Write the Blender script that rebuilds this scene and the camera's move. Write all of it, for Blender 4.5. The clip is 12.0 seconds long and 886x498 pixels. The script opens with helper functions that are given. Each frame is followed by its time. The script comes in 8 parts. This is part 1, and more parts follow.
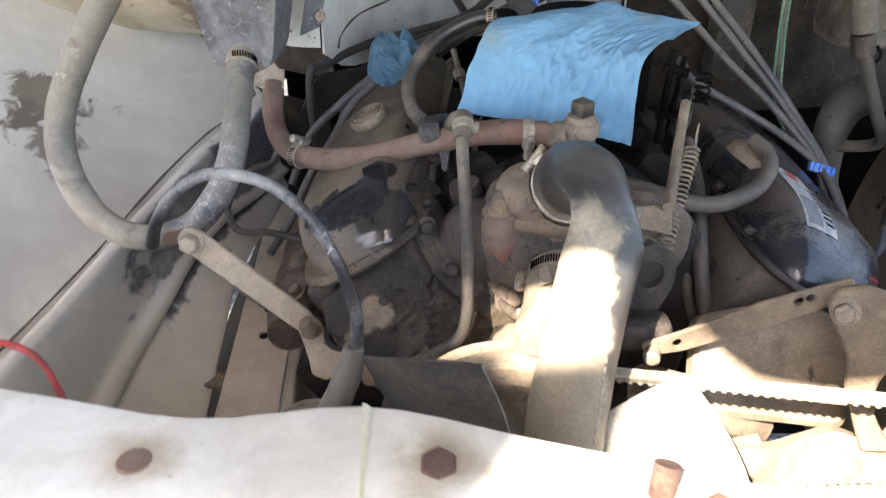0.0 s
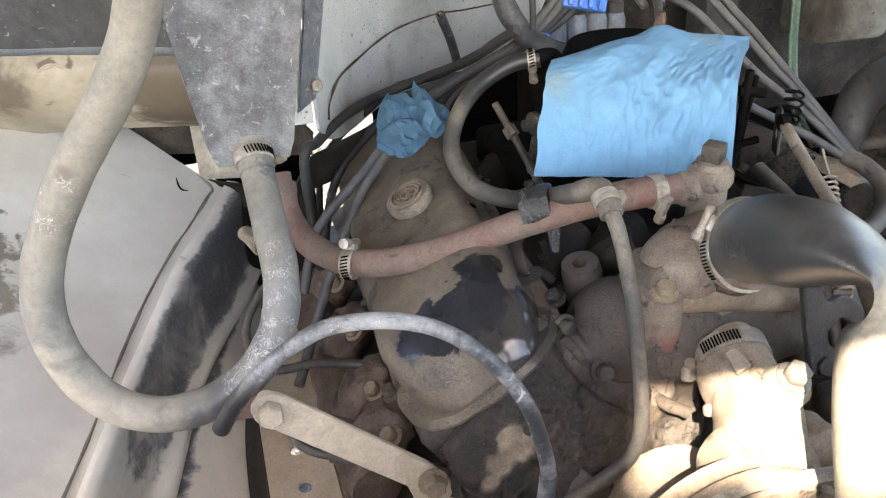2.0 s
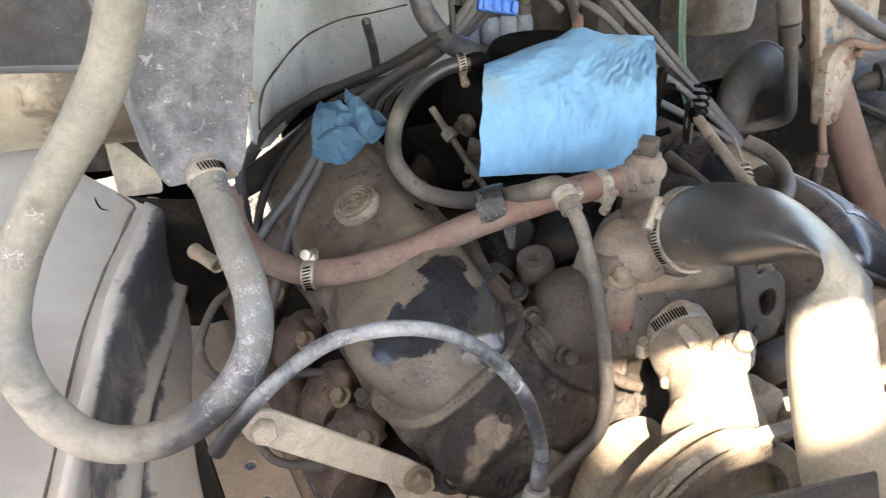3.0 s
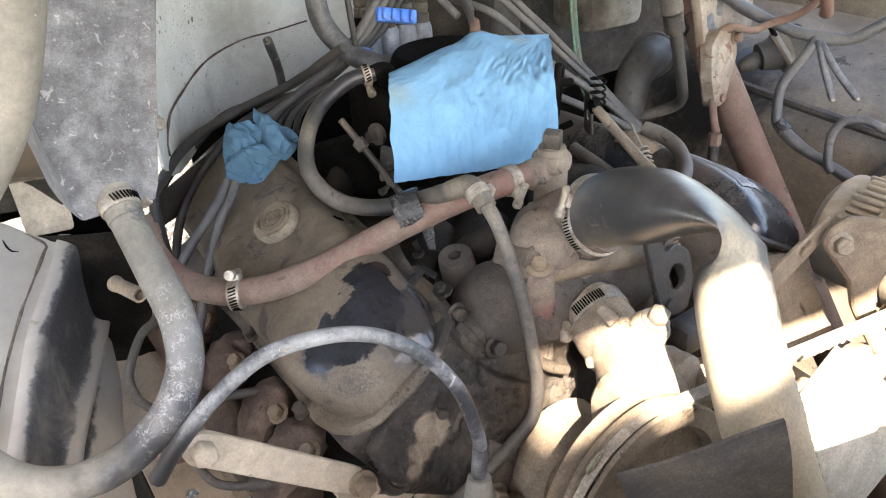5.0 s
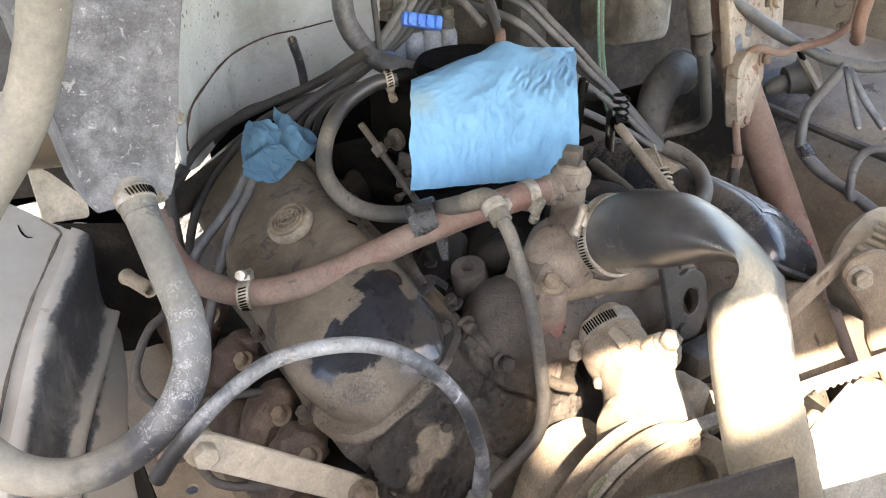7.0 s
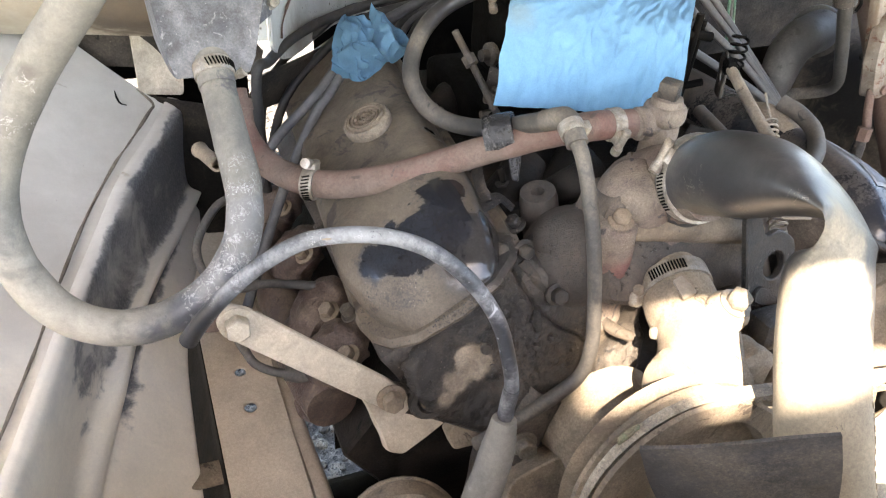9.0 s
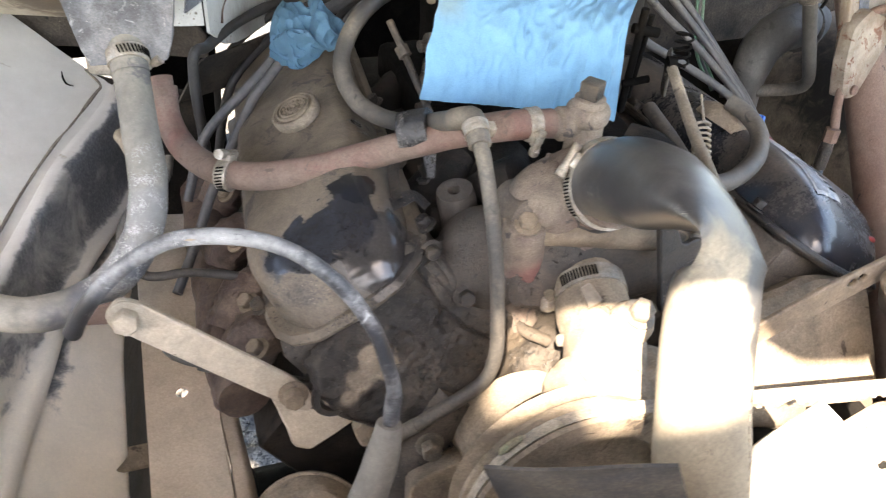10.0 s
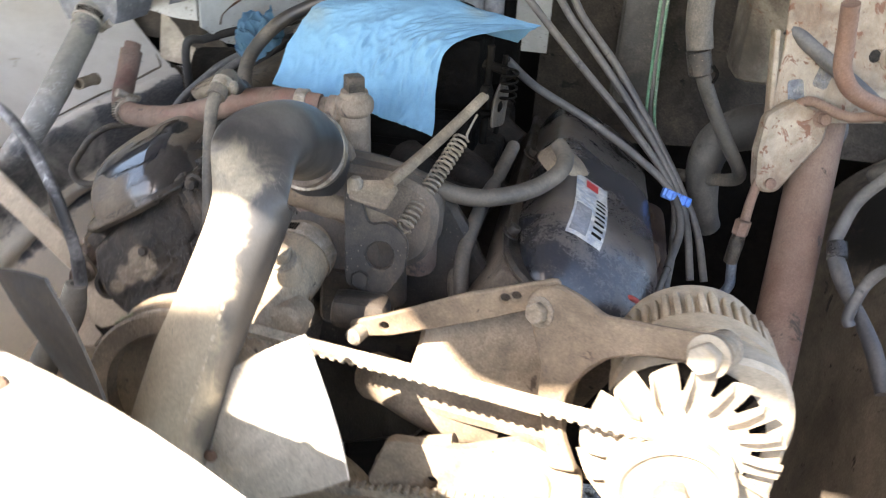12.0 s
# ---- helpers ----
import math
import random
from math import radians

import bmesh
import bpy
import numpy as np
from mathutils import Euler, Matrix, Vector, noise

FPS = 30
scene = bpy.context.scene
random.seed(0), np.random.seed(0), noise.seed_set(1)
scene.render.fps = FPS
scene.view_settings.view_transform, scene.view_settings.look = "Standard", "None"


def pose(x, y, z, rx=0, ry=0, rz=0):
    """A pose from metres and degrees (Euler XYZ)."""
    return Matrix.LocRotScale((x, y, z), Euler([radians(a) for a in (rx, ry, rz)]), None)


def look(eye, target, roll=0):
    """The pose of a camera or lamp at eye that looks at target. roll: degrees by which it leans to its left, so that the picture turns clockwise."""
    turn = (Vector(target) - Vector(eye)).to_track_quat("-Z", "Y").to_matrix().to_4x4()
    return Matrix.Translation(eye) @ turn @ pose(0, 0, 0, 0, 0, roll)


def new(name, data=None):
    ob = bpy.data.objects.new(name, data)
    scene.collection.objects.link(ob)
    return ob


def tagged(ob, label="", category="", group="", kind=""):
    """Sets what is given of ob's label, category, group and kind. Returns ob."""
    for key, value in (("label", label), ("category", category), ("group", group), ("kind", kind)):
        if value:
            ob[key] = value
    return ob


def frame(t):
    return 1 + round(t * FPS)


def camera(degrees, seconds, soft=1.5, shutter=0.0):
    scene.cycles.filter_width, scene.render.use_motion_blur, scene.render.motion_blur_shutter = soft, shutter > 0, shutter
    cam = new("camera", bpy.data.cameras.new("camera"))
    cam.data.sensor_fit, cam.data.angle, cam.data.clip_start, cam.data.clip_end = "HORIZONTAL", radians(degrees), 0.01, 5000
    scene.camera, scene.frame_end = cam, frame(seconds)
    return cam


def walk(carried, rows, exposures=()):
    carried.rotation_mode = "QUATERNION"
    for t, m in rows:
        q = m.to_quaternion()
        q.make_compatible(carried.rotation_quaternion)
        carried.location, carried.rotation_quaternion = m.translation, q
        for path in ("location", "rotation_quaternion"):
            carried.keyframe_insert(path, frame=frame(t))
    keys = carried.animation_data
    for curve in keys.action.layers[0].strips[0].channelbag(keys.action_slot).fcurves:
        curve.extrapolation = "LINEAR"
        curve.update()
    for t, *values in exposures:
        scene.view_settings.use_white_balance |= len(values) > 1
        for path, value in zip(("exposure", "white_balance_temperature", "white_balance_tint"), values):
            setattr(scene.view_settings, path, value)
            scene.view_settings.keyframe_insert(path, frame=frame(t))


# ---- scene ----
from mathutils.bvhtree import BVHTree

cam = camera(58.3, 12.0, soft=1.1, shutter=0.35)
METRES, EYE, TILT, LEAN, TURN = 1.2, 1.55, -30.0, 0.0, 0.0
ROWS = [
    (0.0, 0.0, 0.0, 0.0, -0.0, 0.0, -0.0),
    (0.5, -0.0643, 0.0533, 0.0226, -4.07, 2.0, 3.15),
    (1.0, -0.1302, 0.0949, 0.0566, -5.36, 2.28, 5.18),
    (1.5, -0.1585, 0.131, 0.0745, -8.14, 2.07, 7.6),
    (2.0, -0.1959, 0.1543, 0.0749, -12.93, 0.83, 10.9),
    (2.5, -0.2469, 0.163, 0.0957, -18.22, -0.71, 12.68),
    (3.0, -0.2652, 0.1577, 0.098, -23.25, -2.04, 14.93),
    (3.5, -0.2687, 0.1534, 0.0911, -26.81, -3.59, 17.56),
    (5.5, -0.2712, 0.144, 0.0955, -29.36, -3.01, 20.35),
    (6.0, -0.2697, 0.1447, 0.0951, -29.2, -2.91, 19.91),
    (6.5, -0.2708, 0.1447, 0.097, -28.81, -2.9, 19.03),
    (7.0, -0.2671, 0.1478, 0.1017, -28.14, -2.82, 17.18),
    (7.5, -0.2623, 0.1521, 0.1002, -26.15, -2.77, 14.84),
    (9.5, -0.2092, 0.1545, 0.0638, -18.67, -5.52, 7.78),
    (10.0, -0.1524, 0.1391, 0.0732, -17.15, -5.99, 6.93),
    (10.5, -0.0162, 0.1178, 0.0548, -9.67, -3.32, 4.15),
    (11.0, 0.1469, 0.1107, 0.0229, -1.7, -0.77, 2.66),
    (11.5, 0.1785, 0.0815, 0.0008, 0.17, 0.95, 0.9),
    (12.0, 0.2779, 0.0309, -0.0366, 7.11, 2.79, -8.16),
]
walk(cam, [(t, pose(0, 0, EYE, TILT, LEAN, TURN) @ pose(METRES * x, METRES * y, METRES * z, 90 + pitch, roll, yaw)) for t, x, y, z, yaw, pitch, roll in ROWS], [(0.0, 2.90, 7600, 15), (1.0, 3.10, 7700, 15), (3.0, 3.41, 7900, 15), (6.5, 3.42, 7900, 15), (9.5, 3.56, 7900, 15), (11.0, 3.53, 7900, 15), (12.0, 3.27, 7700, 15)])

# ---- world and light ----
SUN_ELEVATION, SUN_AZIMUTH = 43.0, -30.0   # degrees; azimuth 0 is straight in front of the truck, plus towards +x
world = bpy.data.worlds.new("world")
scene.world = world
world.use_nodes = True
wn = world.node_tree.nodes
sky = wn.new("ShaderNodeTexSky")
sky.sky_type = "NISHITA"
sky.sun_disc = False
sky.sun_elevation = radians(SUN_ELEVATION)
sky.sun_rotation = radians(180 - SUN_AZIMUTH)
wn["Background"].inputs["Strength"].default_value = 0.15
world.node_tree.links.new(sky.outputs["Color"], wn["Background"].inputs["Color"])

sun = new("sun", bpy.data.lights.new("sun", "SUN"))
sun.data.energy = 4.4
sun.data.angle = radians(0.6)
sun.data.color = (1.0, 0.955, 0.885)
SUN_DIR = Vector((math.sin(radians(SUN_AZIMUTH)) * math.cos(radians(SUN_ELEVATION)),
                  -math.cos(radians(SUN_AZIMUTH)) * math.cos(radians(SUN_ELEVATION)),
                  math.sin(radians(SUN_ELEVATION))))
sun.matrix_world = look(SUN_DIR * 10, (0, 0, 0))


# ---- materials ----
def grimy(name, base, dust, amount=0.5, rough=0.6, metal=0.0, scale=9.0, fine=120.0, bump=0.25, spots=None, spot_amount=0.35, sharp=0.12, patch=None, specks=None, spec=0.5, ragged_by=1.6, grain=1.0, coat=None, lines=None):
    """A surface of colour base under a coat of dust or wear, patchy at a large and a fine scale, with spots of a third colour."""
    m = bpy.data.materials.new(name)
    m.use_nodes = True
    n, l = m.node_tree.nodes, m.node_tree.links
    b = n["Principled BSDF"]
    shine = []
    co = n.new("ShaderNodeTexCoord")

    def noise_tex(s, detail, rgh=0.6, dist=0.0):
        t = n.new("ShaderNodeTexNoise")
        t.inputs["Scale"].default_value, t.inputs["Detail"].default_value = s, detail
        t.inputs["Roughness"].default_value, t.inputs["Distortion"].default_value = rgh, dist
        l.new(co.outputs["Object"], t.inputs["Vector"])
        return t

    def ramp(src, lo, hi):
        r = n.new("ShaderNodeMapRange")
        r.interpolation_type = "SMOOTHSTEP"
        r.inputs["From Min"].default_value, r.inputs["From Max"].default_value = lo, hi
        l.new(src, r.inputs["Value"])
        return r.outputs["Result"]

    def mix(fac, a, c):
        x = n.new("ShaderNodeMix")
        x.data_type = "RGBA"
        l.new(fac, x.inputs[0])
        for sock, v in ((x.inputs[6], a), (x.inputs[7], c)):
            if isinstance(v, tuple):
                sock.default_value = (*v, 1)
            else:
                l.new(v, sock)
        return x.outputs[2]

    big, small = noise_tex(scale, 7, 0.66, 0.4), noise_tex(fine * 3.2, 6, 0.75)
    add = n.new("ShaderNodeMath")
    add.operation = "MULTIPLY_ADD"
    l.new(small.outputs["Fac"], add.inputs[0])
    add.inputs[1].default_value = 0.30
    l.new(big.outputs["Fac"], add.inputs[2])
    mid = 0.65 + (0.5 - amount) * 0.55
    fac = ramp(add.outputs[0], mid - sharp, mid + sharp)
    col = mix(fac, base, dust)
    if spots:
        sp = noise_tex(scale * 3.7, 5, 0.65, 0.8)
        cut = 0.74 - 0.35 * spot_amount
        col = mix(ramp(sp.outputs["Fac"], cut - 0.02, cut + 0.05), col, spots)
    for s, size, colour in specks or ():
        # small scattered flecks
        vo = n.new("ShaderNodeTexVoronoi")
        vo.inputs["Scale"].default_value, vo.inputs["Randomness"].default_value = s, 1.0
        l.new(co.outputs["Object"], vo.inputs["Vector"])
        warp = n.new("ShaderNodeMath")
        warp.operation = "MULTIPLY_ADD"
        l.new(big.outputs["Fac"], warp.inputs[0])
        warp.inputs[1].default_value = 0.55
        l.new(vo.outputs["Distance"], warp.inputs[2])
        col = mix(ramp(warp.outputs[0], size + 0.28, size + 0.20), col, colour)
    for entry in patch or ():
        centre, radius, soft_edge, colour, gloss = entry[:5]
        rag = entry[5] if len(entry) > 5 else ragged_by
        # a worn, painted or shade-coloured patch with a ragged outline
        far = n.new("ShaderNodeVectorMath")
        far.operation = "DISTANCE"
        l.new(co.outputs["Object"], far.inputs[0])
        far.inputs[1].default_value = centre
        ragged = noise_tex(200 if rag > 2.9 else 38, 5, 0.65, 0.6)
        off = n.new("ShaderNodeMath")
        off.operation = "MULTIPLY_ADD"
        l.new(ragged.outputs["Fac"], off.inputs[0])
        off.inputs[1].default_value = radius * rag
        l.new(far.outputs["Value"], off.inputs[2])
        edge_at = radius * (1 + 0.5 * rag)
        near = ramp(off.outputs[0], edge_at + soft_edge, edge_at - soft_edge)
        col = mix(near, col, colour)
        if gloss is not None:
            shine.append((near, gloss))
    if coat:
        # a second paint whose cover is stored on the mesh, with a ragged, worn border
        attr, dark, light, gloss = coat
        at_ = n.new("ShaderNodeAttribute")
        at_.attribute_name = attr
        wear = noise_tex(24, 6, 0.64, 0.25)
        off = n.new("ShaderNodeMath")
        off.operation = "MULTIPLY_ADD"
        l.new(wear.outputs["Fac"], off.inputs[0])
        off.inputs[1].default_value = 1.5
        l.new(at_.outputs["Fac"], off.inputs[2])
        near = ramp(off.outputs[0], 1.20, 1.46)
        film = mix(ramp(small.outputs["Fac"], 0.40, 0.66), dark, light)
        dusty = noise_tex(11, 7, 0.7, 0.6)
        film = mix(ramp(dusty.outputs["Fac"], 0.46, 0.70), film, dust)
        col = mix(near, col, film)
        shine.append((near, gloss))
    for s, width, share, colour, *spot in lines or ():
        # thin scuffs: narrow contour lines of a noise, kept only in some places
        wav, keep = noise_tex(s, 3, 0.6, 1.2), noise_tex(s * 0.45, 4, 0.6)
        mid_ = n.new("ShaderNodeMath")
        mid_.operation = "SUBTRACT"
        l.new(wav.outputs["Fac"], mid_.inputs[0])
        mid_.inputs[1].default_value = 0.5
        flat = n.new("ShaderNodeMath")
        flat.operation = "ABSOLUTE"
        l.new(mid_.outputs[0], flat.inputs[0])
        here = n.new("ShaderNodeMath")
        here.operation = "MULTIPLY"
        l.new(ramp(flat.outputs[0], width, width * 0.35), here.inputs[0])
        l.new(ramp(keep.outputs["Fac"], 0.62 - 0.3 * share, 0.70 - 0.3 * share), here.inputs[1])
        if spot:
            far = n.new("ShaderNodeVectorMath")
            far.operation = "DISTANCE"
            l.new(co.outputs["Object"], far.inputs[0])
            far.inputs[1].default_value = spot[0]
            only = n.new("ShaderNodeMath")
            only.operation = "MULTIPLY"
            l.new(here.outputs[0], only.inputs[0])
            l.new(ramp(far.outputs["Value"], spot[1], spot[1] * 0.6), only.inputs[1])
            here = only
        col = mix(here.outputs[0], col, colour)
    vary = n.new("ShaderNodeHueSaturation")
    val = n.new("ShaderNodeMapRange")
    val.inputs["From Min"].default_value, val.inputs["From Max"].default_value = 0.3, 0.7
    val.inputs["To Min"].default_value, val.inputs["To Max"].default_value = 1 - 0.26 * grain, 1 + 0.26 * grain
    l.new(small.outputs["Fac"], val.inputs["Value"])
    # broader blotches of thin and thick film
    blotch = noise_tex(scale * 2.6, 8, 0.72, 0.5)
    thin = n.new("ShaderNodeMapRange")
    thin.inputs["From Min"].default_value, thin.inputs["From Max"].default_value = 0.32, 0.68
    thin.inputs["To Min"].default_value, thin.inputs["To Max"].default_value = 1 - 0.42 * grain, 1 + 0.34 * grain
    l.new(blotch.outputs["Fac"], thin.inputs["Value"])
    both = n.new("ShaderNodeMath")
    both.operation = "MULTIPLY"
    l.new(val.outputs["Result"], both.inputs[0])
    l.new(thin.outputs["Result"], both.inputs[1])
    # finest speckle of dust and grit
    grit = noise_tex(1300, 3, 0.7)
    speck = n.new("ShaderNodeMapRange")
    speck.inputs["From Min"].default_value, speck.inputs["From Max"].default_value = 0.3, 0.7
    speck.inputs["To Min"].default_value, speck.inputs["To Max"].default_value = 1 - 0.22 * grain, 1 + 0.22 * grain
    l.new(grit.outputs["Fac"], speck.inputs["Value"])
    all_ = n.new("ShaderNodeMath")
    all_.operation = "MULTIPLY"
    l.new(both.outputs[0], all_.inputs[0])
    l.new(speck.outputs["Result"], all_.inputs[1])
    l.new(all_.outputs[0], vary.inputs["Value"])
    l.new(col, vary.inputs["Color"])
    l.new(vary.outputs["Color"], b.inputs["Base Color"])
    rr = n.new("ShaderNodeMapRange")
    rr.inputs["To Min"].default_value, rr.inputs["To Max"].default_value = rough, min(1.0, rough + 0.35)
    l.new(fac, rr.inputs["Value"])
    if shine:
        level = rr.outputs["Result"]
        for near, gloss in shine:
            gl = n.new("ShaderNodeMix")
            l.new(near, gl.inputs[0])
            l.new(level, gl.inputs[2])
            gl.inputs[3].default_value = gloss
            level = gl.outputs[0]
        l.new(level, b.inputs["Roughness"])
    else:
        l.new(rr.outputs["Result"], b.inputs["Roughness"])
    b.inputs["Metallic"].default_value = metal
    b.inputs["Specular IOR Level"].default_value = spec
    bm_ = n.new("ShaderNodeBump")
    bm_.inputs["Strength"].default_value, bm_.inputs["Distance"].default_value = bump, 0.0048
    l.new(add.outputs[0], bm_.inputs["Height"])
    if shine:
        # wet or polished patches lie smooth
        level = None
        for near, gloss in shine:
            if gloss < 0.3:
                flat_ = n.new("ShaderNodeMapRange")
                flat_.inputs["To Min"].default_value, flat_.inputs["To Max"].default_value = 1.0, 0.08
                l.new(near, flat_.inputs["Value"])
                if level is None:
                    level = flat_.outputs["Result"]
                else:
                    mul = n.new("ShaderNodeMath")
                    mul.operation = "MULTIPLY"
                    l.new(level, mul.inputs[0])
                    l.new(flat_.outputs["Result"], mul.inputs[1])
                    level = mul.outputs[0]
        if level is not None:
            mul = n.new("ShaderNodeMath")
            mul.operation = "MULTIPLY"
            mul.inputs[1].default_value = bump
            l.new(level, mul.inputs[0])
            l.new(mul.outputs[0], bm_.inputs["Strength"])
    l.new(bm_.outputs["Normal"], b.inputs["Normal"])
    return m


M_BLOCK = grimy("greasy_engine_iron", (0.014, 0.012, 0.011), (0.082, 0.065, 0.049), 0.44, 0.30, 0, 14, 170, 0.9, (0.012, 0.010, 0.009), 0.42, 0.14, None, [(220, 0.12, (0.20, 0.165, 0.13))])
M_REDIRON = grimy("faded_red_engine_paint", (0.115, 0.078, 0.066), (0.200, 0.162, 0.128), 0.58, 0.6, 0, 13, 220, 0.8, (0.055, 0.048, 0.047), 0.34, 0.16, [((0.060, 0.655, 1.170), 0.016, 0.012, (0.15, 0.05, 0.045), None)])
# Oily iron darkened for deep-set parts, so the recess shade is in its colour.
M_RECESS = grimy("recess_shaded_oily_iron", (0.008, 0.007, 0.0065), (0.040, 0.032, 0.026), 0.42, 0.5, 0, 14, 170, 0.8, (0.006, 0.006, 0.006), 0.3, 0.16, spec=0.15)
M_DOME = grimy("smooth_dark_dusty_iron", (0.019, 0.017, 0.016), (0.066, 0.053, 0.043), 0.5, 0.42, 0, 9, 120, 1.0, (0.014, 0.013, 0.013), 0.34, 0.2, None, [(230, 0.09, (0.15, 0.125, 0.105))])
M_CROSS = grimy("dusty_dark_crossover_iron", (0.040, 0.036, 0.034), (0.120, 0.096, 0.077), 0.5, 0.55, 0, 10, 170, 0.7, (0.16, 0.075, 0.065), 0.1, 0.2)
M_TANIRON = grimy("dust_covered_iron", (0.15, 0.119, 0.088), (0.275, 0.222, 0.164), 0.55, 0.75, 0, 12, 140, 0.6, (0.10, 0.078, 0.06), 0.3, grain=0.65)
M_COVER = grimy("dusty_black_valve_cover_paint", (0.018, 0.02, 0.026), (0.128, 0.103, 0.077), 0.86, 0.32, 0, 8, 150, 0.5, (0.062, 0.052, 0.044), 0.42, 0.09, [((-0.054, 0.684, 1.192), 0.036, 0.010, (0.034, 0.032, 0.032), 0.13, 1.0), ((-0.064, 0.734, 1.214), 0.019, 0.003, (0.011, 0.011, 0.013), 0.12), ((-0.078, 0.708, 1.203), 0.029, 0.003, (0.012, 0.013, 0.017), 0.07), ((-0.106, 0.710, 1.192), 0.028, 0.003, (0.014, 0.016, 0.021), 0.08), ((-0.132, 0.714, 1.177), 0.018, 0.005, (0.019, 0.022, 0.028), 0.16), ((-0.030, 0.835, 1.232), 0.016, 0.003, (0.012, 0.012, 0.013), 0.16)], [(260, 0.07, (0.24, 0.20, 0.16)), (120, 0.05, (0.035, 0.031, 0.030))])
M_CAP = grimy("dust_caked_oil_cap", (0.13, 0.105, 0.08), (0.20, 0.165, 0.125), 0.5, 0.75, 0, 20, 160, 0.3)
M_COVER_R = grimy("worn_black_valve_cover_paint", (0.014, 0.017, 0.024), (0.115, 0.095, 0.078), 0.34, 0.2, 0, 6, 120, 0.06, None, 0.3, 0.14, grain=0.4)
M_RUBBER = grimy("dusty_grey_rubber", (0.045, 0.042, 0.039), (0.145, 0.124, 0.100), 0.42, 0.55, 0, 13, 110, 0.15, (0.045, 0.042, 0.040), 0.22, 0.2, grain=0.7)
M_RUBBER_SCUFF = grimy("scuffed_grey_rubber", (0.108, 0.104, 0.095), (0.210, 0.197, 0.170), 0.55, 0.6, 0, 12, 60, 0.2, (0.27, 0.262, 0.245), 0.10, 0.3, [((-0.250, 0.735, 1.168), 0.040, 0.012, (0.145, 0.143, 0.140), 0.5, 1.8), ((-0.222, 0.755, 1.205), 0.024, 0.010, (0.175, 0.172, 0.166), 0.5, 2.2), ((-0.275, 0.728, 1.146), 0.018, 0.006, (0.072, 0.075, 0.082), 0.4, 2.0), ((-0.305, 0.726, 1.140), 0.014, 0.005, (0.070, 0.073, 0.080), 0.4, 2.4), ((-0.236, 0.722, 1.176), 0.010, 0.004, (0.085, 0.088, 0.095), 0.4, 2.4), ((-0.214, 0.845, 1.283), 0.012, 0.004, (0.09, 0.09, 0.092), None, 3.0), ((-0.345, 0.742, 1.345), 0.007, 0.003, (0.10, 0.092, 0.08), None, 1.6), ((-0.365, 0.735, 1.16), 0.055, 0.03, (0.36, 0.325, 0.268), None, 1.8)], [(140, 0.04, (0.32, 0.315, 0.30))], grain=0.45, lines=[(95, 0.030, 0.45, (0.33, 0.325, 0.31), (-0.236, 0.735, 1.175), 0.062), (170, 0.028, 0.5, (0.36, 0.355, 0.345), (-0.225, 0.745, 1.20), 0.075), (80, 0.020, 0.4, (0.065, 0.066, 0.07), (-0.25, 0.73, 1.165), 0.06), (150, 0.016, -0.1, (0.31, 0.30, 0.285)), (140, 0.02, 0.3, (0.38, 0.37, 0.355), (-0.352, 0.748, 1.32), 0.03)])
M_BLACK = grimy("black_rubber", (0.020, 0.022, 0.026), (0.135, 0.135, 0.14), 0.42, 0.35, 0, 12, 60, 0.1, (0.33, 0.33, 0.33), 0.20, 0.2, None, [(130, 0.07, (0.36, 0.36, 0.36))], grain=0.4)
M_TUBE = grimy("scuffed_black_tube_rubber", (0.028, 0.030, 0.034), (0.20, 0.20, 0.205), 0.50, 0.4, 0, 16, 70, 0.15, (0.36, 0.36, 0.36), 0.24, 0.12, [((-0.270, 0.655, 1.190), 0.040, 0.02, (0.02, 0.021, 0.024), 0.4)], [(130, 0.06, (0.40, 0.40, 0.40))], grain=0.5, lines=[(130, 0.02, 0.1, (0.33, 0.33, 0.33)), (110, 0.018, 0.2, (0.03, 0.03, 0.033))])
M_VAC = grimy("sooty_dusty_hose_rubber", (0.038, 0.036, 0.034), (0.120, 0.103, 0.084), 0.45, 0.5, 0, 11, 90, 0.12, (0.035, 0.033, 0.032), 0.25, 0.2, [((0.035, 0.925, 1.315), 0.050, 0.02, (0.020, 0.020, 0.022), 0.4), ((0.072, 1.045, 1.375), 0.030, 0.008, (0.022, 0.022, 0.023), 0.4, 2.4), ((-0.038, 0.895, 1.268), 0.014, 0.012, (0.05, 0.047, 0.044), 0.5), ((-0.004, 0.785, 1.245), 0.026, 0.014, (0.03, 0.029, 0.029), 0.4), ((0.076, 1.055, 1.385), 0.040, 0.015, (0.028, 0.027, 0.027), 0.4, 2.2)], grain=0.5)
M_CRUST = grimy("granular_oily_dirt_crust", (0.020, 0.017, 0.015), (0.074, 0.060, 0.047), 0.42, 0.30, 0, 17, 190, 0.9, (0.012, 0.011, 0.010), 0.40, 0.12, [((-0.066, 0.654, 1.100), 0.017, 0.003, (0.27, 0.22, 0.165), None, 1.5), ((-0.082, 0.651, 1.086), 0.012, 0.003, (0.25, 0.205, 0.155), None, 1.7), ((-0.090, 0.648, 1.074), 0.009, 0.003, (0.25, 0.205, 0.155), None, 1.7), ((0.062, 0.640, 1.085), 0.024, 0.008, (0.17, 0.135, 0.10), None, 1.8)], [(240, 0.10, (0.17, 0.14, 0.11))])
M_HEAD = grimy("oily_dusty_head_iron", (0.032, 0.028, 0.025), (0.120, 0.100, 0.082), 0.55, 0.5, 0, 12, 150, 0.9, (0.018, 0.016, 0.015), 0.3, 0.2, None, [(180, 0.10, (0.24, 0.20, 0.165))])
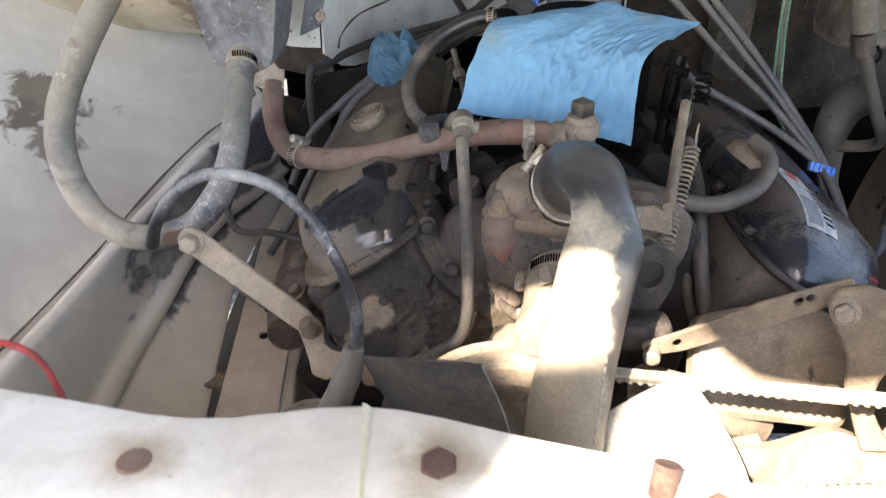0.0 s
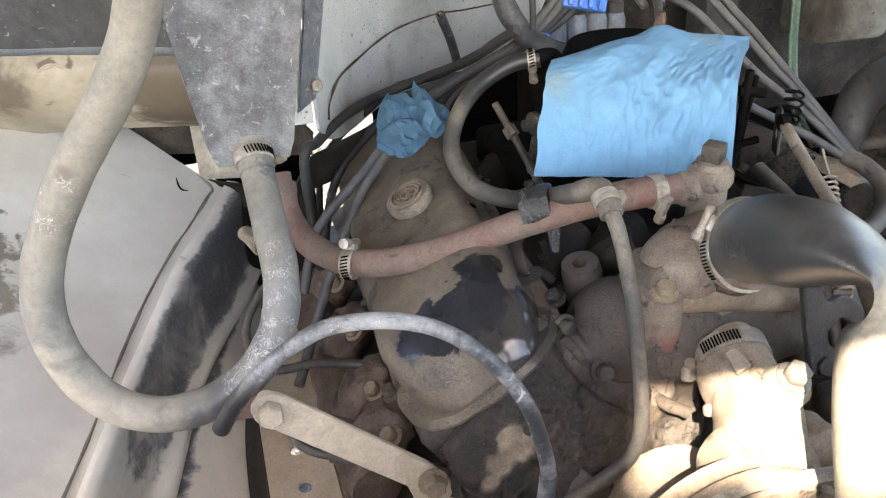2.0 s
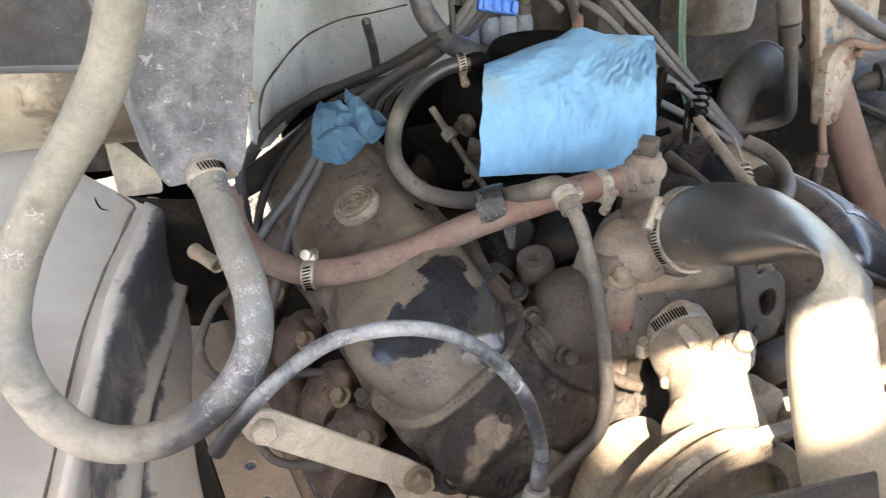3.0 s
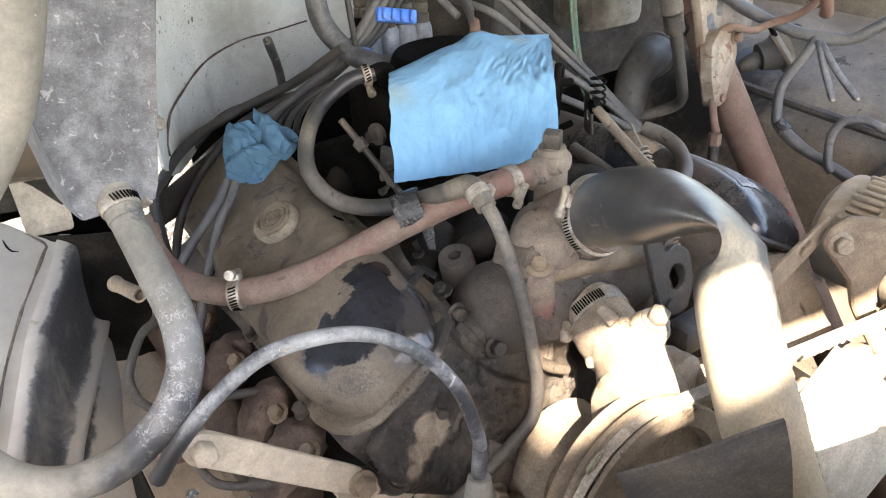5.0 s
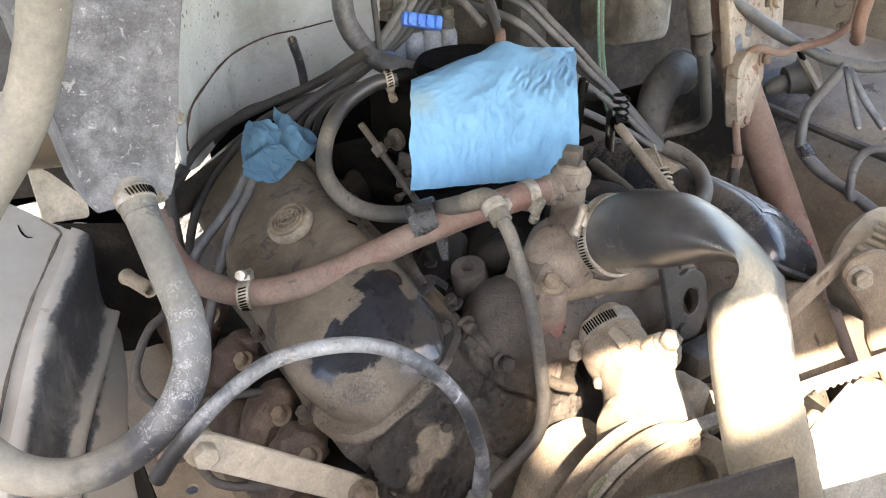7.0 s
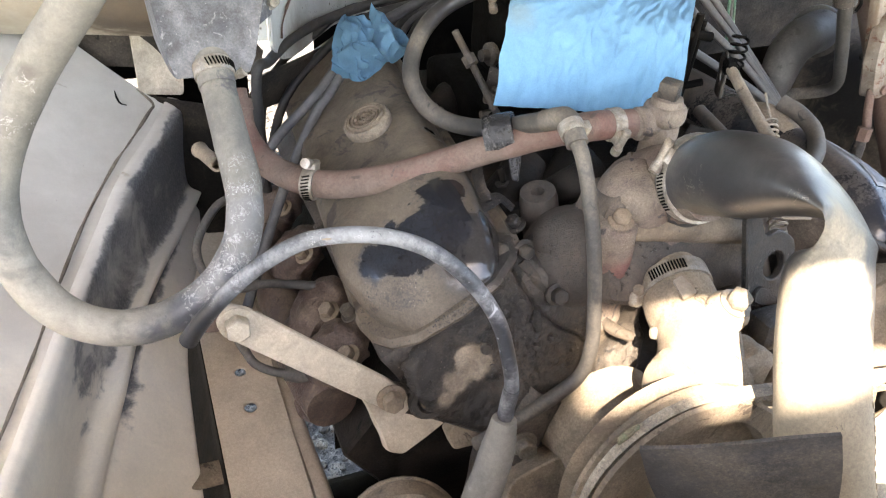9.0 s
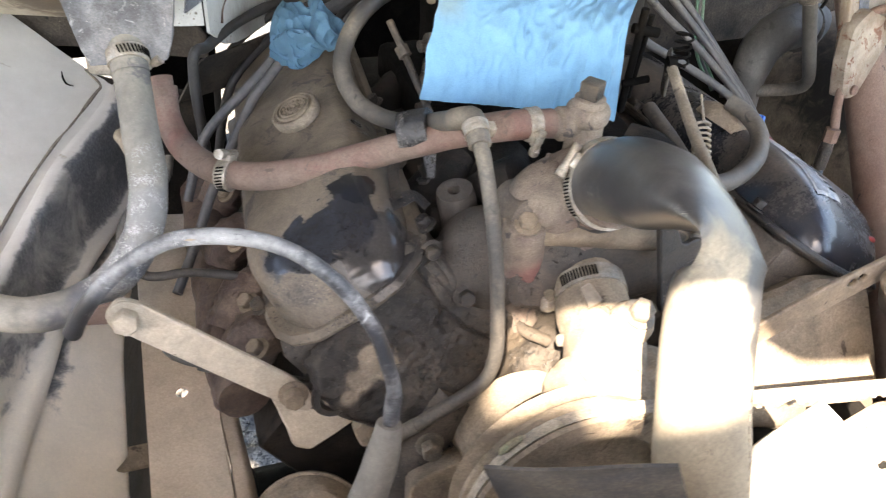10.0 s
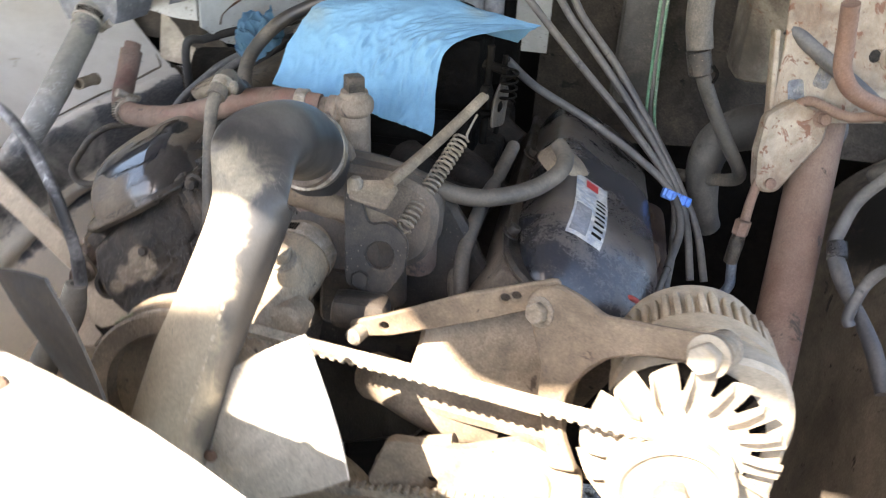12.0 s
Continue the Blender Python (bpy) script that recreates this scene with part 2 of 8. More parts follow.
M_GREASE = grimy("caked_black_grease", (0.010, 0.009, 0.0082), (0.050, 0.041, 0.034), 0.42, 0.28, 0, 14, 110, 1.0, (0.009, 0.008, 0.008), 0.4, 0.18, None, [(200, 0.10, (0.13, 0.11, 0.09))])
M_STUD = grimy("dark_rusted_steel", (0.065, 0.034, 0.025), (0.12, 0.075, 0.055), 0.45, 0.8, 0.1, 25, 160, 0.5, (0.04, 0.022, 0.018), 0.3)
# The last five patches paint the shaded side turned from the sun; tan is dust.
M_RADHOSE = grimy("dusty_side_shaded_hose_rubber", (0.20, 0.172, 0.132), (0.34, 0.29, 0.215), 0.55, 0.6, 0, 9, 120, 0.12, None, 0.3, 0.25, [((0.113, 0.615, 1.280), 0.114, 0.022, (0.030, 0.030, 0.032), 0.34, 0.6), ((0.105, 0.60, 1.236), 0.024, 0.02, (0.15, 0.125, 0.09), None, 1.8), ((0.118, 0.56, 1.30), 0.022, 0.02, (0.085, 0.082, 0.080), None, 2.2), ((0.09, 0.64, 1.27), 0.016, 0.012, (0.09, 0.086, 0.082), None, 2.2), ((0.150, 0.492, 1.250), 0.031, 0.005, (0.036, 0.036, 0.037), 0.45, 1.1), ((0.146, 0.478, 1.218), 0.029, 0.005, (0.040, 0.039, 0.038), 0.45, 1.1), ((0.139, 0.465, 1.187), 0.027, 0.006, (0.052, 0.049, 0.046), 0.45, 1.1), ((0.130, 0.448, 1.152), 0.025, 0.006, (0.068, 0.062, 0.056), 0.45, 1.1), ((0.122, 0.425, 1.112), 0.024, 0.008, (0.085, 0.078, 0.068), 0.45, 1.1)], [(150, 0.05, (0.14, 0.125, 0.11))], grain=0.5, lines=[(60, 0.012, 0.2, (0.12, 0.112, 0.10))])
M_REDHOSE = grimy("faded_red_rubber", (0.138, 0.060, 0.047), (0.148, 0.106, 0.085), 0.58, 0.6, 0, 13, 120, 0.2, (0.085, 0.062, 0.052), 0.3, 0.16, None, [(60, 0.05, (0.30, 0.24, 0.21))], grain=0.7)
M_WIRE = grimy("grey_cable_sheath", (0.040, 0.041, 0.045), (0.118, 0.111, 0.104), 0.45, 0.5, 0, 12, 90, 0.08, (0.03, 0.03, 0.032), 0.2, 0.2, grain=0.4)
M_WIRE_D = grimy("dark_cable_sheath", (0.015, 0.015, 0.016), (0.044, 0.040, 0.036), 0.45, 0.55, 0, 20, 150, 0.1)
M_WHITE = grimy("aged_white_body_paint", (0.45, 0.462, 0.452), (0.34, 0.342, 0.318), 0.30, 0.42, 0, 5, 90, 0.08, (0.16, 0.122, 0.088), 0.13, 0.12, [((0.04, 1.22, 1.335), 0.045, 0.05, (0.24, 0.235, 0.215), None, 1.4), ((-0.10, 1.07, 1.245), 0.024, 0.03, (0.20, 0.185, 0.155), None, 1.8), ((-0.02, 1.17, 1.265), 0.018, 0.02, (0.25, 0.24, 0.215), None, 2.0)], [(55, 0.115, (0.10, 0.085, 0.065)), (120, 0.12, (0.16, 0.13, 0.10)), (30, 0.075, (0.07, 0.055, 0.045)), (210, 0.13, (0.12, 0.10, 0.08))], grain=0.4, lines=[(9, 0.006, 0.1, (0.24, 0.17, 0.11))])
M_PANEL = grimy("chipped_white_panel_paint", (0.62, 0.61, 0.58), (0.45, 0.425, 0.37), 0.46, 0.45, 0, 9, 90, 0.15, (0.34, 0.31, 0.24), 0.20, 0.2, [((-0.002, 0.262, 1.288), 0.020, 0.012, (0.33, 0.28, 0.21), None, 2.4), ((-0.14, 0.265, 1.288), 0.016, 0.01, (0.36, 0.31, 0.24), None, 2.4), ((-0.243, 0.295, 1.288), 0.018, 0.012, (0.32, 0.26, 0.19), None, 2.4)], [(46, 0.07, (0.36, 0.33, 0.22)), (26, 0.05, (0.46, 0.44, 0.38)), (90, 0.05, (0.18, 0.15, 0.11))], grain=0.3)
# The 0.80 cream patches paint extra light on the lower wall; the rest is mud.
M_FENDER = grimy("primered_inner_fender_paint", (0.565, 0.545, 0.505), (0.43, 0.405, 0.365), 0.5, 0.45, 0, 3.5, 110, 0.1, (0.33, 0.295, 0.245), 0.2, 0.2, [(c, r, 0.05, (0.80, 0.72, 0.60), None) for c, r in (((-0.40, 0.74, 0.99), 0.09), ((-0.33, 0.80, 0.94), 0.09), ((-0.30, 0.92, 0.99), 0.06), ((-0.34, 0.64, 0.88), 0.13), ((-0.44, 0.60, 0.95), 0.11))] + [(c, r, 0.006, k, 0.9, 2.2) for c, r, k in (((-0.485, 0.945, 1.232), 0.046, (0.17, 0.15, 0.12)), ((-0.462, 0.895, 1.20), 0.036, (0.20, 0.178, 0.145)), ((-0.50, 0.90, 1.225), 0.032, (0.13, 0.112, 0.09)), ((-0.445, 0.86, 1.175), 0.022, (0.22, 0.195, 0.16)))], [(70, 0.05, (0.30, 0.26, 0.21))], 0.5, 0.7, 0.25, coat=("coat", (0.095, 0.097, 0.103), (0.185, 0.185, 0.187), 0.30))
M_RAIL = grimy("dusty_rail_steel", (0.46, 0.385, 0.30), (0.54, 0.46, 0.365), 0.5, 0.75, 0, 6, 110, 0.2, (0.32, 0.27, 0.21), 0.1, 0.25, grain=0.5)
M_LEDGE = grimy("stained_cream_ledge_paint", (0.36, 0.325, 0.26), (0.23, 0.195, 0.145), 0.5, 0.55, 0, 6, 100, 0.15, (0.12, 0.085, 0.06), 0.16, 0.2, [((-0.275, 1.0, 1.31), 0.07, 0.02, (0.085, 0.065, 0.045), None), ((-0.44, 1.07, 1.33), 0.03, 0.01, (0.10, 0.08, 0.06), None)], grain=0.5)
M_FENDER_D = grimy("dark_undercoated_steel", (0.042, 0.040, 0.037), (0.110, 0.096, 0.080), 0.42, 0.6, 0, 9, 130, 0.3, (0.045, 0.043, 0.042), 0.25)
M_ARCH = grimy("dusty_arch_paint", (0.46, 0.40, 0.32), (0.33, 0.29, 0.235), 0.45, 0.65, 0, 9, 120, 0.2, (0.20, 0.11, 0.10), 0.2, 0.2, [((-0.315, 0.96, 1.10), 0.135, 0.03, (0.06, 0.062, 0.066), 0.4)])
M_MUD = grimy("dried_mud_stain", (0.12, 0.10, 0.08), (0.20, 0.175, 0.14), 0.5, 0.9, 0, 20, 140, 0.5)
M_GALV = grimy("galvanised_grey_sheet", (0.125, 0.131, 0.146), (0.205, 0.213, 0.230), 0.42, 0.45, 0.35, 26, 170, 0.12, (0.31, 0.32, 0.335), 0.34, 0.12, None, [(240, 0.10, (0.38, 0.38, 0.39))], grain=0.8)
M_GALV_D = grimy("dark_galvanised_sheet", (0.028, 0.030, 0.034), (0.050, 0.053, 0.058), 0.45, 0.5, 0.3, 14, 150, 0.15, (0.20, 0.21, 0.22), 0.2, 0.15, None, [(60, 0.10, (0.34, 0.34, 0.35))])
M_STEEL = grimy("clamp_steel", (0.38, 0.35, 0.31), (0.25, 0.21, 0.165), 0.5, 0.38, 0.6, 30, 160, 0.1)
M_BRACE = grimy("pale_dusty_strap", (0.38, 0.32, 0.245), (0.47, 0.40, 0.31), 0.55, 0.75, 0, 14, 120, 0.3, (0.15, 0.118, 0.095), 0.2, 0.15, [((-0.130, 0.683, 1.078), 0.020, 0.015, (0.09, 0.075, 0.06), None, 2.2), ((-0.165, 0.683, 1.10), 0.008, 0.004, (0.12, 0.10, 0.08), None, 2.2)], grain=0.5)
M_BOLT = grimy("dusty_bolt_steel", (0.19, 0.17, 0.145), (0.27, 0.225, 0.172), 0.5, 0.55, 0.4, 30, 160, 0.2)
# Grime taken almost to black, to hold the gloom of hidden panels.
M_BROWN = grimy("dark_grime_and_recess_shade", (0.010, 0.009, 0.008), (0.030, 0.025, 0.020), 0.42, 0.7, 0, 8, 130, 0.3, (0.025, 0.022, 0.018), 0.25, spec=0.1)
M_GRIME = grimy("brown_firewall_grime", (0.020, 0.018, 0.016), (0.075, 0.062, 0.050), 0.45, 0.7, 0, 8, 110, 0.4, (0.012, 0.011, 0.011), 0.3, 0.2, None, [(45, 0.06, (0.13, 0.11, 0.09))], 0.2)
M_FENDER_R = grimy("stained_grey_fender_paint", (0.115, 0.098, 0.080), (0.215, 0.182, 0.144), 0.5, 0.6, 0, 6, 90, 0.2, (0.042, 0.036, 0.031), 0.3, 0.2, [((0.80, 1.06, 1.10), 0.12, 0.05, (0.020, 0.019, 0.018), 0.45)], [(30, 0.06, (0.03, 0.027, 0.025)), (70, 0.05, (0.20, 0.185, 0.16))], 0.3, grain=0.6)
# Grey lightened for the fill light it throws into the bay.
M_HOOD = grimy("dusty_hood_underside", (0.25, 0.25, 0.25), (0.33, 0.325, 0.315), 0.5, 0.7, 0, 4, 80, 0.2)
M_RUST = grimy("rusted_steel", (0.110, 0.058, 0.042), (0.172, 0.122, 0.096), 0.5, 0.75, 0.0, 9, 140, 0.3, (0.045, 0.034, 0.029), 0.3, 0.2, grain=0.5)
M_DRIP = grimy("yellowed_paint", (0.46, 0.43, 0.30), (0.52, 0.49, 0.39), 0.5, 0.6, 0, 30, 150, 0.2, grain=0.5)
M_RUSTWHITE = grimy("rust_spotted_white_paint", (0.27, 0.232, 0.185), (0.150, 0.108, 0.078), 0.50, 0.55, 0, 14, 120, 0.3, (0.13, 0.060, 0.036), 0.44, 0.16, None, [(55, 0.10, (0.10, 0.05, 0.035)), (110, 0.09, (0.12, 0.07, 0.05))], grain=0.6)
M_BOX = grimy("sooted_white_box_paint", (0.36, 0.325, 0.27), (0.075, 0.062, 0.050), 0.56, 0.6, 0, 6, 110, 0.3, (0.11, 0.055, 0.034), 0.36, 0.16, [((0.515, 1.08, 1.27), 0.05, 0.03, (0.05, 0.043, 0.036), None, 1.4)], [(45, 0.07, (0.05, 0.035, 0.025))], grain=0.6)
M_SPOT = grimy("bare_blue_grey_steel", (0.105, 0.115, 0.135), (0.20, 0.19, 0.175), 0.45, 0.5, 0.2, 40, 160, 0.1)
M_DUCT = grimy("dirty_grey_moulded_plastic", (0.042, 0.041, 0.040), (0.112, 0.106, 0.098), 0.45, 0.55, 0, 10, 100, 0.2, (0.03, 0.028, 0.027), 0.35, 0.2, grain=0.6)
M_BROWNIRON = grimy("brown_dusty_iron", (0.12, 0.090, 0.064), (0.235, 0.182, 0.13), 0.5, 0.7, 0, 10, 140, 0.4, (0.07, 0.052, 0.04), 0.25, 0.2, grain=0.7)
M_ALU = grimy("dusty_cast_aluminium", (0.31, 0.28, 0.235), (0.36, 0.30, 0.225), 0.5, 0.6, 0.25, 15, 150, 0.25, grain=0.6)
# Near black for dark metal and for recesses, with their shade in the colour.
M_DARK = grimy("dark_metal_and_recess_shade", (0.004, 0.0037, 0.0035), (0.010, 0.0088, 0.0075), 0.36, 0.7, 0.0, 25, 150, 0.4, spec=0.05)
M_BELT = grimy("dusty_belt_rubber", (0.20, 0.18, 0.155), (0.37, 0.32, 0.25), 0.55, 0.75, 0, 25, 150, 0.2)
# One blade paint in two copies: shaded dark, then sunlit pale.
M_BLADE_SHADED = grimy("shaded_fan_blade_paint", (0.045, 0.045, 0.049), (0.145, 0.125, 0.100), 0.36, 0.5, 0.2, 8, 140, 0.15)
M_BLADE_SUNLIT = grimy("sunlit_fan_blade_paint", (0.52, 0.50, 0.45), (0.42, 0.36, 0.28), 0.4, 0.5, 0.1, 8, 140, 0.12)
M_BLUE = grimy("blue_paper_towel", (0.098, 0.232, 0.365), (0.122, 0.272, 0.405), 0.5, 0.9, 0, 12, 260, 0.35, (0.085, 0.215, 0.35), 0.1, 0.2, [((0.225, 0.88, 1.335), 0.012, 0.01, (0.15, 0.24, 0.30), None, 2.0), ((0.195, 0.80, 1.27), 0.008, 0.006, (0.13, 0.21, 0.27), None, 2.0), ((0.05, 0.85, 1.325), 0.014, 0.012, (0.15, 0.24, 0.29), None, 2.0), ((0.17, 0.83, 1.30), 0.010, 0.01, (0.16, 0.29, 0.31), None, 2.0)], [(75, -0.02, (0.05, 0.07, 0.09))], grain=0.3)
M_CLIP = grimy("blue_plastic", (0.03, 0.15, 0.55), (0.08, 0.20, 0.52), 0.4, 0.4, 0, 30, 160, 0.05)
M_BOOT = grimy("blue_grey_plug_boot", (0.135, 0.150, 0.180), (0.185, 0.185, 0.190), 0.45, 0.55, 0, 25, 150, 0.1)
M_TAPE = grimy("black_vinyl_tape", (0.016, 0.016, 0.018), (0.14, 0.125, 0.11), 0.25, 0.22, 0, 40, 150, 0.6)
M_STICKER = grimy("worn_label_paper", (0.42, 0.405, 0.375), (0.24, 0.27, 0.31), 0.45, 0.4, 0, 40, 150, 0.05, (0.10, 0.10, 0.11), 0.2)
M_RED = grimy("red_insulation", (0.42, 0.035, 0.035), (0.30, 0.06, 0.055), 0.4, 0.5, 0, 20, 120, 0.05)
M_GREEN_MARK = grimy("worn_green_paint", (0.13, 0.20, 0.12), (0.26, 0.235, 0.165), 0.55, 0.7, 0, 60, 200, 0.1)
M_GREEN = grimy("green_insulation", (0.05, 0.14, 0.085), (0.20, 0.22, 0.18), 0.4, 0.5, 0, 20, 120, 0.05)
M_BLUEWIRE = grimy("dark_blue_rubber", (0.04, 0.07, 0.12), (0.12, 0.14, 0.17), 0.4, 0.5, 0, 20, 120, 0.05)
M_GRAVEL = grimy("grey_gravel", (0.07, 0.064, 0.057), (0.22, 0.205, 0.18), 0.42, 0.9, 0, 30, 70, 1.0, (0.02, 0.019, 0.018), 0.6)
M_WALL = grimy("shade_board_wood", (0.30, 0.26, 0.21), (0.38, 0.34, 0.28), 0.5, 0.8, 0, 3, 60, 0.3)
M_YELLOW = grimy("yellow_green_coolant_crust", (0.45, 0.43, 0.12), (0.40, 0.37, 0.22), 0.5, 0.8, 0, 30, 150, 0.4)
M_OILRED = grimy("oily_red_brown_iron", (0.060, 0.036, 0.028), (0.130, 0.095, 0.072), 0.48, 0.45, 0, 22, 150, 0.8, (0.05, 0.03, 0.025), 0.3)


# ---- helpers for building ----
def part(name, bm, material, parent=None, label="", angle=38):
    """Link a bmesh as one mesh object, under a thing where one is given."""
    me = bpy.data.meshes.new(name)
    bmesh.ops.recalc_face_normals(bm, faces=bm.faces)
    bm.to_mesh(me)
    bm.free()
    me.materials.append(material)
    me.polygons.foreach_set("use_smooth", [True] * len(me.polygons))
    me.set_sharp_from_angle(angle=radians(angle))
    ob = new(name, me)
    if parent is not None:
        ob.parent = parent
        if parent.parent is None:
            ob.matrix_parent_inverse = Matrix.Translation(-parent.location)
    if label:
        tagged(ob, label)
    return ob


def thing(name, at, label, category, group=""):
    """An Empty at the base of a thing made of parts."""
    ob = new(name)
    ob.location = at
    ob.empty_display_size = 0.02
    return tagged(ob, label, category, group)


def axes(origin, z, x=(1, 0, 0)):
    """A pose at origin whose z axis points along z and whose x axis leans to x."""
    z = Vector(z).normalized()
    y = z.cross(Vector(x))
    if y.length < 1e-4:
        y = z.cross(Vector((0, 1, 0)))
    y.normalize()
    xx = y.cross(z)
    m = Matrix((xx, y, z)).transposed().to_4x4()
    m.translation = Vector(origin)
    return m


def spline(pts, steps=8):
    """Points along a smooth curve through pts."""
    p = [Vector(q) for q in pts]
    if len(p) == 2:
        return [p[0].lerp(p[1], i / steps) for i in range(steps + 1)]
    p = [p[0] * 2 - p[1]] + p + [p[-1] * 2 - p[-2]]
    out = []
    for a, b, c, d in zip(p, p[1:], p[2:], p[3:]):
        for i in range(steps):
            t = i / steps
            out.append(0.5 * ((2 * b) + (c - a) * t + (2 * a - 5 * b + 4 * c - d) * t * t + (3 * b - a - 3 * c + d) * t ** 3))
    out.append(p[-2])
    return out


def tube(pts, r, n=16, steps=8, wall=0.0, smooth=True, flat=1.0, bm=None, wobble=0.0, ref=None):
    """A round tube along pts; r is a radius or one for each point; wall > 0 leaves the ends open like a hose."""
    bm = bm or bmesh.new()
    line = spline(pts, steps) if smooth else [Vector(q) for q in pts]
    k = len(line)
    if isinstance(r, (list, tuple)):
        pos = [i * (len(r) - 1) / (k - 1) for i in range(k)]
        rad = [r[int(a)] + (r[min(int(a) + 1, len(r) - 1)] - r[int(a)]) * (a - int(a)) for a in pos]
    else:
        rad = [r] * k
    tan = [(line[min(i + 1, k - 1)] - line[max(i - 1, 0)]).normalized() for i in range(k)]
    up = Vector(ref) if ref else tan[0].orthogonal().normalized()
    if isinstance(flat, (list, tuple)):
        pos = [i * (len(flat) - 1) / (k - 1) for i in range(k)]
        squash = [flat[int(a)] + (flat[min(int(a) + 1, len(flat) - 1)] - flat[int(a)]) * (a - int(a)) for a in pos]
    else:
        squash = [flat] * k
    rings, inner = [], []
    for i in range(k):
        up = (up - tan[i] * up.dot(tan[i])).normalized()
        side = tan[i].cross(up)
        w = 1 + wobble * noise.noise(line[i] * 45)
        ring = []
        for j in range(n):
            a = 2 * math.pi * j / n
            ring.append(bm.verts.new(line[i] + (up * math.cos(a) * squash[i] + side * math.sin(a)) * rad[i] * w))
        rings.append(ring)
        if wall and i in (0, k - 1):
            inner.append([bm.verts.new(line[i] + (v.co - line[i]) * (1 - wall / rad[i])) for v in ring])
    for a, b in zip(rings, rings[1:]):
        for j in range(n):
            bm.faces.new((a[j], a[(j + 1) % n], b[(j + 1) % n], b[j]))
    for e, (ring, s) in enumerate(((rings[0], 1), (rings[-1], -1))):
        if wall:
            deep = [bm.verts.new(v.co + tan[0 if e == 0 else -1] * s * rad[0] * 1.5) for v in inner[e]]
            for j in range(n):
                q = (j + 1) % n
                bm.faces.new((ring[j], ring[q], inner[e][q], inner[e][j]))
                bm.faces.new((inner[e][j], inner[e][q], deep[q], deep[j]))
            bm.faces.new(deep)
        else:
            bm.faces.new(ring)
    return bm


def lathe(profile, m, n=28, bm=None):
    """A turned body: profile of (radius, height) about the z axis of the pose m."""
    bm = bm or bmesh.new()
    rings = []
    for r, h in profile:
        rings.append([bm.verts.new(m @ Vector((r * math.cos(2 * math.pi * j / n), r * math.sin(2 * math.pi * j / n), h))) for j in range(n)])
    for a, b in zip(rings, rings[1:]):
        for j in range(n):
            bm.faces.new((a[j], a[(j + 1) % n], b[(j + 1) % n], b[j]))
    bm.faces.new(rings[0])
    bm.faces.new(rings[-1])
    return bm


def box(sx, sy, sz, m, bevel=0.002, bm=None, seg=2):
    """A block with rounded edges, standing on the xy plane of the pose m."""
    own = bmesh.new()
    bmesh.ops.create_cube(own, size=1)
    for v in own.verts:
        v.co = Vector((v.co.x * sx, v.co.y * sy, (v.co.z + 0.5) * sz))
    if bevel:
        bmesh.ops.bevel(own, geom=own.edges[:], offset=min(bevel, 0.45 * min(sx, sy, sz)), segments=seg, affect="EDGES", profile=0.5)
    own.transform(m)
    return _join(bm, own)


def _join(bm, own):
    if bm is None:
        return own
    me = bpy.data.meshes.new("t")
    own.to_mesh(me)
    own.free()
    bm.from_mesh(me)
    bpy.data.meshes.remove(me)
    return bm


def plate(outline, thick, m, holes=(), bevel=0.0012, bm=None):
    """A sheet cut to an outline in the xy plane of the pose m, with round holes (x, y, radius)."""
    own = bmesh.new()
    loops = [[own.verts.new((x, y, 0)) for x, y in outline]]
    for hx, hy, hr in holes:
        loops.append([own.verts.new((hx + hr * math.cos(a * math.pi / 6), hy + hr * math.sin(a * math.pi / 6), 0)) for a in range(12)])
    edges = []
    for lp in loops:
        for a, b in zip(lp, lp[1:] + lp[:1]):
            edges.append(own.edges.new((a, b)))
    if holes:
        bmesh.ops.triangle_fill(own, use_beauty=True, edges=edges)
    else:
        own.faces.new(loops[0])
    got = bmesh.ops.extrude_face_region(own, geom=own.faces[:])
    for v in got["geom"]:
        if isinstance(v, bmesh.types.BMVert):
            v.co.z += thick
    bmesh.ops.recalc_face_normals(own, faces=own.faces)
    if bevel:
        rim = [e for e in own.edges if len(e.link_faces) == 2 and e.calc_face_angle(0) > 1.2]
        bmesh.ops.bevel(own, geom=rim, offset=bevel, segments=1, affect="EDGES")
    own.transform(m)
    return _join(bm, own)


def rounded(outline, r=0.006, seg=4):
    """The outline with its corners rounded."""
    out = []
    k = len(outline)
    for i in range(k):
        a, b, c = (Vector(outline[(i + d) % k]) for d in (-1, 0, 1))
        rr = min(r, (a - b).length * 0.45, (c - b).length * 0.45)
        p, q = b + (a - b).normalized() * rr, b + (c - b).normalized() * rr
        for s in range(seg + 1):
            t = s / seg
            out.append(tuple(p.lerp(b, t).lerp(b.lerp(q, t), t)))
    return out


def rough(bm, amount, scale=30.0, seed=0.0):
    """Uneven cast surface: push the vertices about a little."""
    bm.normal_update()
    for v in bm.verts:
        v.co += v.normal * amount * noise.noise(v.co * scale + Vector((seed, seed, seed)))
    return bm


def dense(bm, cuts=2):
    bmesh.ops.subdivide_edges(bm, edges=bm.edges[:], cuts=cuts, use_grid_fill=True)
    return bm


